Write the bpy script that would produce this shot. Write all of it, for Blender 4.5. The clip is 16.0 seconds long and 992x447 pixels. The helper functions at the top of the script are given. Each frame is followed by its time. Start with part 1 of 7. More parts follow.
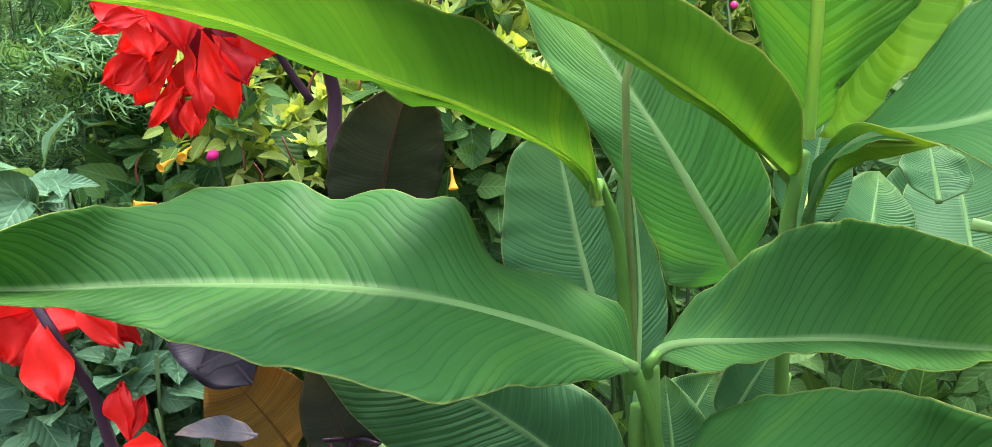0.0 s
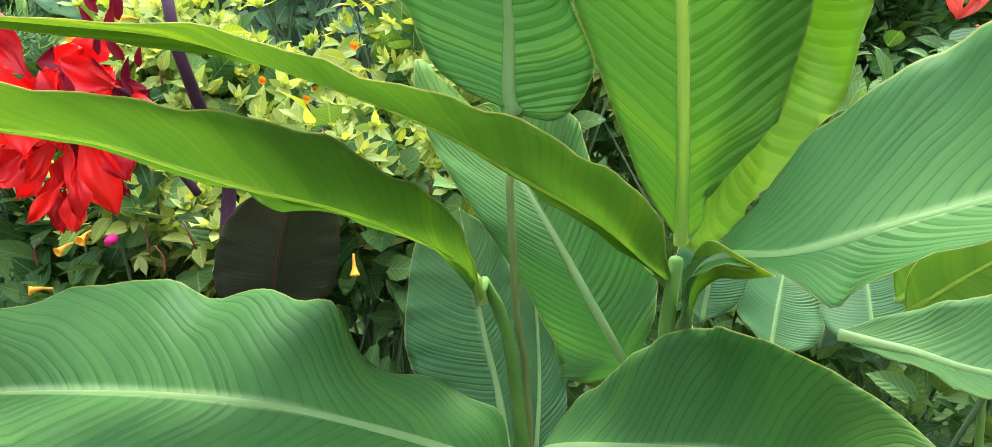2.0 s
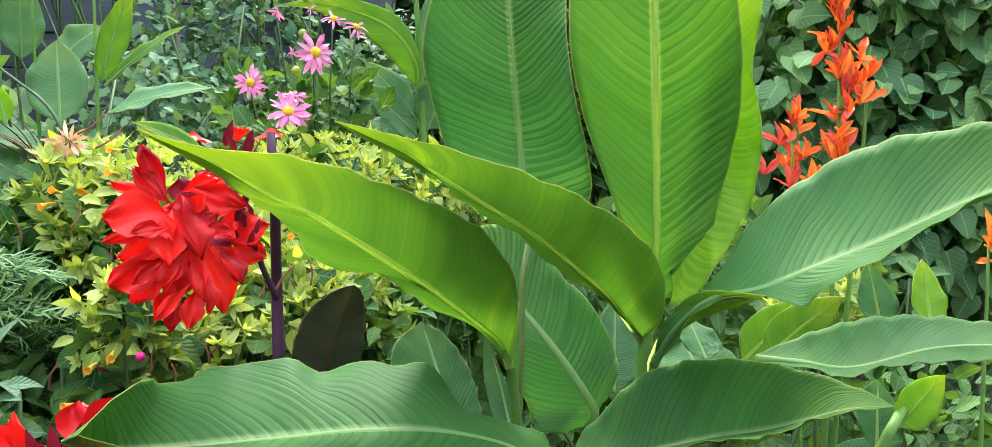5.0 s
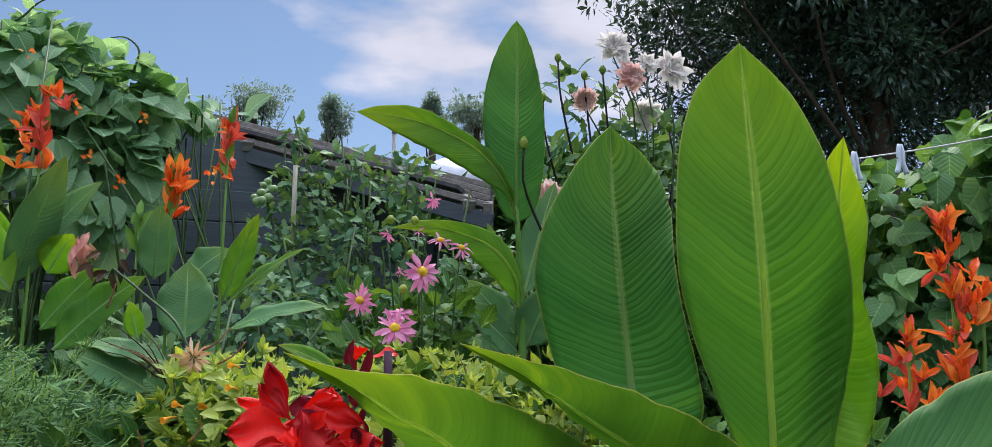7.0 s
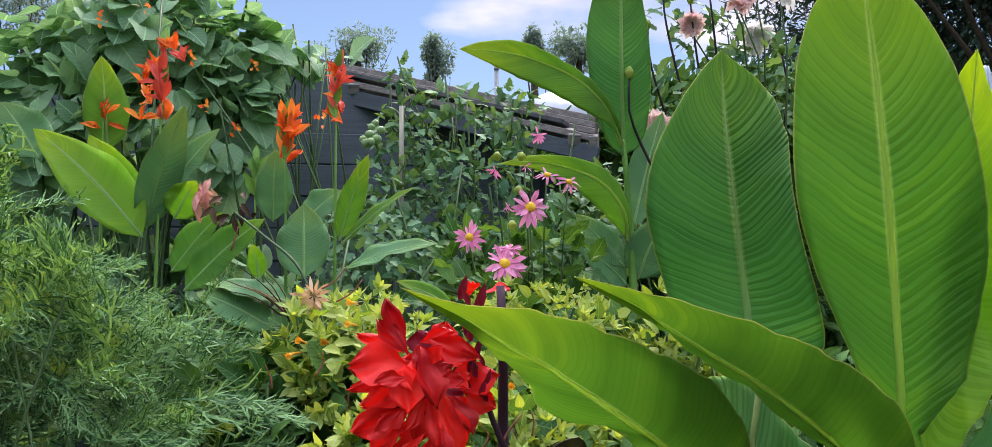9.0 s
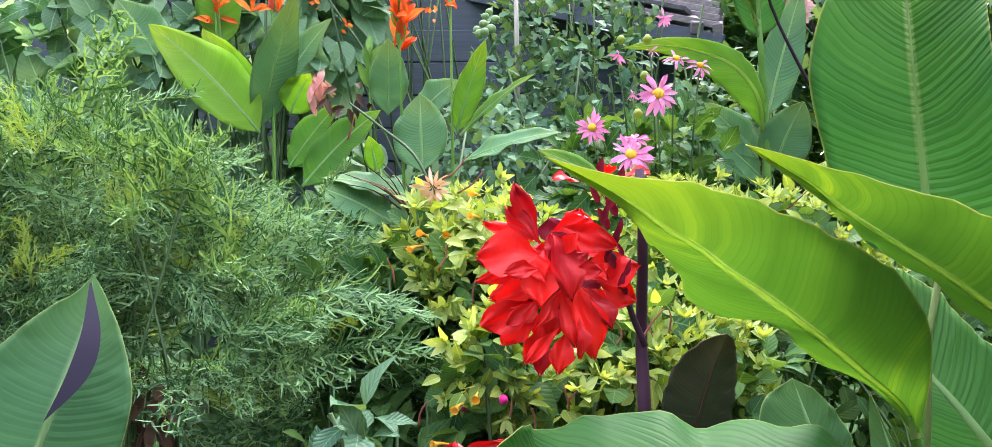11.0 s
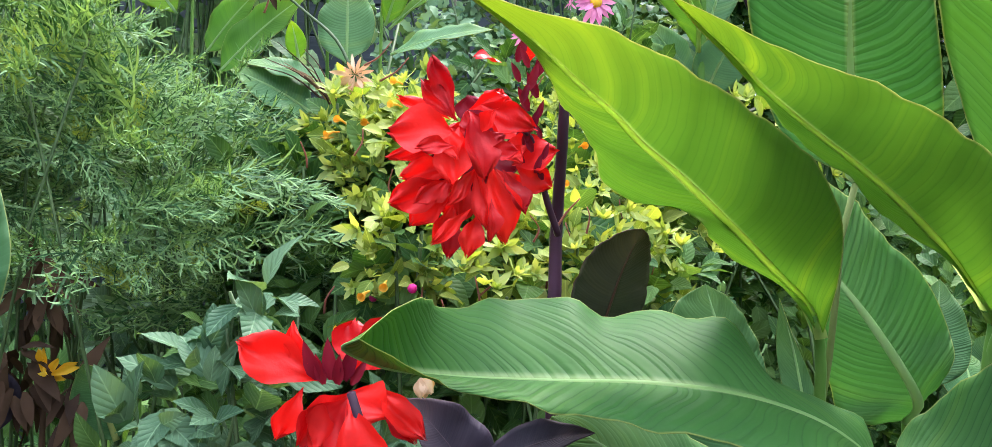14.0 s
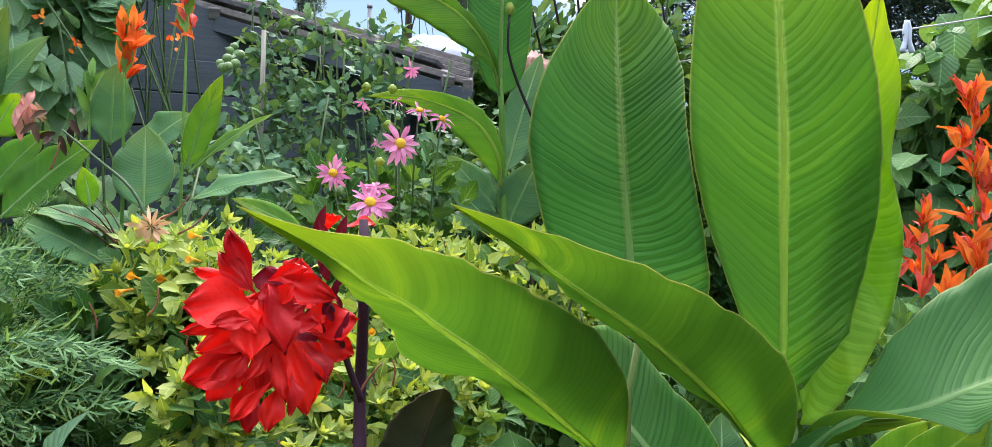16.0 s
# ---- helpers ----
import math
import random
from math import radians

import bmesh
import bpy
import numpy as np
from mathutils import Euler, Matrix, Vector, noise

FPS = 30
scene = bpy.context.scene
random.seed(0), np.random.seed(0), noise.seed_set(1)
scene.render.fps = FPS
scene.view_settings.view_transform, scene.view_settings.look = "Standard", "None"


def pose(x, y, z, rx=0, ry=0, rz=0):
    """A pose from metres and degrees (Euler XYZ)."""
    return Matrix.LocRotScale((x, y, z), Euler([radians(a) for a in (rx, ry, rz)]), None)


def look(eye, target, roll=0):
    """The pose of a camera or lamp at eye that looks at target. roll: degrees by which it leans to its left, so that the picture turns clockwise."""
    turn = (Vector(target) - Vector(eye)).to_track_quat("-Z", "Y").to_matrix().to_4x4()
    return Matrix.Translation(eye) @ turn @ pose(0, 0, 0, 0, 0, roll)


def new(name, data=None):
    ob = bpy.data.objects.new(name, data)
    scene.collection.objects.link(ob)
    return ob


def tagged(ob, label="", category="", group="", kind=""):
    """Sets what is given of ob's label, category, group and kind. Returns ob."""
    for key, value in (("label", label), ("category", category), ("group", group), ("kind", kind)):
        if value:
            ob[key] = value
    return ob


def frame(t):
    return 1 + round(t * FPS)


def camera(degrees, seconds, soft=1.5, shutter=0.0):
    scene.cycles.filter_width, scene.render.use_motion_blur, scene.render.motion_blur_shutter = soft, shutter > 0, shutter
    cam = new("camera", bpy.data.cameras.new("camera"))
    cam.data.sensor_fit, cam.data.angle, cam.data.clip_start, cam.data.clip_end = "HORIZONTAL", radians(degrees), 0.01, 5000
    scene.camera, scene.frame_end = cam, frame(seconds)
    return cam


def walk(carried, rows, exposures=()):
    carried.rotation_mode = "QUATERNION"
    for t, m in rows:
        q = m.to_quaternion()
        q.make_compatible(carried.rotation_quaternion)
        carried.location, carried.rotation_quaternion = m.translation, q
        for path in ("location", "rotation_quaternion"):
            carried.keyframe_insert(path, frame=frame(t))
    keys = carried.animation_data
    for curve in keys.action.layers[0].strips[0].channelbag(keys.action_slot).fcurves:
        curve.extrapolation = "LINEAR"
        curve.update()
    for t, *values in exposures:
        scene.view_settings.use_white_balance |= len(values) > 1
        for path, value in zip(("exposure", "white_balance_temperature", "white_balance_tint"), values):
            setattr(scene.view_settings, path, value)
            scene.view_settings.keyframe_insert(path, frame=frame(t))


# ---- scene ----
cam = camera(57.87, 16.0, soft=0.7)
PATH = [
    (0.0, 0.278, 0.145, 1.518, 71.82, 2.15, 2.46),
    (0.5, 0.316, 0.142, 1.505, 72.01, 1.63, 6.90),
    (1.0, 0.319, 0.164, 1.504, 69.89, 0.69, 9.29),
    (1.5, 0.389, 0.169, 1.546, 70.08, 2.29, 8.35),
    (2.0, 0.357, 0.166, 1.563, 74.34, 1.41, 0.95),
    (2.5, 0.162, 0.062, 1.499, 75.86, 2.93, -13.04),
    (3.0, 0.019, 0.005, 1.458, 76.72, 1.23, -19.02),
    (3.2, 0.013, -0.026, 1.452, 78.45, 0.82, -18.71),
    (5.3, -0.067, -0.090, 1.514, 88.91, 0.48, -20.63),
    (5.5, -0.070, -0.094, 1.512, 90.58, 0.41, -20.25),
    (6.0, -0.073, -0.092, 1.514, 94.86, 0.50, -18.85),
    (6.5, -0.084, -0.103, 1.516, 98.68, 0.28, -16.87),
    (7.0, -0.089, -0.102, 1.516, 100.66, -0.39, -14.86),
    (7.5, -0.090, -0.100, 1.517, 101.15, -0.45, -13.99),
    (8.0, -0.089, -0.097, 1.518, 100.53, -0.38, -13.29),
    (8.5, -0.087, -0.094, 1.516, 99.20, -0.04, -11.28),
    (9.0, -0.092, -0.096, 1.515, 96.55, 0.36, -7.94),
    (9.5, -0.097, -0.075, 1.512, 94.40, 0.51, -6.08),
    (10.0, -0.099, -0.052, 1.508, 92.01, 0.49, -4.41),
    (10.2, -0.101, -0.039, 1.507, 91.56, 0.62, -3.62),
    (12.3, -0.115, 0.018, 1.486, 89.28, -1.26, 2.34),
    (12.5, -0.112, 0.016, 1.487, 89.10, -1.76, 2.60),
    (13.0, -0.105, 0.025, 1.482, 88.36, -2.55, 2.26),
    (13.5, -0.092, 0.035, 1.468, 87.03, -2.72, -1.04),
    (14.0, -0.084, 0.036, 1.444, 86.21, -2.79, -4.92),
    (14.5, -0.079, 0.035, 1.457, 87.01, -1.93, -10.23),
    (15.0, -0.077, 0.017, 1.471, 90.71, -1.15, -13.35),
    (15.5, -0.076, 0.013, 1.488, 92.13, -0.55, -14.64),
    (16.0, -0.074, 0.012, 1.506, 93.39, -1.30, -16.58),
]
EXPOSURES = [(0.0, 1.22, 6500, 10), (0.5, 1.16, 6500, 11), (1.0, 1.38, 6500, 12), (1.5, 1.28, 6500, 15), (2.0, 1.22, 6500, 18), (2.5, 0.94, 6500, 14), (3.0, 1.25, 6500, 9), (5.5, 0.98, 6500, 14), (6.0, 0.44, 6500, 14), (6.5, 0.12, 6400, 12), (7.0, -0.06, 6400, 12), (8.0, -0.08, 6400, 12), (8.5, 0.02, 6400, 13), (9.0, 0.3, 6500, 16), (9.5, 0.79, 6250, 19), (10.0, 1.07, 6250, 21), (12.5, 1.11, 6250, 20), (13.0, 1.09, 6250, 20), (13.5, 1.05, 6250, 20), (14.5, 1.14, 6500, 18), (15.0, 1.1, 6500, 16), (16.0, 0.62, 6500, 14)]
walk(cam, [(t, pose(*row)) for t, *row in PATH], EXPOSURES)

# ---- world and sun ----
world = bpy.data.worlds.new("world")
scene.world = world
world.use_nodes = True
wn, wl = world.node_tree.nodes, world.node_tree.links
wn.clear()
sky = wn.new("ShaderNodeTexSky")
sky.sky_type = "NISHITA"
sky.sun_disc = False
sky.dust_density, sky.ozone_density = 0.25, 2.0
sky.sun_elevation, sky.sun_rotation = radians(55), radians(20)
bg = wn.new("ShaderNodeBackground")
out = wn.new("ShaderNodeOutputWorld")
geo = wn.new("ShaderNodeTexCoord")
wmap = wn.new("ShaderNodeMapping")
wmap.inputs["Scale"].default_value = (1.6, 1.6, 4.2)
wmap.inputs["Location"].default_value = (0.35, 0.2, 0.55)
cl = wn.new("ShaderNodeTexNoise")
cl.inputs["Scale"].default_value, cl.inputs["Detail"].default_value, cl.inputs["Roughness"].default_value = 1.5, 7.0, 0.52
ramp = wn.new("ShaderNodeValToRGB")
ramp.color_ramp.elements[0].position, ramp.color_ramp.elements[1].position = 0.50, 0.60
cl2 = wn.new("ShaderNodeTexNoise")
cl2.inputs["Scale"].default_value, cl2.inputs["Detail"].default_value = 3.0, 4.0
shade = wn.new("ShaderNodeMapRange")
shade.inputs["From Min"].default_value, shade.inputs["From Max"].default_value = 0.35, 0.65
shade.inputs["To Min"].default_value, shade.inputs["To Max"].default_value = 5.8, 7.6
cloudcol = wn.new("ShaderNodeVectorMath")
cloudcol.operation = "SCALE"
cloudcol.inputs[0].default_value = (0.93, 0.95, 1.10)
mixw = wn.new("ShaderNodeMix")
mixw.data_type = "RGBA"
wl.new(geo.outputs["Generated"], wmap.inputs["Vector"])
wl.new(wmap.outputs[0], cl.inputs["Vector"])
wl.new(wmap.outputs[0], cl2.inputs["Vector"])
lift = wn.new("ShaderNodeMapRange")
lift.inputs["From Min"].default_value, lift.inputs["From Max"].default_value = 0.26, 0.50
lift.inputs["To Min"].default_value, lift.inputs["To Max"].default_value = -0.13, 0.11
cover_sum = wn.new("ShaderNodeMath")
wl.new(cl.outputs["Fac"], cover_sum.inputs[0])
wl.new(lift.outputs[0], cover_sum.inputs[1])
wl.new(cover_sum.outputs[0], ramp.inputs[0])
wl.new(cl2.outputs["Fac"], shade.inputs["Value"])
wl.new(shade.outputs[0], cloudcol.inputs["Scale"])
wl.new(ramp.outputs[0], mixw.inputs["Factor"])
wl.new(sky.outputs[0], mixw.inputs["A"])
wl.new(cloudcol.outputs[0], mixw.inputs["B"])
up = wn.new("ShaderNodeSeparateXYZ")
wl.new(geo.outputs["Generated"], up.inputs[0])
wl.new(up.outputs[2], lift.inputs["Value"])
zen = wn.new("ShaderNodeMapRange")
zen.inputs["From Min"].default_value, zen.inputs["From Max"].default_value = 0.45, 1.0
zen.inputs["To Min"].default_value, zen.inputs["To Max"].default_value = 1.0, 5.2
wl.new(up.outputs[2], zen.inputs["Value"])
veil = wn.new("ShaderNodeVectorMath")
veil.operation = "SCALE"
wl.new(mixw.outputs["Result"], veil.inputs[0])
wl.new(zen.outputs[0], veil.inputs["Scale"])
wl.new(veil.outputs[0], bg.inputs["Color"])
bg.inputs["Strength"].default_value = 0.115
wl.new(bg.outputs[0], out.inputs[0])

sun = new("sun", bpy.data.lights.new("sun", "SUN"))
sun.data.energy, sun.data.angle, sun.data.color = 3.8, radians(20), (1.0, 0.925, 0.86)
sun.matrix_world = look((1.6, 4.2, 6.4), (0.3, 0.6, 1.0))


# ---- materials ----
def mat(name):
    m = bpy.data.materials.new(name)
    m.use_nodes = True
    n, l = m.node_tree.nodes, m.node_tree.links
    return m, n, l, n["Principled BSDF"]


def ramp_node(n, stops):
    r = n.new("ShaderNodeValToRGB")
    while len(r.color_ramp.elements) < len(stops):
        r.color_ramp.elements.new(0.5)
    for e, (p, c) in zip(r.color_ramp.elements, stops):
        e.position, e.color = p, (*c, 1)
    return r


def math_node(n, l, op, a, b=None):
    k = n.new("ShaderNodeMath")
    k.operation = op
    for i, v in enumerate((a, b)):
        if v is None:
            continue
        if isinstance(v, (int, float)):
            k.inputs[i].default_value = v
        else:
            l.new(v, k.inputs[i])
    return k.outputs[0]


def glow_through(m, n, l, bsdf, colour_out, share, tint=(1.2, 1.15, 0.35)):
    """Adds the light that comes through a thin leaf or petal."""
    tr = n.new("ShaderNodeBsdfTranslucent")
    mul = n.new("ShaderNodeMix")
    mul.data_type, mul.blend_type = "RGBA", "MULTIPLY"
    mul.inputs["Factor"].default_value = 1.0
    mul.inputs["B"].default_value = (*tint, 1)
    l.new(colour_out, mul.inputs["A"])
    l.new(mul.outputs["Result"], tr.inputs["Color"])
    mix = n.new("ShaderNodeMixShader")
    mix.inputs[0].default_value = share
    l.new(bsdf.outputs[0], mix.inputs[1])
    l.new(tr.outputs[0], mix.inputs[2])
    l.new(mix.outputs[0], n["Material Output"].inputs["Surface"])


def canna_leaf_material(name, deep, light, edge=(0.42, 0.46, 0.12), veins=23.0, rough=0.47, through_light=0.42, vein_strength=0.24, bloom=0.2, tint=(3.3, 2.1, 2.6), stripe=None, gloss=0.2, slant=0.30, nerve_pale=0.8):
    """Broad leaf with a corrugation of side veins; the u of the map runs along the leaf, v across it."""
    m, n, l, b = mat(name)
    uv = n.new("ShaderNodeUVMap")
    sep = n.new("ShaderNodeSeparateXYZ")
    l.new(uv.outputs[0], sep.inputs[0])
    tex = n.new("ShaderNodeTexCoord")
    wob = n.new("ShaderNodeTexNoise")
    wob.inputs["Scale"].default_value, wob.inputs["Detail"].default_value = 5.0, 3.0
    l.new(tex.outputs["Object"], wob.inputs["Vector"])
    across = math_node(n, l, "ABSOLUTE", math_node(n, l, "SUBTRACT", sep.outputs[1], 0.5))
    # veins leave the midrib at an angle and bend towards the tip
    bend = math_node(n, l, "MULTIPLY", math_node(n, l, "POWER", across, 1.25), -slant)
    lane = math_node(n, l, "ADD", sep.outputs[0], bend)
    lane = math_node(n, l, "ADD", lane, math_node(n, l, "MULTIPLY", wob.outputs["Fac"], 0.08))
    # side veins stand closer in some stretches than in others
    pace = n.new("ShaderNodeTexNoise")
    pace.noise_dimensions = "1D"
    pace.inputs["Scale"].default_value, pace.inputs["Detail"].default_value = 9.0, 2.0
    l.new(lane, pace.inputs["W"])
    lane = math_node(n, l, "ADD", lane, math_node(n, l, "MULTIPLY", pace.outputs["Fac"], 0.05))
    wave = math_node(n, l, "SINE", math_node(n, l, "MULTIPLY", lane, veins * 6.2832))
    fine = math_node(n, l, "SINE", math_node(n, l, "MULTIPLY", lane, veins * 6.2832 * 3.7))
    height = math_node(n, l, "ADD", math_node(n, l, "POWER", math_node(n, l, "ABSOLUTE", wave), 0.7), math_node(n, l, "MULTIPLY", fine, 0.12))
    big = n.new("ShaderNodeTexNoise")
    big.inputs["Scale"].default_value, big.inputs["Detail"].default_value = 3.5, 5.0
    l.new(tex.outputs["Object"], big.inputs["Vector"])
    # the relief is stronger in some places than in others
    uneven = n.new("ShaderNodeMapRange")
    uneven.inputs["From Min"].default_value, uneven.inputs["From Max"].default_value = 0.35, 0.65
    uneven.inputs["To Min"].default_value, uneven.inputs["To Max"].default_value = 0.35, 1.35
    l.new(wob.outputs["Fac"], uneven.inputs["Value"])
    bump = n.new("ShaderNodeBump")
    bump.inputs["Strength"].default_value, bump.inputs["Distance"].default_value = vein_strength, 0.005
    half = n.new("ShaderNodeMapRange")
    half.inputs["From Min"].default_value, half.inputs["From Max"].default_value = 0.42, 0.58
    half.inputs["To Min"].default_value, half.inputs["To Max"].default_value = 0.5, 2.3
    l.new(sep.outputs[1], half.inputs["Value"])
    l.new(math_node(n, l, "MULTIPLY", math_node(n, l, "MULTIPLY", height, uneven.outputs[0]), half.outputs[0]), bump.inputs["Height"])
    l.new(bump.outputs[0], b.inputs["Normal"])
    # broad streaks along the veins
    streak = n.new("ShaderNodeTexNoise")
    streak.noise_dimensions = "1D"
    streak.inputs["Scale"].default_value, streak.inputs["Detail"].default_value = veins * 0.35, 4.0
    l.new(lane, streak.inputs["W"])
    mixed = math_node(n, l, "ADD", math_node(n, l, "MULTIPLY", big.outputs["Fac"], 0.55), math_node(n, l, "MULTIPLY", streak.outputs["Fac"], 0.45))
    col0 = ramp_node(n, [(0.32, deep), (0.68, light)])
    l.new(mixed, col0.inputs[0])
    # yellowing towards the tip, in blotches
    tipw = n.new("ShaderNodeMapRange")
    tipw.interpolation_type = "SMOOTHSTEP"
    tipw.inputs["From Min"].default_value, tipw.inputs["From Max"].default_value = 0.5, 1.15
    l.new(sep.outputs[0], tipw.inputs["Value"])
    col = n.new("ShaderNodeMix")
    col.data_type = "RGBA"
    patch = n.new("ShaderNodeMapRange")
    patch.interpolation_type = "SMOOTHSTEP"
    patch.inputs["From Min"].default_value, patch.inputs["From Max"].default_value = 0.52, 0.74
    l.new(streak.outputs["Fac"], patch.inputs["Value"])
    old = math_node(n, l, "MULTIPLY", math_node(n, l, "MULTIPLY", patch.outputs[0], uneven.outputs[0]), 0.28)
    yel = math_node(n, l, "ADD", math_node(n, l, "MULTIPLY", tipw.outputs[0], math_node(n, l, "MULTIPLY", big.outputs["Fac"], 1.1)), old)
    yel_node = yel.node
    yel_node.use_clamp = True
    l.new(yel, col.inputs["Factor"])
    l.new(col0.outputs[0], col.inputs["A"])
    col.inputs["B"].default_value = (light[0] * 1.9, light[1] * 1.25, light[2] * 0.6, 1)
    # lines along the relief's grooves; a dark stripe paints groove shade into the colour
    groove_line = math_node(n, l, "POWER", math_node(n, l, "SUBTRACT", 1.0, math_node(n, l, "ABSOLUTE", wave)), 5.0)
    vm = n.new("ShaderNodeMix")
    vm.data_type = "RGBA"
    l.new(math_node(n, l, "MULTIPLY", math_node(n, l, "MULTIPLY", groove_line, uneven.outputs[0]), bloom), vm.inputs["Factor"])
    l.new(col.outputs["Result"], vm.inputs["A"])
    vm.inputs["B"].default_value = (*(stripe or tuple(min(1, 1.9 * c + 0.02) for c in light)), 1)
    rim = n.new("ShaderNodeMapRange")
    rim.inputs["From Min"].default_value, rim.inputs["From Max"].default_value = 0.490, 0.5
    l.new(across, rim.inputs["Value"])
    em = n.new("ShaderNodeMix")
    em.data_type = "RGBA"
    l.new(math_node(n, l, "MULTIPLY", rim.outputs[0], 0.45), em.inputs["Factor"])
    l.new(vm.outputs["Result"], em.inputs["A"])
    em.inputs["B"].default_value = (*edge, 1)
    # the blade is thin and pale along the midrib
    nerve = n.new("ShaderNodeMapRange")
    nerve.interpolation_type = "SMOOTHSTEP"
    nerve.inputs["From Min"].default_value, nerve.inputs["From Max"].default_value = 0.040, 0.010
    l.new(across, nerve.inputs["Value"])
    vm2 = n.new("ShaderNodeMix")
    vm2.data_type = "RGBA"
    l.new(math_node(n, l, "MULTIPLY", nerve.outputs[0], nerve_pale), vm2.inputs["Factor"])
    l.new(em.outputs["Result"], vm2.inputs["A"])
    vm2.inputs["B"].default_value = (0.85 / tint[0], 0.92 / tint[1], 0.5 / tint[2], 1)
    em = vm2
    l.new(em.outputs["Result"], b.inputs["Base Color"])
    rr = n.new("ShaderNodeMapRange")
    rr.inputs["To Min"].default_value, rr.inputs["To Max"].default_value = rough - 0.07, rough + 0.12
    l.new(big.outputs["Fac"], rr.inputs["Value"])
    l.new(rr.outputs[0], b.inputs["Roughness"])
    b.inputs["Specular IOR Level"].default_value = gloss
    glow_through(m, n, l, b, em.outputs["Result"], through_light, tint)
    return m


def plant_material(name, deep, light, rough=0.5, through_light=0.25, scale=14.0, tint=(1.5, 1.3, 0.4), bump_strength=0.15, spread=0.3, gloss=0.18, veined=False):
    """Small leaves, stems and petals: colour varies from piece to piece and within each piece."""
    m, n, l, b = mat(name)
    g = n.new("ShaderNodeNewGeometry")
    tex = n.new("ShaderNodeTexCoord")
    ns = n.new("ShaderNodeTexNoise")
    ns.inputs["Scale"].default_value, ns.inputs["Detail"].default_value = scale, 4.0
    l.new(tex.outputs["Object"], ns.inputs["Vector"])
    info = n.new("ShaderNodeObjectInfo")
    own = math_node(n, l, "FRACT", math_node(n, l, "ADD", g.outputs["Random Per Island"], info.outputs["Random"]))
    f = math_node(n, l, "ADD", math_node(n, l, "MULTIPLY", own, spread), math_node(n, l, "MULTIPLY", ns.outputs["Fac"], 1.0 - spread))
    col = ramp_node(n, [(0.25, deep), (0.75, light)])
    l.new(f, col.inputs[0])
    colour = col.outputs[0]
    relief = None
    if veined:
        uv = n.new("ShaderNodeUVMap")
        sep = n.new("ShaderNodeSeparateXYZ")
        l.new(uv.outputs[0], sep.inputs[0])
        across = math_node(n, l, "ABSOLUTE", math_node(n, l, "SUBTRACT", sep.outputs[0], 0.5))
        lane = math_node(n, l, "SUBTRACT", sep.outputs[1], math_node(n, l, "MULTIPLY", across, 0.9))
        wave = math_node(n, l, "ABSOLUTE", math_node(n, l, "SINE", math_node(n, l, "MULTIPLY", lane, 19.0)))
        side = math_node(n, l, "POWER", math_node(n, l, "SUBTRACT", 1.0, wave), 6.0)
        rib = n.new("ShaderNodeMapRange")
        rib.inputs["From Min"].default_value, rib.inputs["From Max"].default_value = 0.03, 0.0
        l.new(across, rib.inputs["Value"])
        lines = math_node(n, l, "MAXIMUM", math_node(n, l, "MULTIPLY", side, 0.22), math_node(n, l, "MULTIPLY", rib.outputs[0], 0.6))
        vm = n.new("ShaderNodeMix")
        vm.data_type = "RGBA"
        l.new(lines, vm.inputs["Factor"])
        l.new(colour, vm.inputs["A"])
        vm.inputs["B"].default_value = tuple(min(1, 1.7 * c + 0.03) for c in light) + (1,)
        colour = vm.outputs["Result"]
        relief = math_node(n, l, "POWER", wave, 0.6)
    l.new(colour, b.inputs["Base Color"])
    b.inputs["Roughness"].default_value = rough
    b.inputs["Specular IOR Level"].default_value = gloss
    bp = n.new("ShaderNodeBump")
    bp.inputs["Strength"].default_value, bp.inputs["Distance"].default_value = bump_strength, 0.004
    nf = n.new("ShaderNodeTexNoise")
    nf.inputs["Scale"].default_value, nf.inputs["Detail"].default_value = scale * 9, 3.0
    l.new(tex.outputs["Object"], nf.inputs["Vector"])
    l.new(math_node(n, l, "ADD", nf.outputs["Fac"], relief) if relief else nf.outputs["Fac"], bp.inputs["Height"])
    l.new(bp.outputs[0], b.inputs["Normal"])
    if through_light:
        glow_through(m, n, l, b, colour, through_light, tint)
    return m


# dark green stripe values paint the shade of the grooves between ribs
M_LEAF = canna_leaf_material("canna leaf", (0.029, 0.120, 0.026), (0.066, 0.208, 0.044), bloom=0.5, stripe=(0.014, 0.068, 0.016), nerve_pale=0.45, slant=0.45, gloss=0.17, rough=0.56, through_light=0.36, vein_strength=0.3, tint=(2.7, 2.05, 2.5))
M_LEAF_LOW = canna_leaf_material("canna leaf, older", (0.026, 0.105, 0.032), (0.058, 0.180, 0.052), bloom=0.3, through_light=0.3, nerve_pale=0.3, gloss=0.2, vein_strength=0.34, rough=0.56)
M_LEAF_YOUNG = canna_leaf_material("canna leaf, young", (0.078, 0.206, 0.022), (0.130, 0.314, 0.033), through_light=0.55, bloom=0.45, stripe=(0.055, 0.175, 0.022), veins=28, slant=0.4, vein_strength=0.26, tint=(3.0, 1.94, 4.2), gloss=0.25)
M_LEAF_TALL = canna_leaf_material("canna leaf, tall", (0.055, 0.190, 0.018), (0.105, 0.300, 0.026), through_light=0.52, bloom=0.4, stripe=(0.040, 0.150, 0.016), slant=0.26, vein_strength=0.28, tint=(3.65, 2.15, 6.0), gloss=0.22)
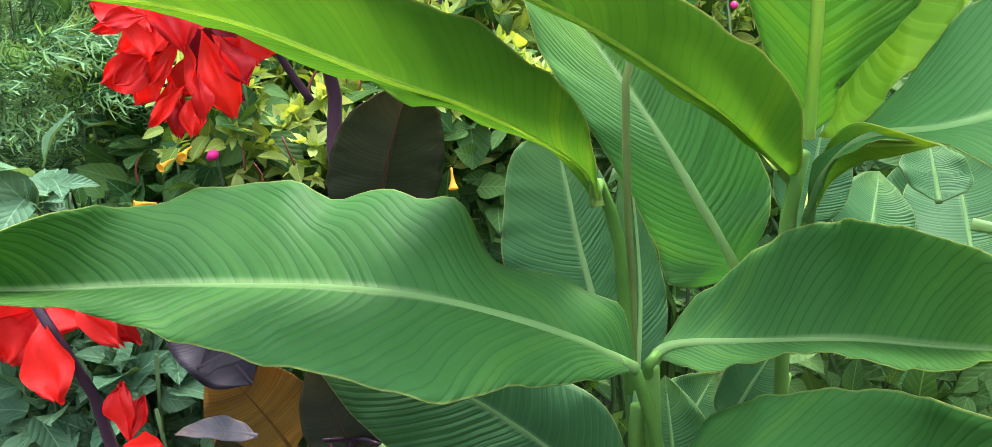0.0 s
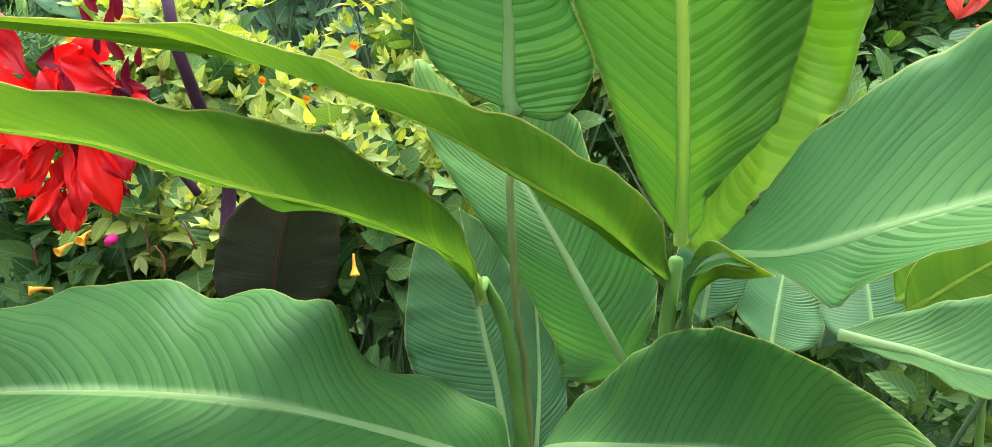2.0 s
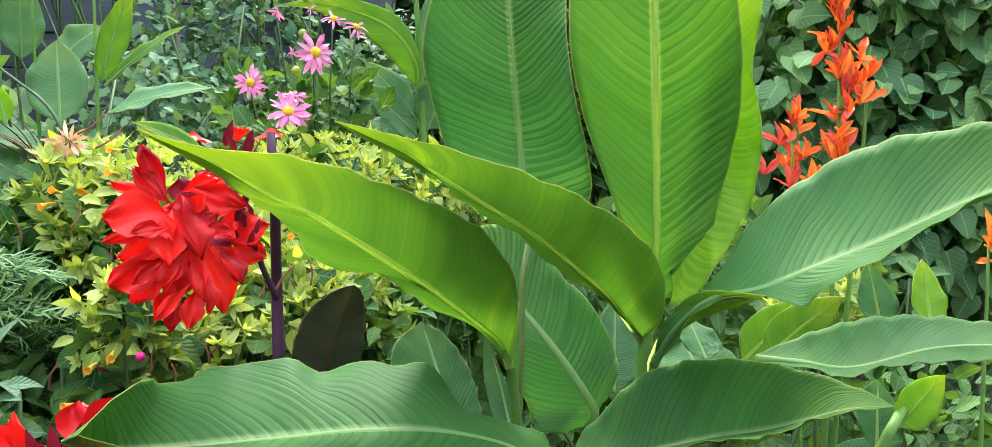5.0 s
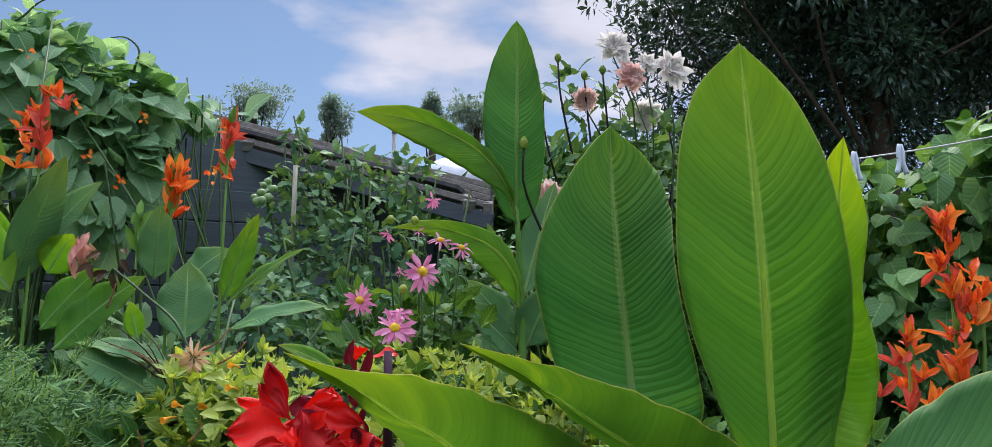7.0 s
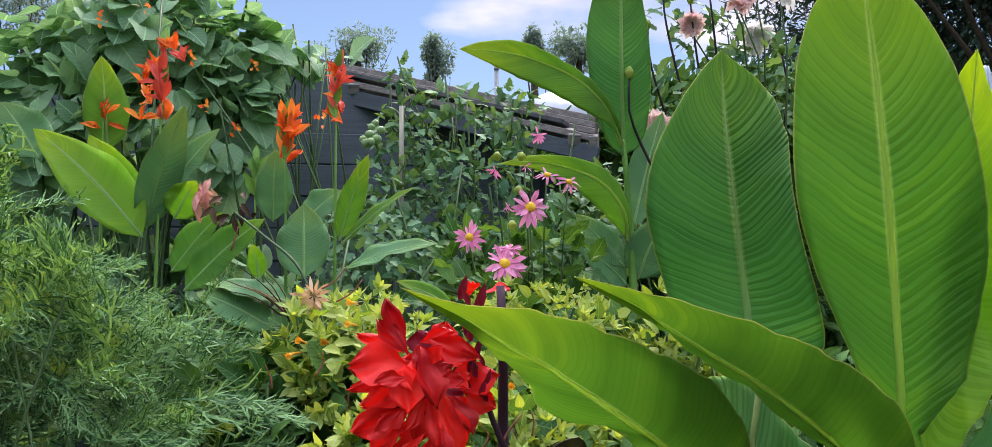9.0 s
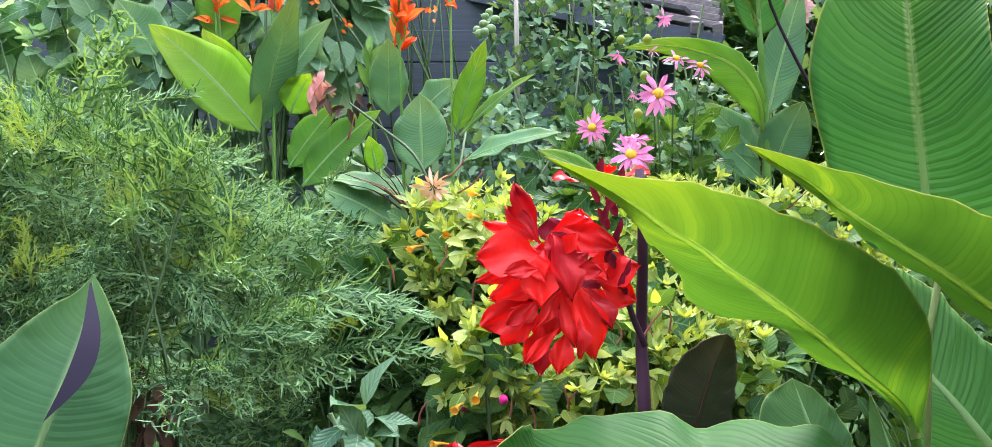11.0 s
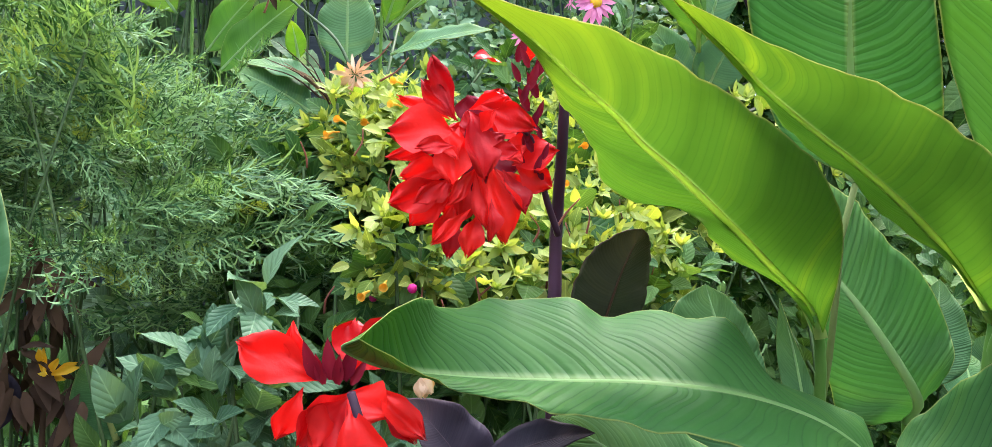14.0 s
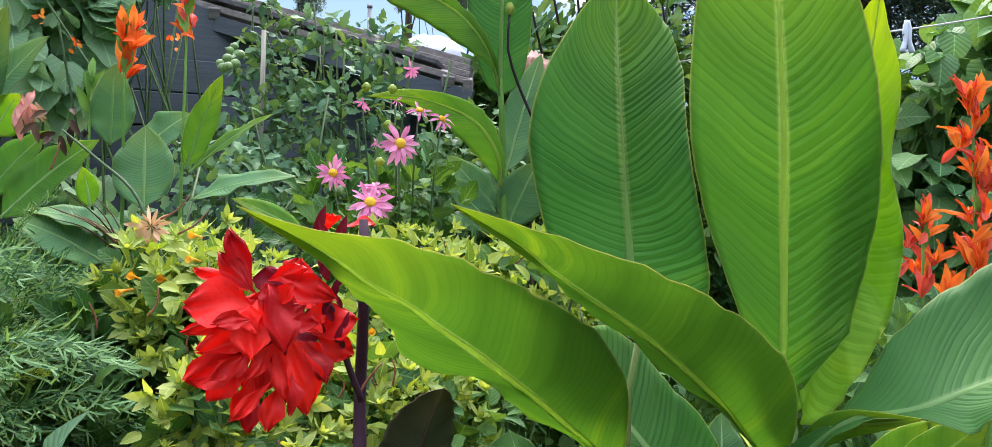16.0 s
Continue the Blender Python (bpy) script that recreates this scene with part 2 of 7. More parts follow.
M_LEAF_RIBBED = canna_leaf_material("canna leaf, ribbed", (0.048, 0.165, 0.040), (0.092, 0.260, 0.062), tint=(3.6, 2.4, 3.6), through_light=0.46, bloom=0.5, vein_strength=0.6, gloss=0.2, rough=0.56, stripe=(0.028, 0.105, 0.026))
M_LEAF_LIME = canna_leaf_material("canna leaf, lime", (0.130, 0.300, 0.018), (0.220, 0.420, 0.030), through_light=0.55, bloom=0.12, vein_strength=0.2, tint=(2.2, 1.8, 3.0))
M_LEAF_FAR = canna_leaf_material("canna leaf, far bed", (0.065, 0.180, 0.070), (0.120, 0.285, 0.110), veins=16, through_light=0.36)
M_LEAF_DARK = canna_leaf_material("bronze canna leaf", (0.018, 0.024, 0.011), (0.042, 0.048, 0.022), nerve_pale=0.0, edge=(0.10, 0.03, 0.02), through_light=0.12, bloom=0.06, rough=0.4, vein_strength=0.1, tint=(1.5, 1.5, 1.2))
M_LEAF_PURPLE = canna_leaf_material("purple canna leaf", (0.020, 0.017, 0.028), (0.050, 0.042, 0.060), nerve_pale=0.0, edge=(0.12, 0.08, 0.09), through_light=0.1, bloom=0.06, rough=0.5, vein_strength=0.1, tint=(1.5, 1.2, 1.5))
M_LEAF_AMBER = canna_leaf_material("amber dying leaf", (0.080, 0.048, 0.012), (0.360, 0.210, 0.030), nerve_pale=0.0, edge=(0.1, 0.03, 0.01), through_light=0.2, tint=(1.8, 1.4, 1.0))
M_LEAF_LILAC = canna_leaf_material("faded lilac leaf", (0.200, 0.180, 0.210), (0.360, 0.330, 0.370), nerve_pale=0.0, edge=(0.3, 0.25, 0.3), through_light=0.15, bloom=0.1, tint=(1.5, 1.3, 1.5))
M_LEAF_SMOOTH = canna_leaf_material("canna leaf, smooth", (0.034, 0.125, 0.038), (0.066, 0.200, 0.060), bloom=0.12, veins=15, vein_strength=0.12, gloss=0.3, rough=0.5, nerve_pale=0.4, through_light=0.2)
M_STRIPE = canna_leaf_material("dark purple leaf stripe", (0.012, 0.010, 0.020), (0.030, 0.024, 0.040), nerve_pale=0.0, edge=(0.03, 0.03, 0.04), through_light=0.05, bloom=0.05, vein_strength=0.08)
M_RIB = plant_material("pale midrib", (0.250, 0.410, 0.165), (0.350, 0.515, 0.245), through_light=0.68, tint=(2.0, 1.65, 2.2), gloss=0.12)
M_RIB_GREEN = plant_material("green midrib", (0.165, 0.325, 0.105), (0.240, 0.405, 0.155), through_light=0.5, tint=(2.6, 2.0, 2.8), gloss=0.15)
M_RIB_YOUNG = plant_material("lime midrib", (0.360, 0.500, 0.170), (0.460, 0.600, 0.230), through_light=0.88, tint=(1.9, 1.58, 2.2), gloss=0.12)
M_LEAF_VARIEGATED = canna_leaf_material("variegated canna leaf", (0.014, 0.060, 0.026), (0.030, 0.090, 0.036), bloom=0.95, through_light=0.2, veins=13, stripe=(0.55, 0.52, 0.10))
M_STALK = plant_material("canna stalk", (0.085, 0.220, 0.036), (0.180, 0.350, 0.072), through_light=0.1)
M_STALK_DARK = plant_material("dark purple stalk", (0.020, 0.010, 0.018), (0.060, 0.028, 0.045), through_light=0.0, rough=0.38)
M_RED = plant_material("red petal", (0.400, 0.004, 0.007), (0.920, 0.022, 0.012), spread=0.5, rough=0.42, through_light=0.18, tint=(1.15, 0.4, 0.3), scale=24, gloss=0.25)
M_RED_DEEP = plant_material("deep red bud", (0.110, 0.006, 0.020), (0.290, 0.014, 0.028), rough=0.45, through_light=0.1, tint=(1.2, 0.5, 0.5))
M_ORANGE = plant_material("orange petal", (0.780, 0.110, 0.016), (0.950, 0.350, 0.060), spread=0.55, rough=0.5, through_light=0.35, tint=(1.1, 0.8, 0.5), scale=30, gloss=0.2)
M_CORAL = plant_material("coral petal", (0.620, 0.070, 0.040), (0.780, 0.160, 0.110), rough=0.5, through_light=0.35, tint=(1.1, 0.8, 0.6), scale=30)
M_PINK = plant_material("pink petal", (0.600, 0.140, 0.320), (0.830, 0.420, 0.590), rough=0.55, through_light=0.3, tint=(1.1, 0.8, 1.0), scale=40)
M_BLUSH = plant_material("blush petal", (0.760, 0.500, 0.450), (0.880, 0.780, 0.720), rough=0.55, through_light=0.5, tint=(1.05, 0.9, 0.9), scale=25)
M_WHITE = plant_material("white petal", (0.800, 0.760, 0.740), (0.900, 0.880, 0.850), rough=0.55, through_light=0.5, tint=(1.0, 1.0, 0.95), scale=30)
M_YELLOW = plant_material("yellow petal", (0.740, 0.420, 0.015), (0.880, 0.660, 0.060), rough=0.5, through_light=0.3, tint=(1.1, 0.9, 0.4), scale=30)
M_TRUMPET = plant_material("orange-yellow trumpet", (0.700, 0.300, 0.020), (0.860, 0.560, 0.070), rough=0.55, through_light=0.25, tint=(1.1, 0.9, 0.4), scale=40)
M_STALK_DRY = plant_material("drying stalk", (0.050, 0.036, 0.016), (0.210, 0.300, 0.085), rough=0.6, through_light=0.05, scale=7)
M_STALK_RED = plant_material("reddish twig", (0.220, 0.070, 0.050), (0.380, 0.150, 0.100), rough=0.5, through_light=0.05)
M_CREAM = plant_material("faded cream petal", (0.620, 0.460, 0.280), (0.820, 0.700, 0.480), rough=0.6, through_light=0.3, spread=0.5)
M_WITHERED_PURPLE = plant_material("withered purple bud", (0.120, 0.040, 0.060), (0.300, 0.120, 0.140), rough=0.7, through_light=0.05, spread=0.5)
M_MAGENTA = plant_material("magenta bud", (0.520, 0.010, 0.160), (0.700, 0.050, 0.260), rough=0.5, through_light=0.2, tint=(1.1, 0.7, 0.9))
M_HOTPINK = plant_material("hot pink petal", (0.780, 0.045, 0.110), (0.900, 0.150, 0.240), rough=0.5, through_light=0.3, tint=(1.1, 0.7, 0.7), spread=0.5)
M_DRY = plant_material("dried petal and straw", (0.200, 0.120, 0.060), (0.480, 0.330, 0.200), rough=0.7, through_light=0.15)
M_WITHERED = plant_material("withered brown leaf", (0.030, 0.018, 0.012), (0.110, 0.066, 0.036), rough=0.8, through_light=0.05)
M_LIME_BUSH = plant_material("lime bush leaf", (0.135, 0.245, 0.036), (0.370, 0.465, 0.105), through_light=0.4, spread=0.6, veined=True)
M_LIME_BRACT = plant_material("pale lime bract", (0.215, 0.335, 0.070), (0.480, 0.580, 0.190), through_light=0.4, spread=0.6)
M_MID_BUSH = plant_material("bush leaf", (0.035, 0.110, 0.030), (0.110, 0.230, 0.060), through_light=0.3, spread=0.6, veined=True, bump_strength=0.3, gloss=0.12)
M_FEATHER = plant_material("feathery foliage", (0.030, 0.100, 0.036), (0.240, 0.430, 0.182), through_light=0.28, spread=0.65, scale=8, gloss=0.14)
M_BEAN = plant_material("bean leaf", (0.058, 0.160, 0.060), (0.180, 0.350, 0.120), gloss=0.25, rough=0.55, through_light=0.3, spread=0.65, scale=10, veined=True, bump_strength=0.35)
M_VINE = plant_material("runner bean leaf", (0.120, 0.255, 0.130), (0.300, 0.490, 0.270), gloss=0.22, rough=0.5, through_light=0.45, tint=(1.4, 1.3, 0.8), spread=0.65, scale=10, veined=True, bump_strength=0.35)
M_FEATHER_TIP = plant_material("young feathery foliage", (0.200, 0.330, 0.080), (0.330, 0.460, 0.120), through_light=0.4, spread=0.5, scale=8)
M_SALMON = plant_material("withered salmon petal", (0.480, 0.190, 0.150), (0.720, 0.400, 0.320), rough=0.6, through_light=0.3, spread=0.5, tint=(1.1, 0.9, 0.8))
M_PEACH = plant_material("faded peach petal", (0.560, 0.340, 0.170), (0.790, 0.580, 0.380), rough=0.6, through_light=0.3, spread=0.5, tint=(1.1, 0.9, 0.8))
M_TOMATO = plant_material("tomato leaf", (0.058, 0.142, 0.076), (0.185, 0.325, 0.165), through_light=0.26, spread=0.6, gloss=0.06)
M_POTATO = plant_material("soft dull leaf", (0.048, 0.122, 0.062), (0.110, 0.215, 0.110), through_light=0.25, spread=0.5, veined=True, bump_strength=0.35, gloss=0.1)
M_EVERGREEN = plant_material("evergreen leaf", (0.024, 0.062, 0.042), (0.066, 0.135, 0.085), through_light=0.12, spread=0.6, rough=0.35, gloss=0.5)
# paled and greyed: the distance haze is painted into this leaf colour
M_FARTREE = plant_material("far tree leaf, haze in colour", (0.130, 0.200, 0.175), (0.250, 0.330, 0.280), through_light=0.45, tint=(1.3, 1.3, 0.9), spread=0.6)
M_BARK = plant_material("bark", (0.035, 0.026, 0.018), (0.090, 0.070, 0.050), rough=0.85, through_light=0.0, bump_strength=0.5)
M_STEM = plant_material("green stem", (0.036, 0.078, 0.026), (0.085, 0.150, 0.052), through_light=0.1)
M_TOMFRUIT = plant_material("unripe tomato", (0.180, 0.300, 0.110), (0.280, 0.400, 0.180), rough=0.3, through_light=0.1)


def solid_material(name, deep, light, rough, scale=12.0, metal=0.0, stretch=(1, 1, 1), bump_strength=0.3):
    m, n, l, b = mat(name)
    tex = n.new("ShaderNodeTexCoord")
    mp = n.new("ShaderNodeMapping")
    mp.inputs["Scale"].default_value = stretch
    l.new(tex.outputs["Object"], mp.inputs["Vector"])
    a = n.new("ShaderNodeTexNoise")
    a.inputs["Scale"].default_value, a.inputs["Detail"].default_value, a.inputs["Roughness"].default_value = scale, 8.0, 0.65
    l.new(mp.outputs[0], a.inputs["Vector"])
    col = ramp_node(n, [(0.3, deep), (0.7, light)])
    l.new(a.outputs["Fac"], col.inputs[0])
    l.new(col.outputs[0], b.inputs["Base Color"])
    b.inputs["Roughness"].default_value, b.inputs["Metallic"].default_value = rough, metal
    bp = n.new("ShaderNodeBump")
    bp.inputs["Strength"].default_value, bp.inputs["Distance"].default_value = bump_strength, 0.01
    l.new(a.outputs["Fac"], bp.inputs["Height"])
    l.new(bp.outputs[0], b.inputs["Normal"])
    return m


M_SOIL = solid_material("garden soil", (0.018, 0.013, 0.009), (0.060, 0.045, 0.032), 0.95, 9.0)
M_SHED = solid_material("blue-grey painted boards", (0.034, 0.050, 0.064), (0.060, 0.082, 0.100), 0.65, 6.0, stretch=(0.4, 4, 8))
M_OLDWOOD = solid_material("weathered grey wood", (0.095, 0.088, 0.082), (0.260, 0.240, 0.220), 0.85, 10.0, stretch=(0.6, 6, 6))
M_FELT = solid_material("roofing felt", (0.050, 0.052, 0.056), (0.100, 0.102, 0.105), 0.9, 30.0)
M_ROPE = solid_material("white washing line", (0.55, 0.55, 0.55), (0.75, 0.75, 0.75), 0.6, 60.0)
M_PEG = solid_material("pale blue plastic", (0.50, 0.60, 0.72), (0.66, 0.74, 0.82), 0.4, 20.0)
M_PEG_BLUE = solid_material("sky blue plastic", (0.22, 0.46, 0.66), (0.34, 0.58, 0.76), 0.4, 20.0)
M_CANE = solid_material("pale bamboo cane", (0.22, 0.21, 0.16), (0.40, 0.38, 0.30), 0.7, 14.0, stretch=(6, 6, 0.6))
M_POLE = solid_material("grey metal pole", (0.18, 0.19, 0.20), (0.30, 0.31, 0.32), 0.5, 20.0, metal=0.4)
M_SHEET = solid_material("white and blue plastic cover", (0.35, 0.42, 0.52), (0.70, 0.73, 0.78), 0.4, 3.0)

# ---- tools ----
V = Vector
rng = np.random.default_rng(7)


def mesh_object(name, verts, faces, material, parent=None, label="", uvs=None, smooth=True):
    me = bpy.data.meshes.new(name)
    me.from_pydata([tuple(v) for v in verts], [], faces)
    if uvs is not None:
        layer = me.uv_layers.new(name="UVMap")
        idx = np.empty(len(me.loops), dtype=np.int32)
        me.loops.foreach_get("vertex_index", idx)
        layer.data.foreach_set("uv", np.asarray(uvs, dtype=np.float32)[idx].ravel())
    if smooth:
        me.polygons.foreach_set("use_smooth", [True] * len(me.polygons))
    for m in material if isinstance(material, (list, tuple)) else [material]:
        me.materials.append(m)
    me.update()
    ob = new(name, me)
    if parent is not None:
        ob.parent = parent
    if label:
        ob["label"] = label
    return ob


def thing(name, at, label, category, group="", kind=""):
    e = new(name)
    e.location = at
    e.empty_display_size = 0.02
    bpy.context.view_layer.update()
    return tagged(e, label, category, group, kind)


def keep(ob, parent):
    """Parent a mesh whose points are in world metres."""
    ob.parent = parent
    ob.matrix_parent_inverse = Matrix.Translation(-parent.location)
    return ob


def curve(points, n):
    """n points at even steps along a smooth curve through the control points."""
    p = np.asarray(points, dtype=float)
    q = np.vstack([2 * p[0] - p[1], p, 2 * p[-1] - p[-2]])
    fine = []
    for i in range(len(p) - 1):
        a, b, c, d = q[i:i + 4]
        for s in np.linspace(0, 1, 16, endpoint=False):
            fine.append(0.5 * ((2 * b) + (c - a) * s + (2 * a - 5 * b + 4 * c - d) * s * s + (3 * b - a - 3 * c + d) * s ** 3))
    fine = np.array(fine + [p[-1]])
    length = np.concatenate([[0], np.cumsum(np.linalg.norm(np.diff(fine, axis=0), axis=1))])
    want = np.linspace(0, length[-1], n)
    return np.stack([np.interp(want, length, fine[:, k]) for k in range(3)], 1)


def tube_data(points, radii, sides=8, n=None):
    pts = curve(points, n) if n else np.asarray(points, dtype=float)
    k = len(pts)
    rad = np.interp(np.linspace(0, 1, k), np.linspace(0, 1, len(radii)), radii)
    tan = np.gradient(pts, axis=0)
    tan /= np.linalg.norm(tan, axis=1)[:, None] + 1e-9
    ref = np.array([0.31, -0.92, 0.23])
    a = np.cross(tan, ref)
    a /= np.linalg.norm(a, axis=1)[:, None] + 1e-9
    b = np.cross(tan, a)
    ang = np.linspace(0, 2 * math.pi, sides, endpoint=False)
    ring = pts[:, None] + rad[:, None, None] * (np.cos(ang)[None, :, None] * a[:, None] + np.sin(ang)[None, :, None] * b[:, None])
    v = ring.reshape(-1, 3)
    f = []
    for i in range(k - 1):
        for j in range(sides):
            f.append((i * sides + j, i * sides + (j + 1) % sides, (i + 1) * sides + (j + 1) % sides, (i + 1) * sides + j))
    f.append(tuple(range(sides))[::-1])
    f.append(tuple((k - 1) * sides + j for j in range(sides)))
    return v, f


def tube(name, points, radii, material, parent, label="", sides=8, n=14):
    v, f = tube_data(points, radii, sides, n)
    return keep(mesh_object(name, v, f, material, None, label), parent)


def blade(mid, left, right, n=46, m=9, camber=0.12, ruffle=0.004, waves=9.0, seed=0):
    """A broad leaf between its midrib and its two edges. Returns points, faces and map."""
    mid_c = curve(mid, n)
    le = curve([mid[0], *left, mid[-1]], n)
    ri = curve([mid[0], *right, mid[-1]], n)
    r = np.random.default_rng(seed)
    ph = r.uniform(0, 6.28, 4)
    u = np.linspace(0, 1, n)
    verts, uvs = [], []
    s = np.linspace(-1, 1, 2 * m + 1)
    span = ri - le
    tan = np.gradient(mid_c, axis=0)
    nor = np.cross(tan, span)
    nor /= np.linalg.norm(nor, axis=1)[:, None] + 1e-9
    width = np.linalg.norm(span, axis=1)
    for i in range(n):
        for k in s:
            edge = le[i] if k < 0 else ri[i]
            a = abs(k)
            half = np.linalg.norm(edge - mid_c[i])
            p = mid_c[i] + (edge - mid_c[i]) * a
            lift = camber * half * math.sin(a * math.pi) * 0.5
            w = ruffle * a ** 2.2 * (math.sin(u[i] * waves * 6.28 + ph[0] + (k > 0) * 2.1) + 0.6 * math.sin(u[i] * waves * 11.3 + ph[1])) * min(1, width[i] / 0.08)
            verts.append(p + nor[i] * (lift + w))
            uvs.append((u[i], 0.5 + 0.5 * k))
    row = 2 * m + 1
    faces = []
    for i in range(n - 1):
        for j in range(row - 1):
            faces.append((i * row + j, i * row + j + 1, (i + 1) * row + j + 1, (i + 1) * row + j))
    return np.array(verts), faces, uvs, mid_c, nor


def broad_leaf(parent, mid, left, right, material, rib_material, rib=0.0055, name="leaf", label="", stem=None, thickness=0.0007, seed=0, ribside=1.0, **kw):
    """A leaf with its midrib as a part of its own; stem: points from the stalk up to the blade's base."""
    v, f, uv, mid_c, nor = blade(mid, left, right, seed=seed, **kw)
    k = len(v)
    # a skin on both faces, joined round the rim by the fold of the sheet
    ob = mesh_object(name, v, f, material, None, label, uv)
    so = ob.modifiers.new("skin", "SOLIDIFY")
    so.thickness, so.offset = thickness, 0.0
    keep(ob, parent)
    n = len(mid_c)
    path = mid_c
    rad = np.interp(np.linspace(0, 1, n), [0, 0.3, 0.8, 1], [rib * 1.1, rib * 0.85, rib * 0.42, rib * 0.1])
    if stem:
        lead = curve([*stem, mid_c[0], mid_c[2]], 14)
        keep(mesh_object("petiole", *tube_data(lead, [rib * 1.6, rib * 1.15, rib * 0.9], 9), M_STALK if rib_material in (M_RIB, M_RIB_GREEN, M_RIB_YOUNG) else M_STALK_DARK), parent)
    tv, tf = tube_data(path, list(rad), 8)
    # pressed flat where it runs in the blade
    ring = tv.reshape(len(path), 8, 3)
    off = ring[-n:] - mid_c[:, None]
    out_of = np.einsum("ijk,ik->ij", off, nor)
    ease = np.concatenate([np.linspace(0, 0.6, 5), np.full(n - 5, 0.6)])
    ring[-n:] -= nor[:, None] * (out_of * ease[:, None])[:, :, None]
    tv = ring.reshape(-1, 3)
    rib_ob = mesh_object("midrib", tv, tf, rib_material, None)
    keep(rib_ob, parent)
    rib_ob.parent = ob
    rib_ob.matrix_parent_inverse = Matrix()
    rib_ob.matrix_basis = Matrix()
    return ob


def simple_leaf(parent, base, tip, width, material, rib_material, face=(0, -1, 0.3), arch=0.1, name="leaf", label="", fold=0.15, seed=0, belly=0.42, **kw):
    """A broad leaf from base to tip, arched upwards, with its upper side turned to face."""
    b, t = np.array(base, float), np.array(tip, float)
    L = np.linalg.norm(t - b)
    ax = (t - b) / L
    nf = np.array(face, float)
    nf -= ax * nf.dot(ax)
    nf /= np.linalg.norm(nf)
    side = np.cross(ax, nf)
    us = [0, 0.15, 0.35, 0.55, 0.75, 0.9, 1]
    mid, left, right = [], [], []
    for u in us:
        c = b + ax * L * u + np.array([0, 0, 1.0]) * arch * L * 4 * u * (1 - u)
        mid.append(c)
        if 0 < u < 1:
            w = width * 0.5 * (math.sin(math.pi * u ** (0.72 if belly < 0.5 else 1.1)) ** 0.85)
            left.append(c - side * w + nf * fold * w)
            right.append(c + side * w + nf * fold * w)
    kw.setdefault("n", 30)
    kw.setdefault("m", 5)
    kw.setdefault("waves", 2.3)
    kw.setdefault("ruffle", 0.003)
    return broad_leaf(parent, mid, left, right, material, rib_material, rib=kw.pop("rib", 0.004), name=name, label=label, seed=seed, **kw)


def rot_frames(axis, up_hint=None):
    a = axis / (np.linalg.norm(axis, axis=1)[:, None] + 1e-9)
    h = np.tile([0.0, 0.0, 1.0], (len(a), 1)) if up_hint is None else up_hint
    s = np.cross(a, h)
    bad = np.linalg.norm(s, axis=1) < 1e-3
    s[bad] = np.cross(a[bad], [1.0, 0, 0])
    s /= np.linalg.norm(s, axis=1)[:, None]
    nrm = np.cross(s, a)
    return np.stack([s, a, nrm], 2)


def scatter(template_v, template_f, places, axes, sizes, ups=None):
    """Many copies of a small template (its length along y, its face along z) in one mesh."""
    tv = np.asarray(template_v, float)
    fr = rot_frames(np.asarray(axes, float), ups)
    v = np.einsum("nij,kj->nki", fr, tv) * np.asarray(sizes)[:, None, None] + np.asarray(places)[:, None]
    k = len(tv)
    faces = [tuple(q + i * k for q in f) for i in range(len(places)) for f in template_f]
    return v.reshape(-1, 3), faces


def leaf_template(ratio=0.5, n=4, fold=0.12, droop=0.15, heart=False, lobes=0.0):
    """A small leaf 1 long: two halves folded along the middle."""
    v, f = [], []
    us = np.linspace(0, 1, n + 1)
    cols = (-1, -0.5, 0, 0.5, 1) if n > 3 else (-1, 0, 1)
    for u in us:
        w = ratio * 0.5 * math.sin(math.pi * min(1, u * 0.97 + 0.03) ** (0.55 if heart else 0.75)) ** (0.6 if heart else 0.8)
        w *= 1 + lobes * math.sin(u * 19)
        z = -droop * u * u
        for s in cols:
            back = 0.12 * (1 - u) ** 4 * abs(s) if heart else 0
            v.append((w * s, u - back, z + fold * w * abs(s) ** 1.5 + 0.03 * math.sin(9 * u + 2 * s) * abs(s)))
    k = len(cols)
    for i in range(n):
        for j in range(k - 1):
            a = i * k + j
            f.append((a, a + 1, a + k + 1, a + k))
    return v, f


def join_data(*lists):
    vs, fs, off = [], [], 0
    for v, f in lists:
        vs.append(np.asarray(v, float))
        fs += [tuple(q + off for q in g) for g in f]
        off += len(v)
    return np.vstack(vs), fs


def stuff(ob):
    ob["kind"] = "stuff"
    return ob


def blob_points(r, centre, size, count, shell=0.55):
    """Random places in an ellipsoid, more of them near its skin, with the way outwards."""
    d = r.normal(size=(count, 3))
    d /= np.linalg.norm(d, axis=1)[:, None]
    rad = shell + (1 - shell) * r.random(count) ** 0.6
    rad *= 0.8 + 0.35 * np.array([noise.noise(V(q * 2.3 + np.array(centre))) for q in d])
    return np.array(centre) + d * rad[:, None] * np.array(size), d


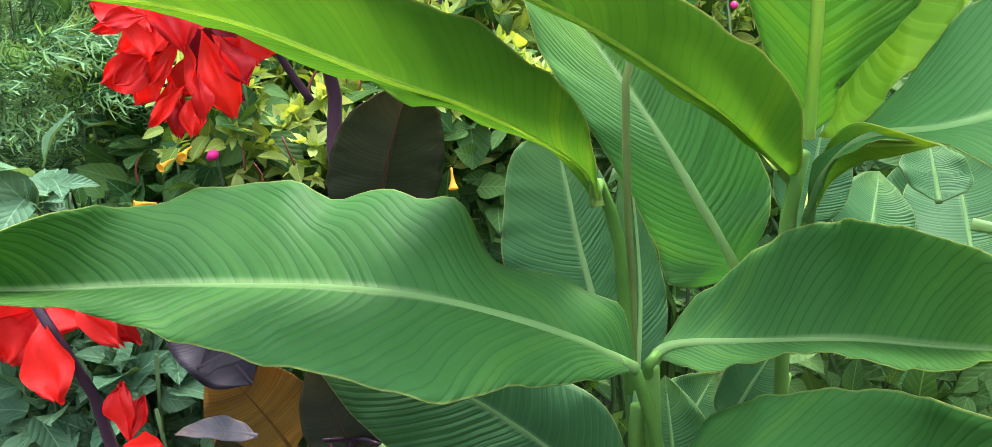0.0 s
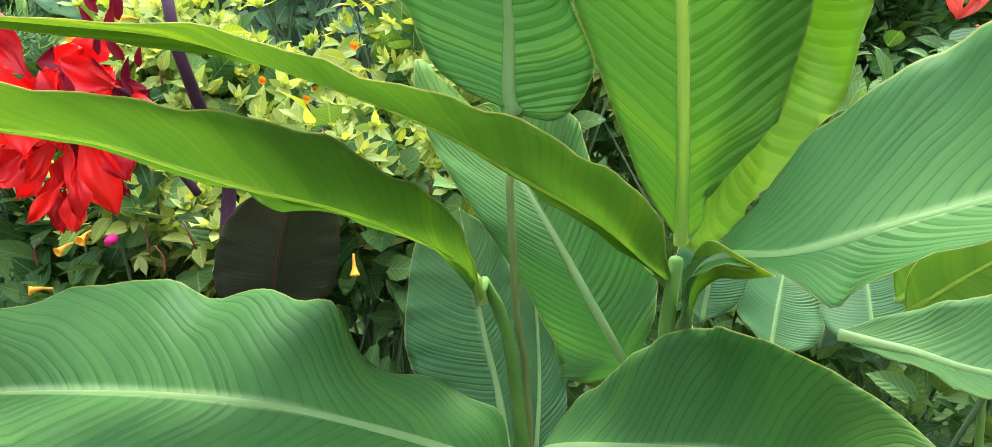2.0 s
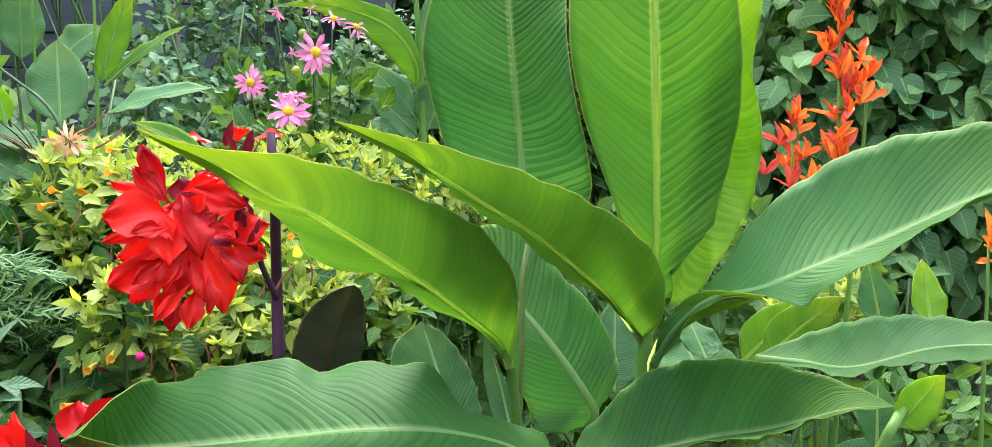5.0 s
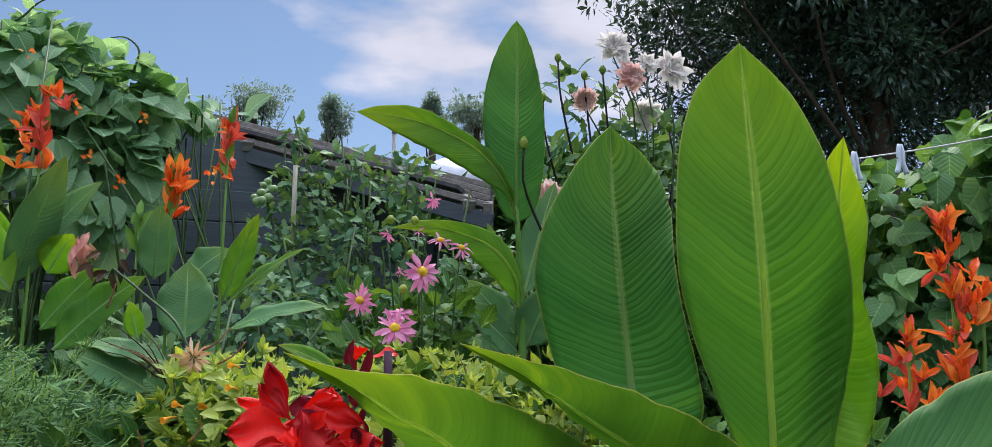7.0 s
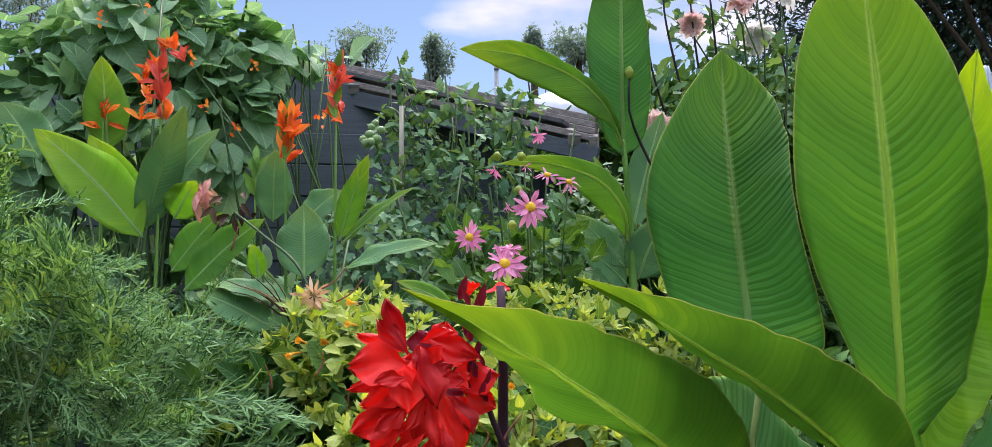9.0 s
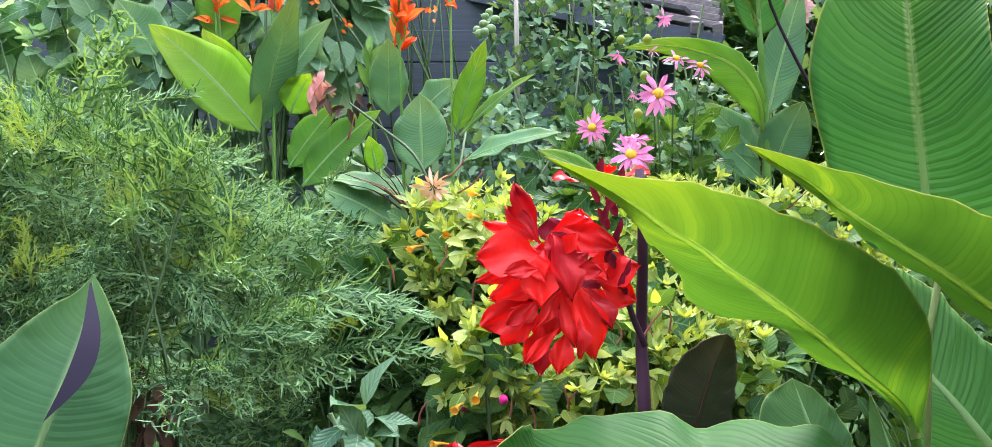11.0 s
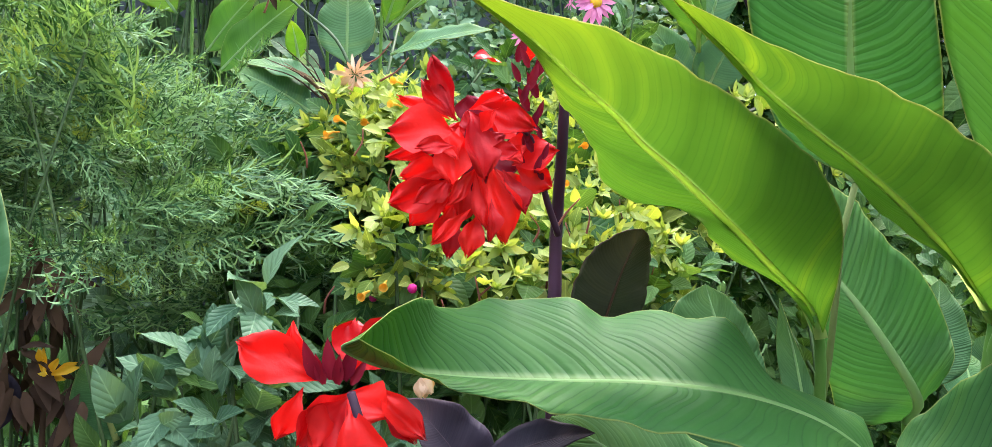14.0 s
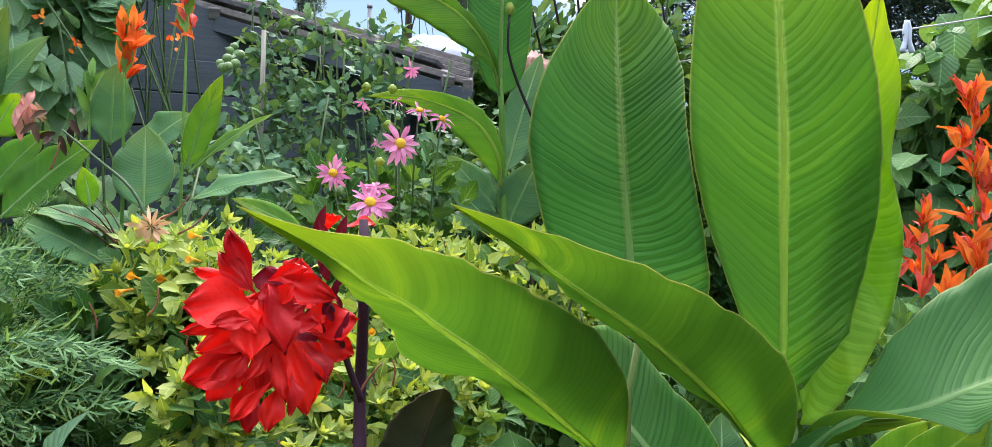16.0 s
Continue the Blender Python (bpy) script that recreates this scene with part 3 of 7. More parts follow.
def petal_template(ratio=0.6, n=5, cup=0.2, curl=0.3, wave=0.05, point=0.5, m=2, seed=0, notch=0.0, reach=0.93, ridge=0.0):
    r = np.random.default_rng(seed)
    v, f = [], []
    ph = r.uniform(0, 6.28, 3)
    for i in range(n + 1):
        u = i / n
        w = ratio * 0.5 * (math.sin(math.pi * min(0.985, u * reach + 0.03) ** (1.0 + point))) ** 0.75
        for j in range(-m, m + 1):
            s = j / m
            v.append((w * s * (1 + 1.2 * notch * math.sin(17 * u + ph[2])), u * (1 - 0.05 * s * s) + notch * u ** 4 * math.sin(11 * s + ph[1]), cup * w * s * s - curl * u * u + wave * u * math.sin(5 * s + ph[0] + 6 * u) + wave * 0.6 * math.sin(9 * u + ph[1]) + ridge * math.cos(7.5 * s + ph[2]) * (1 - abs(s)) * u))
    row = 2 * m + 1
    for i in range(n):
        for j in range(row - 1):
            a = i * row + j
            f.append((a, a + 1, a + row + 1, a + row))
    return v, f


def fan_axes(r, count, way, spread):
    way = np.array(way, float) / np.linalg.norm(way)
    d = r.normal(size=(count, 3)) * spread + way
    return d / np.linalg.norm(d, axis=1)[:, None]


# ---- ground ----
def ground():
    n = 60
    xs = np.linspace(-1, 1, n) ** 3 * 60
    v = [(x, y + 1.0, 0.03 * noise.noise(V((x * 1.5, y * 1.5, 0)))) for y in xs for x in xs]
    f = [(j * n + i, j * n + i + 1, (j + 1) * n + i + 1, (j + 1) * n + i) for j in range(n - 1) for i in range(n - 1)]
    ob = mesh_object("ground", v, f, M_SOIL)
    tagged(ob, "dark bare garden soil under the plants", "ground", kind="structure")


ground()


# ---- the large green cannas ----
def stalk(parent, points, radii, material=None, name="stalk", label=""):
    return tube(name, points, radii, material or M_STALK, parent, label, sides=10, n=24)


canna_a = thing("canna_plant", (0.36, 0.95, 0), "tall green canna with broad ribbed leaves on a thin stalk", "plant", "green cannas")
canna_b = thing("canna_plant", (0.52, 0.90, 0), "tall green canna with upright and arching broad leaves", "plant", "green cannas")
stalk(canna_a, [(0.37, 0.96, 0), (0.365, 0.95, 0.6), (0.366, 0.969, 1.129), (0.357, 0.941, 1.232), (0.353, 0.925, 1.338), (0.352, 0.920, 1.422), (0.361, 0.916, 1.447)], [0.014, 0.012, 0.009, 0.0048, 0.0038, 0.0034], M_STALK_DRY, label="thin drying stalk")
stalk(canna_b, [(0.53, 0.91, 0), (0.52, 0.90, 0.6), (0.484, 0.862, 1.137), (0.484, 0.858, 1.205), (0.479, 0.856, 1.273), (0.481, 0.833, 1.344)], [0.016, 0.012, 0.008, 0.0068, 0.0064, 0.0056])

# long horizontal leaf with a notched upper edge
broad_leaf(canna_a, [(0.349, 0.801, 1.176), (0.306, 0.772, 1.214), (0.254, 0.753, 1.244), (0.189, 0.752, 1.262), (0.118, 0.763, 1.267), (0.042, 0.783, 1.262), (-0.036, 0.783, 1.263), (-0.097, 0.738, 1.279), (-0.132, 0.673, 1.307), (-0.118, 0.625, 1.325)],
           [(0.344, 0.825, 1.213), (0.319, 0.821, 1.233), (0.284, 0.841, 1.245), (0.253, 0.823, 1.254), (0.230, 0.820, 1.279), (0.211, 0.840, 1.308), (0.176, 0.855, 1.310), (0.139, 0.876, 1.310), (0.104, 0.874, 1.304), (0.068, 0.876, 1.318), (0.028, 0.886, 1.317), (-0.006, 0.870, 1.317), (-0.040, 0.845, 1.313), (-0.065, 0.816, 1.318), (-0.071, 0.775, 1.331), (-0.081, 0.735, 1.336), (-0.093, 0.695, 1.336), (-0.107, 0.655, 1.332)],
           [(0.329, 0.759, 1.192), (0.299, 0.719, 1.208), (0.267, 0.686, 1.224), (0.237, 0.659, 1.234), (0.205, 0.639, 1.238), (0.162, 0.645, 1.250), (0.108, 0.653, 1.258), (0.056, 0.673, 1.261), (0.002, 0.698, 1.264), (-0.053, 0.720, 1.270), (-0.069, 0.696, 1.284), (-0.085, 0.672, 1.297), (-0.102, 0.649, 1.311)],
           M_LEAF, M_RIB_GREEN, rib=0.0056, stem=[(0.405, 0.883, 0.847), (0.386, 0.866, 0.956), (0.377, 0.843, 1.067)], seed=1, n=64, m=10, ruffle=0.002, label="long dark green leaf with a wavy notched edge")
# arching leaf with a twisted tip
broad_leaf(canna_a, [(0.326, 0.895, 1.285), (0.316, 0.902, 1.316), (0.266, 0.881, 1.355), (0.216, 0.839, 1.389), (0.170, 0.791, 1.416), (0.130, 0.755, 1.441), (0.089, 0.726, 1.465), (0.056, 0.677, 1.483), (0.022, 0.624, 1.497), (-0.022, 0.576, 1.521), (-0.071, 0.532, 1.542)],
           [(0.320, 0.857, 1.346), (0.302, 0.817, 1.397), (0.270, 0.772, 1.430), (0.234, 0.743, 1.462), (0.181, 0.702, 1.485), (0.128, 0.657, 1.503), (0.073, 0.614, 1.519), (0.018, 0.564, 1.528), (-0.030, 0.538, 1.531)],
           [(0.289, 0.903, 1.332), (0.239, 0.895, 1.357), (0.196, 0.869, 1.383), (0.171, 0.810, 1.397), (0.145, 0.827, 1.415), (0.107, 0.842, 1.417), (0.080, 0.830, 1.435), (0.064, 0.780, 1.455), (0.041, 0.726, 1.474), (0.014, 0.672, 1.491), (-0.002, 0.613, 1.500), (-0.026, 0.563, 1.516)],
           M_LEAF_YOUNG, M_RIB_YOUNG, rib=0.0058, stem=[(0.377, 0.991, 0.954), (0.359, 0.960, 1.114), (0.347, 0.935, 1.243), (0.323, 0.905, 1.310)], seed=2, n=56, ruffle=0.0015, label="bright green arching leaf with a twisted tip")
# upright leaf on top of the thin stalk
broad_leaf(canna_a, [(0.361, 0.916, 1.447), (0.353, 0.920, 1.462), (0.354, 0.928, 1.530), (0.347, 0.927, 1.609), (0.340, 0.926, 1.692), (0.336, 0.933, 1.775), (0.336, 0.936, 1.854)],
           [(0.296, 0.936, 1.480), (0.263, 0.941, 1.545), (0.238, 0.916, 1.599), (0.220, 0.892, 1.653), (0.228, 0.880, 1.710), (0.258, 0.887, 1.765), (0.295, 0.903, 1.815)],
           [(0.395, 0.902, 1.445), (0.420, 0.874, 1.487), (0.398, 0.840, 1.545), (0.368, 0.810, 1.604), (0.366, 0.825, 1.671), (0.386, 0.872, 1.735), (0.385, 0.917, 1.801)],
           M_LEAF_RIBBED, M_RIB, rib=0.0058, seed=3, n=56, ruffle=0.0012, label="upright oval green leaf with a pale midrib")
# second plant: leaf arching to the front
broad_leaf(canna_b, [(0.482, 0.858, 1.315), (0.421, 0.834, 1.375), (0.360, 0.808, 1.419), (0.300, 0.793, 1.458), (0.242, 0.769, 1.488), (0.188, 0.738, 1.515), (0.150, 0.700, 1.532), (0.108, 0.645, 1.543), (0.065, 0.586, 1.553)],
           [(0.468, 0.790, 1.351), (0.451, 0.759, 1.406), (0.406, 0.725, 1.446), (0.352, 0.709, 1.479), (0.271, 0.677, 1.509), (0.184, 0.683, 1.537), (0.144, 0.651, 1.542), (0.105, 0.618, 1.548)],
           [(0.411, 0.826, 1.373), (0.351, 0.843, 1.414), (0.314, 0.828, 1.444), (0.255, 0.813, 1.476), (0.202, 0.766, 1.506), (0.168, 0.721, 1.518), (0.134, 0.676, 1.530), (0.099, 0.631, 1.541)],
           M_LEAF_YOUNG, M_RIB_YOUNG, rib=0.0062, stem=[(0.484, 0.858, 1.205), (0.479, 0.856, 1.273)], seed=4, n=56, ruffle=0.0015, label="bright green arching leaf")
# tall upright leaf
broad_leaf(canna_b, [(0.485, 0.838, 1.355), (0.482, 0.827, 1.450), (0.476, 0.818, 1.545), (0.464, 0.800, 1.638), (0.457, 0.795, 1.733), (0.453, 0.798, 1.829), (0.445, 0.797, 1.925)],
           [(0.452, 0.827, 1.408), (0.421, 0.821, 1.487), (0.391, 0.825, 1.567), (0.367, 0.816, 1.647), (0.367, 0.818, 1.726), (0.375, 0.817, 1.806), (0.398, 0.814, 1.873)],
           [(0.530, 0.807, 1.414), (0.554, 0.802, 1.494), (0.563, 0.783, 1.576), (0.549, 0.758, 1.649), (0.526, 0.739, 1.718), (0.508, 0.744, 1.793), (0.483, 0.766, 1.864)],
           M_LEAF_TALL, M_RIB_YOUNG, rib=0.0054, seed=5, n=60, ruffle=0.0012, label="very tall upright bright green leaf")
# lime leaf behind it
broad_leaf(canna_b, [(0.503, 0.828, 1.397), (0.550, 0.825, 1.508), (0.567, 0.820, 1.617), (0.572, 0.807, 1.728), (0.573, 0.788, 1.818)],
           [(0.511, 0.847, 1.450), (0.536, 0.847, 1.573), (0.543, 0.834, 1.677), (0.558, 0.810, 1.781)],
           [(0.485, 0.792, 1.362), (0.518, 0.772, 1.398), (0.550, 0.777, 1.437), (0.586, 0.790, 1.478), (0.595, 0.782, 1.559), (0.588, 0.792, 1.636), (0.599, 0.789, 1.718), (0.587, 0.795, 1.787)],
           M_LEAF_LIME, M_RIB_YOUNG, rib=0.004, seed=6, ruffle=0.004, label="folded lime green young leaf")
# leaf arching to the other side
broad_leaf(canna_b, [(0.494, 0.851, 1.285), (0.482, 0.788, 1.336), (0.487, 0.729, 1.379), (0.522, 0.685, 1.395), (0.585, 0.676, 1.416), (0.645, 0.648, 1.444), (0.697, 0.608, 1.478), (0.746, 0.558, 1.512), (0.797, 0.506, 1.545)],
           [(0.483, 0.814, 1.340), (0.501, 0.755, 1.385), (0.553, 0.745, 1.459), (0.629, 0.746, 1.510), (0.686, 0.708, 1.546), (0.735, 0.644, 1.561), (0.774, 0.571, 1.568)],
           [(0.479, 0.783, 1.321), (0.472, 0.723, 1.370), (0.507, 0.666, 1.392), (0.527, 0.629, 1.381), (0.537, 0.610, 1.402), (0.597, 0.581, 1.441), (0.649, 0.545, 1.485), (0.720, 0.513, 1.516)],
           M_LEAF, M_RIB_GREEN, rib=0.005, stem=[(0.484, 0.858, 1.205)], seed=7, n=56, ruffle=0.002, label="broad green leaf arching out and down")
# low leaf to the side, lower half folded under
broad_leaf(canna_a, [(0.362, 0.815, 1.172), (0.384, 0.830, 1.183), (0.452, 0.813, 1.193), (0.508, 0.762, 1.217), (0.544, 0.705, 1.239), (0.556, 0.653, 1.262), (0.572, 0.611, 1.282), (0.594, 0.575, 1.291)],
           [(0.398, 0.860, 1.202), (0.437, 0.861, 1.237), (0.467, 0.850, 1.269), (0.502, 0.827, 1.290), (0.521, 0.779, 1.304), (0.545, 0.728, 1.310), (0.572, 0.678, 1.307), (0.592, 0.623, 1.299)],
           [(0.376, 0.819, 1.174), (0.401, 0.787, 1.180), (0.432, 0.765, 1.199), (0.461, 0.740, 1.219), (0.479, 0.704, 1.235), (0.496, 0.667, 1.245), (0.507, 0.636, 1.258), (0.531, 0.612, 1.275), (0.561, 0.591, 1.286)],
           M_LEAF, M_RIB_GREEN, rib=0.0045, stem=[(0.37, 0.95, 0.95), (0.375, 0.91, 1.08)], seed=8, n=56, ruffle=0.002, label="broad green leaf with a browning tip")
broad_leaf(canna_b, [(0.376, 0.772, 1.103), (0.406, 0.713, 1.130), (0.458, 0.665, 1.145), (0.515, 0.621, 1.155), (0.569, 0.571, 1.165), (0.623, 0.523, 1.174), (0.675, 0.475, 1.190)],
           [(0.413, 0.790, 1.140), (0.443, 0.756, 1.175), (0.478, 0.712, 1.205), (0.501, 0.656, 1.233), (0.509, 0.596, 1.255), (0.555, 0.560, 1.251), (0.608, 0.508, 1.223)],
           [(0.376, 0.735, 1.094), (0.383, 0.705, 1.119), (0.395, 0.672, 1.125), (0.409, 0.638, 1.114), (0.421, 0.615, 1.135), (0.439, 0.591, 1.146), (0.452, 0.566, 1.145), (0.473, 0.552, 1.163), (0.506, 0.527, 1.174), (0.534, 0.504, 1.175), (0.566, 0.486, 1.180), (0.602, 0.478, 1.182), (0.639, 0.476, 1.185)],
           M_LEAF, M_RIB_GREEN, rib=0.006, stem=[(0.50, 0.90, 0.75), (0.45, 0.86, 0.98)], seed=9, n=60, ruffle=0.002, label="large low green leaf with a wavy edge")
# low leaf under the long one
broad_leaf(canna_a, [(0.375, 0.842, 0.947), (0.335, 0.874, 0.994), (0.283, 0.893, 1.040), (0.229, 0.894, 1.083), (0.176, 0.884, 1.125), (0.120, 0.888, 1.166), (0.058, 0.901, 1.198)],
           [(0.358, 0.860, 1.026), (0.335, 0.894, 1.085), (0.286, 0.930, 1.107), (0.244, 0.941, 1.149), (0.188, 0.938, 1.180), (0.124, 0.925, 1.195)],
           [(0.323, 0.847, 0.973), (0.267, 0.855, 1.000), (0.211, 0.850, 1.029), (0.157, 0.842, 1.061), (0.109, 0.847, 1.103), (0.072, 0.872, 1.139), (0.045, 0.896, 1.170)],
           M_LEAF_LOW, M_RIB_GREEN, rib=0.0045, seed=10, n=50, ruffle=0.002, label="low broad green leaf")
# leaves standing behind the stalks
broad_leaf(canna_a, [(0.462, 0.962, 1.185), (0.453, 0.929, 1.216), (0.422, 0.946, 1.272), (0.388, 0.985, 1.329), (0.352, 1.036, 1.381), (0.314, 1.087, 1.430)],
           [(0.402, 0.960, 1.181), (0.398, 0.996, 1.187), (0.370, 0.992, 1.255), (0.322, 0.985, 1.338), (0.277, 1.006, 1.411), (0.262, 1.051, 1.483)],
           [(0.474, 0.909, 1.256), (0.482, 0.930, 1.291), (0.455, 0.941, 1.348), (0.429, 0.985, 1.387), (0.416, 1.035, 1.425), (0.379, 1.074, 1.448)],
           M_LEAF_RIBBED, M_RIB, rib=0.0058, stem=[(0.489, 0.987, 1.093)], seed=11, n=50, ruffle=0.002, label="broad grey-green leaf leaning back")
broad_leaf(canna_a, [(0.343, 1.021, 1.063), (0.333, 1.070, 1.117), (0.317, 1.101, 1.181), (0.304, 1.132, 1.246), (0.292, 1.161, 1.303)],
           [(0.283, 1.055, 1.078), (0.235, 1.077, 1.154), (0.234, 1.108, 1.218), (0.246, 1.139, 1.276)],
           [(0.362, 1.046, 1.104), (0.361, 1.089, 1.169), (0.352, 1.120, 1.234), (0.324, 1.145, 1.283)],
           M_LEAF_LOW, M_RIB_GREEN, rib=0.005, seed=12, ruffle=0.002, label="dark green leaf with two white specks")
broad_leaf(canna_a, [(0.362, 0.937, 1.029), (0.373, 0.982, 1.098), (0.378, 1.025, 1.164), (0.374, 1.073, 1.247), (0.366, 1.099, 1.296)],
           [(0.357, 0.990, 1.094), (0.361, 1.033, 1.161), (0.358, 1.078, 1.232)],
           [(0.392, 0.976, 1.079), (0.406, 1.018, 1.138), (0.392, 1.049, 1.204), (0.374, 1.077, 1.260)],
           M_LEAF_LOW, M_RIB_GREEN, rib=0.003, seed=13, ruffle=0.003)
broad_leaf(canna_b, [(0.595, 0.790, 1.297), (0.635, 0.765, 1.295), (0.689, 0.734, 1.289), (0.778, 0.689, 1.315), (0.887, 0.620, 1.321)],
           [(0.611, 0.796, 1.303), (0.690, 0.786, 1.327), (0.756, 0.767, 1.340), (0.815, 0.726, 1.342), (0.871, 0.662, 1.333)],
           [(0.604, 0.775, 1.293), (0.639, 0.740, 1.290), (0.660, 0.710, 1.284), (0.683, 0.694, 1.297), (0.751, 0.663, 1.305), (0.830, 0.626, 1.309)],
           M_LEAF, M_RIB_GREEN, rib=0.0045, seed=14, ruffle=0.002, label="pale-ribbed leaf reaching out sideways")
# rolled channel at the foot of the side leaf
broad_leaf(canna_b, [(0.503, 0.885, 1.263), (0.494, 0.853, 1.298), (0.489, 0.815, 1.335), (0.493, 0.792, 1.354), (0.492, 0.754, 1.369), (0.495, 0.714, 1.378), (0.504, 0.653, 1.392)],
           [(0.491, 0.838, 1.312), (0.485, 0.797, 1.354), (0.488, 0.774, 1.375), (0.488, 0.737, 1.388), (0.492, 0.698, 1.392)],
           [(0.497, 0.845, 1.292), (0.494, 0.808, 1.324), (0.498, 0.786, 1.341), (0.497, 0.748, 1.358), (0.498, 0.705, 1.372)],
           M_LEAF_YOUNG, M_RIB_YOUNG, rib=0.004, seed=16, n=30, m=6, ruffle=0.0, label="pale rolled leaf base")
# curled end beyond the neck of the arching leaf
simple_leaf(canna_a, (-0.028, 0.586, 1.529), (-0.074, 0.555, 1.548), 0.018, M_LEAF_YOUNG, M_RIB_YOUNG, face=(0.2, -0.8, 0.6), arch=0.03, seed=17, rib=0.0012, name="leaf_tip", n=14, m=3, ruffle=0.0)
# small shaded leaves low between the stalks
for k, (b, t, w, face) in enumerate([
        ((0.407, 0.977, 0.981), (0.465, 1.051, 1.038), 0.10, (0.2, -1, 0.2)),
        ((0.404, 0.891, 0.965), (0.399, 0.975, 1.078), 0.09, (-0.2, -1, 0.2)),
        ((0.435, 0.856, 1.084), (0.491, 0.906, 1.144), 0.07, (0.2, -1, 0.1)),
        ((0.637, 1.096, 1.145), (0.691, 1.229, 1.218), 0.11, (0, -1, 0.3)),
        ((0.727, 1.194, 1.106), (0.813, 1.341, 1.220), 0.12, (-0.3, -1, 0.3)),
        ((0.756, 1.101, 1.141), (0.799, 1.294, 1.240), 0.13, (-0.4, -1, 0.3)),
        ((0.657, 0.985, 1.253), (0.667, 1.049, 1.302), 0.07, (0, -1, 0.5)),
        ((0.552, 1.061, 1.198), (0.592, 1.133, 1.324), 0.08, (-0.2, -1, 0.2)),
        ((0.483, 0.796, 0.995), (0.607, 0.755, 0.999), 0.13, (0.1, -1, 0.6))]):
    simple_leaf(canna_b if k > 2 else canna_a, b, t, w, M_LEAF_LOW, M_RIB_GREEN, face=face, arch=0.03, seed=40 + k, rib=0.003)
for b, t in (((0.385, 0.95, 0.2), (0.475, 0.926, 1.104)), ((0.40, 0.97, 0.2), (0.511, 0.946, 1.093)), ((0.345, 0.95, 0.2), (0.359, 0.858, 1.110)), ((0.42, 0.9, 0.2), (0.368, 0.842, 1.156))):
    stalk(canna_a, [b, ((b[0] + t[0]) / 2, (b[1] + t[1]) / 2 + 0.02, (b[2] + t[2]) / 2), t], [0.012, 0.010, 0.007], label="")

# young shoots beside them
shoot = thing("canna_shoot", (0.95, 1.15, 0), "young canna shoot with yellow-green narrow leaves", "plant", "green cannas")
stalk(shoot, [(0.95, 1.15, 0), (0.93, 1.12, 0.7), (0.822, 0.842, 1.122), (0.873, 0.844, 1.196)], [0.013, 0.012, 0.010, 0.007])
for k, (b, t, w, m) in enumerate([
        ((0.803, 0.811, 1.312), (0.822, 0.857, 1.397), 0.055, M_LEAF),
        ((0.864, 0.789, 1.312), (0.889, 0.832, 1.400), 0.05, M_LEAF_LIME),
        ((0.695, 0.905, 1.267), (0.790, 0.869, 1.350), 0.07, M_LEAF_YOUNG),
        ((0.728, 1.000, 1.242), (0.823, 0.964, 1.333), 0.08, M_LEAF_YOUNG),
        ((0.863, 0.841, 1.174), (0.936, 0.833, 1.240), 0.06, M_LEAF_LIME),
        ((0.831, 0.845, 1.144), (0.885, 0.901, 1.224), 0.08, M_LEAF)]):
    simple_leaf(shoot, b, t, w, m, M_RIB_YOUNG, face=(-0.2, -1, 0.2), arch=0.02, seed=60 + k, rib=0.003)

simple_leaf(shoot, (1.010, 0.930, 1.020), (0.795, 0.960, 1.066), 0.15, M_LEAF_LOW, M_RIB_GREEN, face=(-0.1, -0.8, 0.7), arch=0.05, seed=67, rib=0.003)

variegated = thing("variegated_canna_plant", (0.66, 0.72, 0), "low canna with dark leaves striped in yellow", "plant")
for k, (b, t, w) in enumerate([((0.586, 0.575, 1.035), (0.582, 0.639, 1.128), 0.10), ((0.664, 0.579, 1.025), (0.699, 0.638, 1.105), 0.05)]):
    simple_leaf(variegated, b, t, w, M_LEAF_VARIEGATED, M_RIB_YOUNG, face=(-0.2, -1, 0.3), arch=0.02, seed=70 + k, rib=0.003)
stalk(variegated, [(0.68, 0.74, 0), (0.68, 0.74, 0.5), (0.603, 0.577, 1.024)], [0.012, 0.010, 0.007])


# ---- the dark-leaved red canna ----
PETALS = [petal_template(0.74, 8, 0.30, 0.22, 0.07, 0.38, 3, s) for s in range(4)]


red_canna = thing("red_canna_plant", (0.08, 1.0, 0), "dark-stalked canna with a drooping cluster of scarlet petals", "plant", "red cannas")
tube("stalk", [(0.10, 1.02, 0), (0.09, 1.01, 0.7), (0.072, 1.010, 1.295), (0.073, 1.030, 1.375), (0.064, 0.962, 1.493), (0.060, 0.955, 1.563)], [0.013, 0.011, 0.0075, 0.0072, 0.008, 0.005], M_STALK_DARK, red_canna, sides=10, n=30)
tube("side_stalk", [(0.065, 0.964, 1.373), (0.047, 0.948, 1.414), (0.031, 0.932, 1.465), (0.012, 0.915, 1.482)], [0.004, 0.0035, 0.003, 0.002], M_STALK_DARK, red_canna)
r1 = np.random.default_rng(21)
HEAD = (-0.023, 0.921, 1.449)
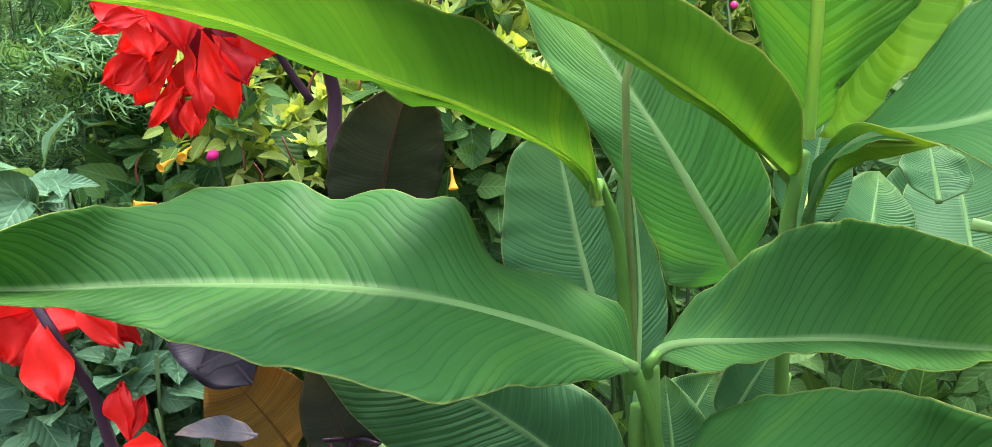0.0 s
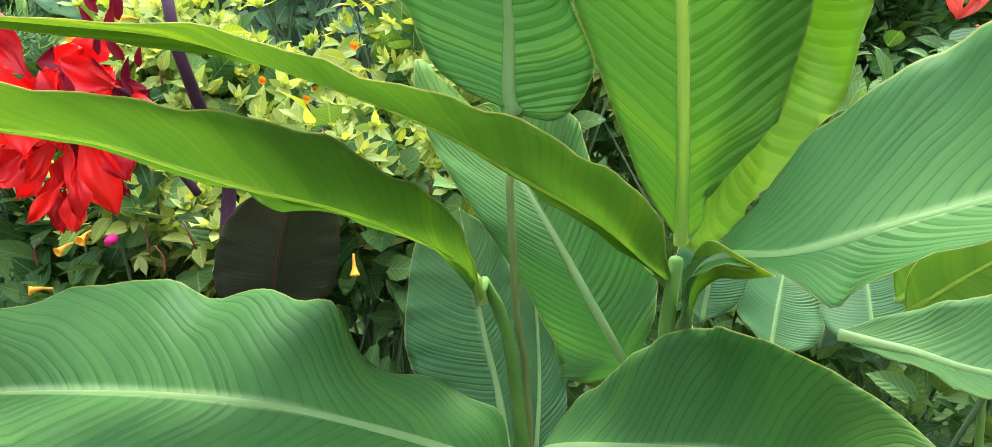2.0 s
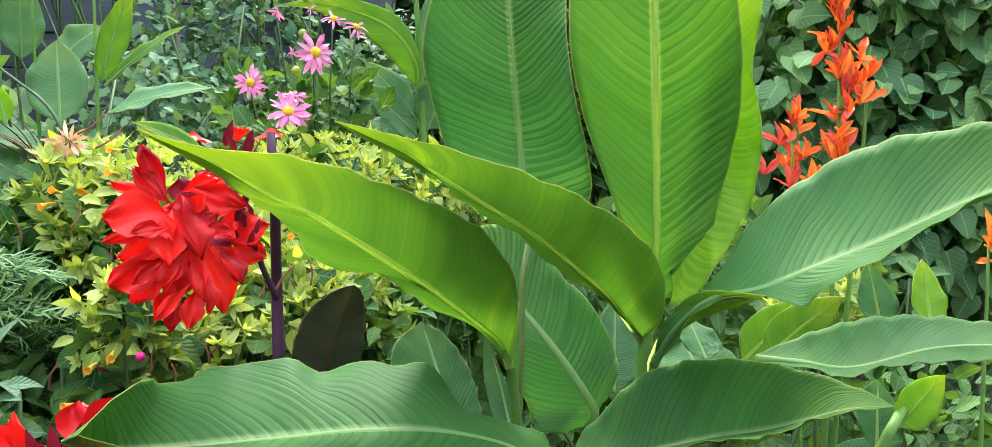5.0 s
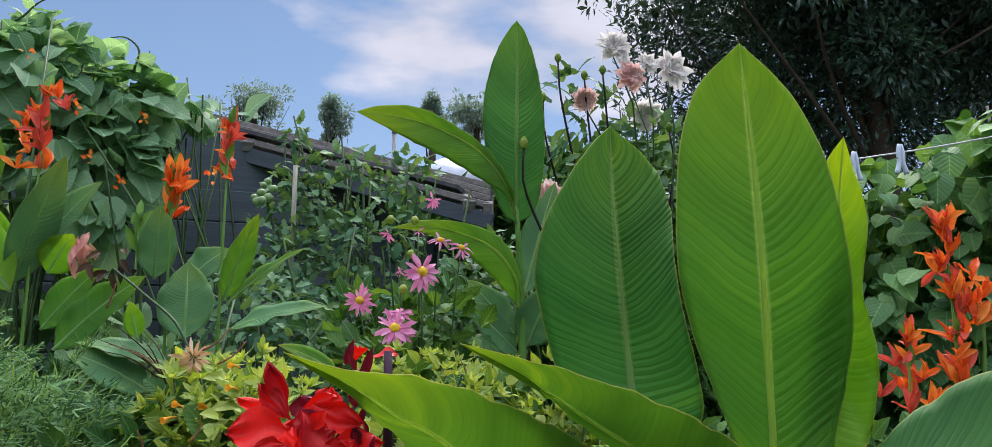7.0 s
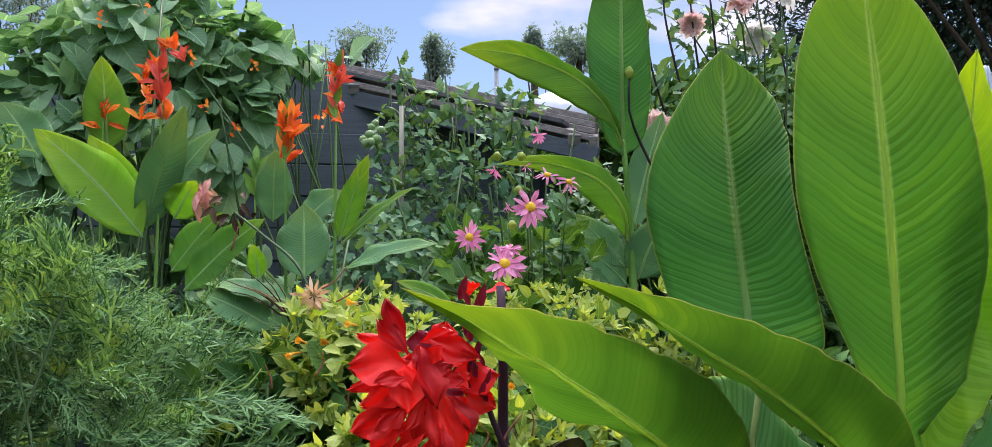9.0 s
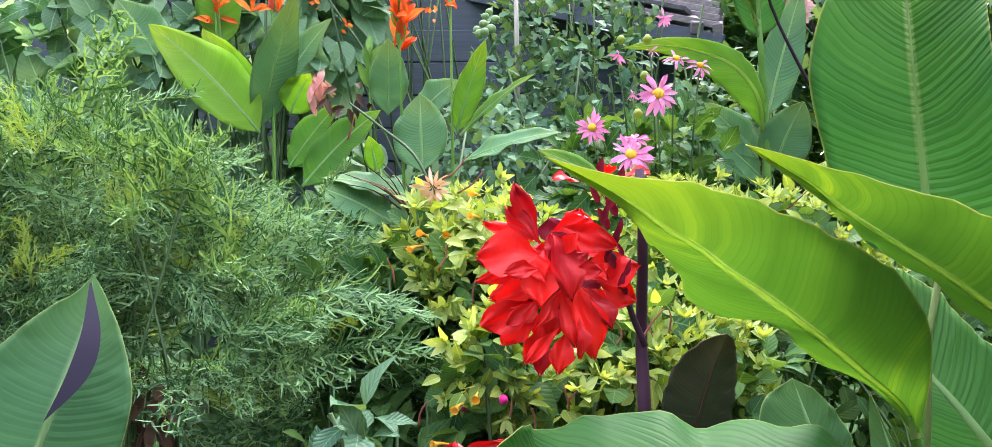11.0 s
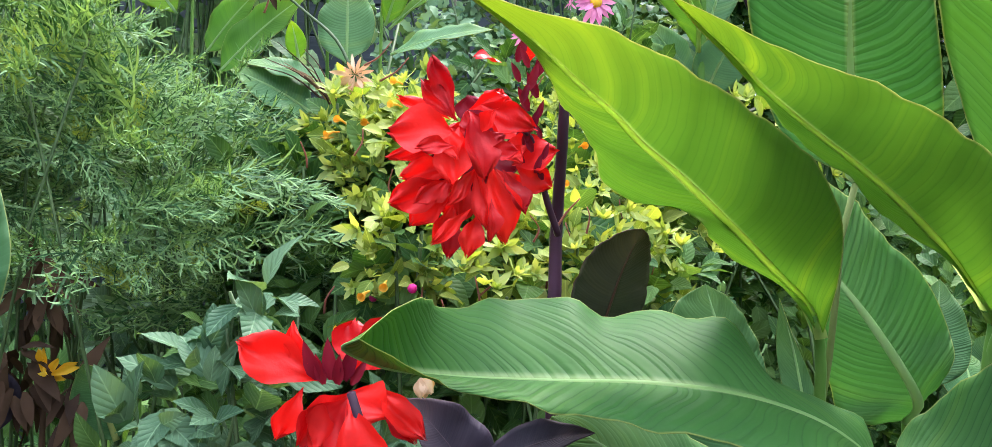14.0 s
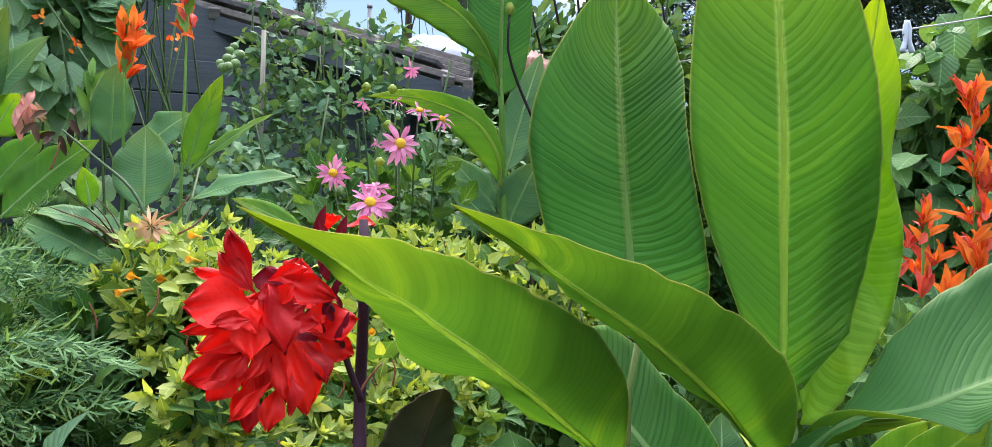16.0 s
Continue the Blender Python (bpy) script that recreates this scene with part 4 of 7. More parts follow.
def posed_petal(parent, base, tip, width, seed, material, curl=0.18):
    """One ruffled petal from base to tip."""
    r = np.random.default_rng(seed)
    b, t = np.array(base), np.array(tip)
    L = np.linalg.norm(t - b) * 1.04
    tv, tf = petal_template(width / L, 12, 0.42, curl, 0.06, 0.75, 6, seed, notch=0.06 if width < 0.035 else 0.035, reach=0.955, ridge=0.035)
    up = np.array([[r.normal() * 0.35, -1.0, 0.25 + r.normal() * 0.3]])
    v, f = scatter(tv, tf, [b], [t - b], [L], up)
    return keep(mesh_object("petal", v, f, material), parent)


core = [np.array(HEAD) + np.array([0, 0.03, z]) for z in (0.055, 0.03, 0.0, -0.03, -0.055)]
keep(mesh_object("petal_core", *tube_data(core, [0.006, 0.016, 0.020, 0.016, 0.006], 12, 12), M_RED_DEEP), red_canna)
HEAD_PETALS = [
    ((-0.050, 0.922, 1.484), (-0.072, 0.923, 1.538), 0.027),
    ((-0.047, 0.926, 1.484), (-0.080, 0.927, 1.518), 0.027),
    ((-0.054, 0.933, 1.486), (-0.101, 0.941, 1.508), 0.021),
    ((-0.047, 0.924, 1.471), (-0.103, 0.917, 1.479), 0.061),
    ((-0.054, 0.933, 1.460), (-0.107, 0.930, 1.448), 0.022),
    ((-0.047, 0.914, 1.479), (-0.052, 0.892, 1.433), 0.047),
    ((-0.037, 0.913, 1.493), (-0.018, 0.885, 1.447), 0.047),
    ((-0.025, 0.926, 1.502), (0.008, 0.895, 1.485), 0.037),
    ((-0.037, 0.934, 1.497), (-0.006, 0.916, 1.508), 0.022),
    ((0.010, 0.934, 1.443), (0.043, 0.918, 1.461), 0.047),
    ((0.013, 0.933, 1.443), (0.042, 0.923, 1.426), 0.035),
    ((-0.014, 0.927, 1.443), (0.006, 0.900, 1.389), 0.045)] + [((-0.001, 0.929, 1.438), (0.021, 0.916, 1.404), 0.035),
    ((-0.026, 0.922, 1.443), (-0.022, 0.899, 1.391), 0.026),
    ((-0.027, 0.910, 1.441), (-0.048, 0.891, 1.410), 0.020),
    ((-0.047, 0.932, 1.438), (-0.092, 0.925, 1.433), 0.040),
    ((-0.045, 0.932, 1.424), (-0.103, 0.926, 1.403), 0.042),
    ((-0.048, 0.938, 1.422), (-0.084, 0.932, 1.386), 0.035),
    ((-0.031, 0.915, 1.399), (-0.060, 0.900, 1.371), 0.018),
    ((-0.046, 0.932, 1.405), (-0.059, 0.926, 1.368), 0.025),
    ((-0.042, 0.936, 1.389), (-0.050, 0.929, 1.354), 0.024),
    ((-0.022, 0.930, 1.394), (-0.031, 0.912, 1.361), 0.030),
    ((0.002, 0.920, 1.463), (0.009, 0.898, 1.453), 0.022),
    ((-0.054, 0.914, 1.473), (-0.054, 0.895, 1.456), 0.030),
]
for k, (b, t, w) in enumerate(HEAD_PETALS):
    t = tuple(np.array(b) + (np.array(t) - np.array(b)) * 1.1)
    posed_petal(red_canna, b, t, w * 0.86, 900 + k, M_RED, 0.05 + 0.12 * (k % 4))
for k in range(10):
    ang = k * 2.399 + 1.0
    rad = math.sqrt((k + 0.5) / 10)
    c = np.array(HEAD) + np.array([math.cos(ang) * rad * 0.034, 0.004 + 0.003 * (k % 3), math.sin(ang) * rad * 0.042])
    posed_petal(red_canna, c, c + np.array([math.cos(ang), -0.25, math.sin(ang) - 0.2]) * 0.026, 0.021, 980 + k, M_RED, 0.3)
for k in range(5):
    # narrow petals that fill the gaps, tips turned out
    ang = k * 2.399 + 0.4
    rad = 0.35 + 0.6 * ((k * 5) % 12) / 12
    c = np.array(HEAD) + np.array([math.cos(ang) * rad * 0.040 - 0.006, -0.012 - 0.004 * (k % 3), math.sin(ang) * rad * 0.052])
    posed_petal(red_canna, c, c + np.array([math.cos(ang) * 0.8 - 0.1, -0.55, math.sin(ang) * 0.8 - 0.25]) * 0.032, 0.019, 1040 + k, M_RED, 0.35)
for k in range(13):
    ang = k * 2.399
    rad = math.sqrt((k + 0.5) / 13)
    c = np.array(HEAD) + np.array([math.cos(ang) * rad * 0.030, 0.022 + 0.005 * (k % 3), math.sin(ang) * rad * 0.045])
    d = np.array([math.cos(ang), -0.1, math.sin(ang) - 0.1])
    posed_petal(red_canna, c, c + d * 0.034, 0.034, 940 + k, M_RED if k % 2 else M_RED_DEEP)
BUD = leaf_template(0.34, 4, 0.7, 0.1)
for k in range(18):
    b = np.array((0.018, 0.927, 1.514)) + np.array([(k % 3 - 1) * 0.009 + k * 0.0008, r1.normal() * 0.008, 0.032 - k * 0.0068])
    v, f = scatter(*BUD, [b], [[(-1) ** k * 0.35 - 0.1, -0.3, 0.9]], [(0.030 - 0.0005 * k) * r1.uniform(0.7, 1.2)], np.array([[0, -1, 0.1]]))
    keep(mesh_object("bud", v, f, M_RED_DEEP), red_canna)
for k, c in enumerate([(-0.001, 0.999, 1.551), (0.027, 0.989, 1.553), (0.044, 0.982, 1.555)]):
    v, f = scatter(*PETALS[k], [np.array(c)], [[(k - 1) * 0.7, -0.4, 0.3]], [0.032], np.array([[0, -0.5, 1]]))
    keep(mesh_object("petal", v, f, M_RED), red_canna)
# its leaves
broad_leaf(red_canna, [(0.115, 0.982, 1.243), (0.123, 0.978, 1.282), (0.138, 0.976, 1.336), (0.157, 0.976, 1.383)], [(0.083, 0.946, 1.271), (0.078, 0.946, 1.309), (0.096, 0.951, 1.355), (0.131, 0.962, 1.379)], [(0.162, 1.022, 1.249), (0.178, 1.028, 1.295), (0.179, 1.018, 1.343), (0.168, 0.986, 1.373)],
           M_LEAF_DARK, M_LEAF_DARK, rib=0.003, seed=15, ruffle=0.001, label="rounded nearly black bronze leaf", stem=[(0.10, 1.01, 1.0)])

low_red = thing("red_canna_plant", (-0.10, 0.80, 0), "low dark canna with scarlet flowers and purple leaves", "plant", "red cannas")
tube("stalk", [(-0.04, 0.82, 0), (-0.03, 0.80, 0.6), (-0.095, 0.801, 1.101), (-0.119, 0.813, 1.205), (-0.133, 0.796, 1.244)], [0.013, 0.012, 0.008, 0.007, 0.004], M_STALK_DARK, low_red)


BACK = 0.09 * np.array((-0.079, 0.035, 1.457))
for k, (b, t, w) in enumerate([
        ((-0.158, 0.775, 1.260), (-0.218, 0.762, 1.292), 0.048), ((-0.171, 0.776, 1.259), (-0.182, 0.770, 1.303), 0.018), ((-0.135, 0.783, 1.264), (-0.090, 0.772, 1.310), 0.046), ((-0.133, 0.793, 1.262), (-0.133, 0.806, 1.305), 0.040),
        ((-0.131, 0.762, 1.254), (-0.148, 0.721, 1.224), 0.060), ((-0.133, 0.762, 1.253), (-0.104, 0.739, 1.245), 0.045), ((-0.170, 0.775, 1.254), (-0.188, 0.764, 1.215), 0.025), ((-0.108, 0.780, 1.255), (-0.078, 0.765, 1.214), 0.026),
        ((-0.133, 0.803, 1.232), (-0.115, 0.762, 1.178), 0.045), ((-0.137, 0.806, 1.237), (-0.171, 0.786, 1.200), 0.045), ((-0.115, 0.822, 1.246), (-0.073, 0.789, 1.212), 0.026)]):
    if k < 8:
        # the upper flower stands further back, behind the long leaf's tip
        b, t = [np.array(q) * 1.09 - BACK for q in (b, t)]
    posed_petal(low_red, b, t, w, 960 + k, M_RED)
for k in range(6):
    c = np.array((-0.145, 0.774, 1.261)) * 1.09 - BACK + np.array([(k - 2.5) * 0.006, 0, -0.004 * (k % 2)])
    v, f = scatter(*BUD, [c], [[(k - 2.5) * 0.16 + r1.normal() * 0.12, -0.2 + r1.normal() * 0.15, 1]], [0.042 * r1.uniform(0.6, 1.15)], np.array([[0, -1, 0.1]]))
    keep(mesh_object("bud", v, f, M_RED_DEEP), low_red)
small_red = thing("red_canna_plant", (0.0, 0.78, 0), "short dark canna with one small scarlet flower", "plant", "red cannas")
tube("stalk", [(0.02, 0.80, 0), (0.02, 0.80, 0.7), (-0.020, 0.765, 1.080), (-0.036, 0.735, 1.150)], [0.010, 0.009, 0.006, 0.004], M_STALK_DARK, small_red)
for k, (b, t, w) in enumerate([((-0.040, 0.730, 1.158), (-0.045, 0.730, 1.200), 0.026), ((-0.038, 0.727, 1.160), (-0.028, 0.735, 1.190), 0.016), ((-0.042, 0.724, 1.158), (-0.010, 0.708, 1.158), 0.030), ((-0.040, 0.722, 1.156), (-0.060, 0.712, 1.150), 0.014),
                               ((-0.036, 0.724, 1.146), (-0.070, 0.700, 1.126), 0.024), ((-0.032, 0.722, 1.144), (-0.040, 0.700, 1.118), 0.022), ((-0.028, 0.728, 1.144), (0.000, 0.715, 1.134), 0.018)]):
    posed_petal(small_red, b, t, w, 1100 + k, M_RED, 0.2)
for k in range(9):
    c = np.array((-0.012 + 0.006 * (k % 4), 0.735, 1.136 - 0.006 * k))
    v, f = scatter(*BUD, [c], [[r1.normal() * 0.5, -0.2, 0.8]], [0.022 * r1.uniform(0.6, 1.2)], np.array([[0, -1, 0.1]]))
    keep(mesh_object("withered_bud", v, f, M_WITHERED_PURPLE), small_red)
PP_LEAVES = [
    ((-0.004, 0.903, 1.112), (-0.087, 0.912, 1.209), 0.085, M_LEAF_PURPLE, (0.3, -0.6, 0.8)),
    ((-0.015, 0.814, 1.175), (0.079, 0.792, 1.215), 0.045, M_LEAF_PURPLE, (-0.2, -0.5, 0.9)),
    ((0.019, 0.931, 1.019), (-0.051, 0.925, 1.128), 0.105, M_LEAF_AMBER, (0.3, -1, 0.1)),
    ((0.044, 0.768, 1.138), (-0.004, 0.728, 1.164), 0.024, M_LEAF_LILAC, (0, -0.5, 0.9)),
    ((0.050, 0.785, 1.000), (0.020, 0.752, 1.150), 0.070, M_LEAF_DARK, (0.1, -1, 0.2)),
    ((0.095, 0.900, 1.018), (0.046, 0.920, 1.118), 0.07, M_LEAF_DARK, (-0.1, -1, 0.4)),
    ((0.101, 0.937, 1.045), (0.039, 0.938, 1.091), 0.035, M_LEAF_PURPLE, (-0.1, -0.8, 0.6))]
for k, (b, t, w, m, face) in enumerate(PP_LEAVES):
    simple_leaf(low_red, b, t, w, m, m, face=face, arch=0.06, seed=80 + k, rib=0.0022, fold=0.3)


# seed pods and withered flowers hanging among the purple leaves
for k in range(3):
    c = np.array((0.119 + 0.05 * (k - 1), 0.867 + 0.02 * k, 1.062 - 0.018 * k))
    v, f = tube_data([c + np.array([0, 0, 0.011]), c + np.array([0, 0, 0.006]), c, c - np.array([0, 0, 0.008])], [0.002, 0.006, 0.008, 0.003], 10, 8)
    if k == 1:
        keep(mesh_object("seed_pod", v, f, M_TOMFRUIT, None, "round green seed pod"), low_red)
    for j in range(6):
        v, f = scatter(*BUD, [c + np.array([-0.024 + 0.006 * j, 0, r1.normal() * 0.006])], [[r1.normal() * 0.4, -0.2, -0.8]], [0.015], np.array([[0, -1, 0.1]]))
        keep(mesh_object("withered_bud", v, f, M_WITHERED_PURPLE), low_red)
    tube("twig", [(0.06, 0.93, 1.00 - 0.02 * k), (0.09, 0.90, 1.05), tuple(c + np.array([0, 0, 0.010]))], [0.004, 0.003, 0.002], M_STALK_DARK, low_red, sides=6)
for k in range(6):
    v, f = scatter(*PETALS[k % 4], [np.array((-0.074, 0.845, 1.246))], fan_axes(r1, 1, (0.3, -0.3, -0.6), 0.4), [0.018], np.array([[0, -1, 0.2]]))
    keep(mesh_object("faded_petal", v, f, M_CREAM), low_red)


# ---- shed and distance ----
def box(name, lo, hi, material, parent=None, label="", bevel=0.004):
    bm = bmesh.new()
    bmesh.ops.create_cube(bm, size=1)
    for v in bm.verts:
        v.co = V([(lo[i] + hi[i]) / 2 + v.co[i] * (hi[i] - lo[i]) for i in range(3)])
    if bevel:
        bmesh.ops.bevel(bm, geom=bm.edges[:], offset=bevel, segments=1, affect="EDGES")
    me = bpy.data.meshes.new(name)
    bm.to_mesh(me)
    bm.free()
    me.materials.append(material)
    ob = new(name, me)
    if label:
        ob["label"] = label
    return keep(ob, parent) if parent else ob


def beam(name, a, b, across, up, material, parent, label=""):
    """A squared timber from a to b."""
    a, b = V(a), V(b)
    x = (b - a).normalized()
    y = V((0, 0, 1)).cross(x).normalized()
    z = x.cross(y)
    bm = bmesh.new()
    bmesh.ops.create_cube(bm, size=1)
    L = (b - a).length
    for v in bm.verts:
        c = v.co.copy()
        v.co = (a + b) / 2 + x * c.x * L + y * c.y * across + z * c.z * up
    bmesh.ops.bevel(bm, geom=bm.edges[:], offset=min(across, up) * 0.08, segments=1, affect="EDGES")
    me = bpy.data.meshes.new(name)
    bm.to_mesh(me)
    bm.free()
    me.materials.append(material)
    ob = new(name, me)
    if label:
        ob["label"] = label
    return keep(ob, parent)


shed = thing("shed", (-0.6, 4.2, 0), "low blue-grey boarded shed with a sagging slatted roof", "shed", kind="")
EAVE_R, EAVE_L = V((0.870, 3.596, 2.312)), V((-0.717, 4.405, 2.851))
LOW_L = V((-2.128, 4.438, 2.567))
low_l = LOW_L.z - 0.10
top_l, top_r = EAVE_L.z - 0.10, EAVE_R.z - 0.10
for k in range(16):
    z0 = 0.02 + k * 0.15
    for_x0, for_x1 = -3.8, EAVE_R.x - 0.08
    ceil_here = top_r + (top_l - top_r) * 0.5
    if z0 > top_l - 0.05:
        break
    # boards end where the roof comes down
    x_end = for_x1 if z0 + 0.146 < top_r else EAVE_R.x + (EAVE_L.x - EAVE_R.x) * min(1, (z0 + 0.146 - top_r) / (top_l - top_r))
    x_start = for_x0 if z0 + 0.146 < low_l else LOW_L.x + (EAVE_L.x - LOW_L.x) * (z0 + 0.146 - low_l) / (top_l - low_l)
    box("board", (x_start, 4.08 + 0.004 * (k % 2), z0), (x_end, 4.11 + 0.004 * (k % 2), z0 + 0.146), M_SHED, shed)
per_x = (top_l - top_r) / (EAVE_L.x - EAVE_R.x)
outline = [(-3.8, 0.0), (for_x1, 0.0), (for_x1, top_r + 0.085), (EAVE_L.x, top_l + 0.085), (LOW_L.x, low_l + 0.085), (-3.8, low_l + 0.085)]
wv = [(x, 4.115, z) for x, z in outline] + [(x, 4.16, z) for x, z in outline]
keep(mesh_object("wall", wv, [(0, 1, 2, 3, 4, 5), (11, 10, 9, 8, 7, 6), (0, 6, 7, 1), (1, 7, 8, 2), (2, 8, 9, 3), (3, 9, 10, 4), (4, 10, 11, 5), (5, 11, 6, 0)], M_SHED, smooth=False), shed)
keep(mesh_object("side_wall", [(for_x1 - 0.04, 4.16, 0), (for_x1, 4.16, 0), (for_x1, 6.2, 0), (for_x1 - 0.04, 6.2, 0), (for_x1 - 0.04, 4.16, top_r), (for_x1, 4.16, top_r), (for_x1, 6.2, top_r), (for_x1 - 0.04, 6.2, top_r)], [(0, 3, 2, 1), (4, 5, 6, 7), (0, 1, 5, 4), (1, 2, 6, 5), (2, 3, 7, 6), (3, 0, 4, 7)], M_SHED, smooth=False), shed)
slope = EAVE_L - EAVE_R
far_l = EAVE_L
for k in range(4):
    off = V((0, 0.02 + 0.11 * k, 0.0 + 0.055 * k))
    beam("roof_slat", V((-3.8, LOW_L.y, LOW_L.z)) + off, LOW_L + off - V((0.01, 0, 0)), 0.07, 0.028, M_OLDWOOD, shed)
    beam("roof_slat", LOW_L + off, far_l + off - V((0.01, 0, 0)), 0.07, 0.028, M_OLDWOOD, shed)
    beam("roof_slat", far_l + off, EAVE_R + off + V((0.03 * k, 0, 0)), 0.07, 0.028, M_OLDWOOD, shed)
for k in range(7):
    c = EAVE_R + slope * (0.06 + 0.15 * k)
    beam("rafter", c + V((0, -0.03, -0.035)), c + V((0.0, 0.5, 0.20)), 0.05, 0.05, M_OLDWOOD, shed)
beam("fascia", far_l + V((0, 0.0, -0.07)), EAVE_R + V((0, 0.0, -0.07)), 0.03, 0.07, M_SHED, shed)
beam("end_board", EAVE_R + V((-0.02, 0, -0.05)), EAVE_R + V((0.12, 0.5, 0.1)), 0.04, 0.12, M_OLDWOOD, shed, "peeling weathered end board")
beam("roof_sheet", far_l + V((0, 0.33, 0.09)), EAVE_R + V((0, 0.33, 0.09)), 0.6, 0.02, M_FELT, shed, "dark roofing felt")

cover = thing("plastic_cover", (1.188, 6.098, 3.047), "pale blue and white domed plastic cover", "cover")
v, f = [], []
cv = np.array((1.212, 6.100, 3.011))
for i in range(9):
    for j in range(24):
        a, b = i / 8 * math.pi / 2, j / 24 * 2 * math.pi
        v.append(cv + np.array([math.cos(b) * 0.32 * math.cos(a), math.sin(b) * 0.3 * math.cos(a), 0.24 * math.sin(a) - 0.08 + 0.01 * math.sin(5 * b)]))
for i in range(8):
    for j in range(24):
        f.append((i * 24 + j, i * 24 + (j + 1) % 24, (i + 1) * 24 + (j + 1) % 24, (i + 1) * 24 + j))
keep(mesh_object("dome", v, f, M_SHEET), cover)
keep(mesh_object("skirt", *tube_data([(cv[0], cv[1], 0.0), (cv[0], cv[1], cv[2] - 0.08)], [0.25, 0.25], 20), M_FELT), cover)
pole = thing("pole", (0.942, 7.139, 3.393), "thin grey metal pole", "pole")
pz = (0.928, 7.092, 3.642)
tube("shaft", [(pz[0], pz[1], 0), (pz[0], pz[1], 1.5), pz], [0.02, 0.02, 0.018], M_POLE, pole, n=6)
tube("cap", [(pz[0], pz[1], pz[2] - 0.01), (pz[0], pz[1], pz[2] + 0.015)], [0.024, 0.022], M_POLE, pole, n=2)


def tree(name, base, height, crown_at, crown_size, count, leaf, material, seed, label, limbs=9, ratio=0.45, clumps=14, girth=1.0):
    r = np.random.default_rng(seed)
    t = thing(name, base, label, "tree")
    base, crown_at, crown_size = map(np.array, (base, crown_at, crown_size))
    tube("trunk", [base, base + (crown_at - base) * 0.5 + r.normal(size=3) * 0.05, crown_at], [height * 0.03, height * 0.022, height * 0.008], M_BARK, t)
    cen = []
    sets = []
    for k in range(limbs):
        d = fan_axes(r, 1, (0, 0, 0.3), 1.0)[0]
        e = crown_at + d * crown_size * 0.8
        s = base + (crown_at - base) * r.uniform(0.45, 0.95)
        sets.append(tube_data([s, (s + e) / 2 + r.normal(size=3) * 0.06 * height * 0.2, e], [height * 0.009 * girth, height * 0.005 * girth, height * 0.0015 * girth], 5, 7))
    v, f = join_data(*sets)
    keep(mesh_object("branch", v, f, M_BARK), t)
    pts, ways = [], []
    for k in range(clumps):
        d = fan_axes(r, 1, (0, 0, 0.15), 1.0)[0]
        c = crown_at + d * crown_size * r.uniform(0.25, 0.95)
        p, w = blob_points(r, c, crown_size * r.uniform(0.22, 0.45), count // clumps, 0.35)
        pts.append(p)
        ways.append(w)
    pts, ways = np.vstack(pts), np.vstack(ways)
    ax = ways + r.normal(size=pts.shape) * 0.6 + np.array([0, 0, -0.15])
    v, f = scatter(*leaf_template(ratio, 2, 0.15, 0.2), pts, ax, leaf * r.uniform(0.6, 1.3, len(pts)), r.normal(size=pts.shape) * 0.5 + np.array([0, -0.3, 1]))
    stuff(keep(mesh_object("crown", v, f, material, smooth=False), t))
    return t


gx = (3.796, 4.785, 3.748)
tree("evergreen_tree", (gx[0] + 0.2, gx[1], 0), 6.0, (gx[0], gx[1], gx[2]), (2.3, 1.2, 1.5), 60000, 0.062, M_EVERGREEN, 5, "large dark glossy evergreen tree behind the washing line", limbs=14, clumps=60, girth=0.4)
re = np.random.default_rng(9)
inner = thing("evergreen_shrub", (gx[0] + 0.6, gx[1] + 0.8, 0), "dense black-green evergreen growth below the tree", "shrub")
sets = [blob_points(re, (gx[0] + x, gx[1] + 0.9, z), (0.75, 0.4, 0.75), 1300, 0.1) for x in np.arange(-0.95, 3.4, 0.6) for z in (1.6, 2.5, 3.4, 4.2)]
pts, ways = np.vstack([q[0] for q in sets]), np.vstack([q[1] for q in sets])
v, f = scatter(*leaf_template(0.5, 1, 0.15, 0.2), pts, re.normal(size=pts.shape), 0.11 * re.uniform(0.6, 1.3, len(pts)), re.normal(size=pts.shape))
stuff(keep(mesh_object("foliage", v, f, M_EVERGREEN, smooth=False), inner))
for k in range(4):
    x = gx[0] - 0.6 + 1.0 * k
    tube("trunk", [(x, gx[1] + 0.9, 0), (x + 0.1, gx[1] + 0.95, 1.8), (x - 0.05, gx[1] + 0.9, 3.6)], [0.07, 0.05, 0.02], M_BARK, inner)
# far trees, with haze carried by their leaf colour
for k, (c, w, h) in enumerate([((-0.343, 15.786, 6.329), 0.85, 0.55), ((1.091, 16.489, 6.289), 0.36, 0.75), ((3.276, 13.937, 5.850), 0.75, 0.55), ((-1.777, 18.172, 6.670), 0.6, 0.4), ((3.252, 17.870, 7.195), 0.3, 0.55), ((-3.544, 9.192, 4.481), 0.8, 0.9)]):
    tree("garden_tree", (c[0], c[1], 0), c[2], c, (w, w * 0.8, h), 3000, 0.075 if c[1] > 12 else 0.05, M_FARTREE, 100 + k, "distant garden tree, its grey-green leaf colour paled for haze", limbs=9, clumps=34, girth=0.35)


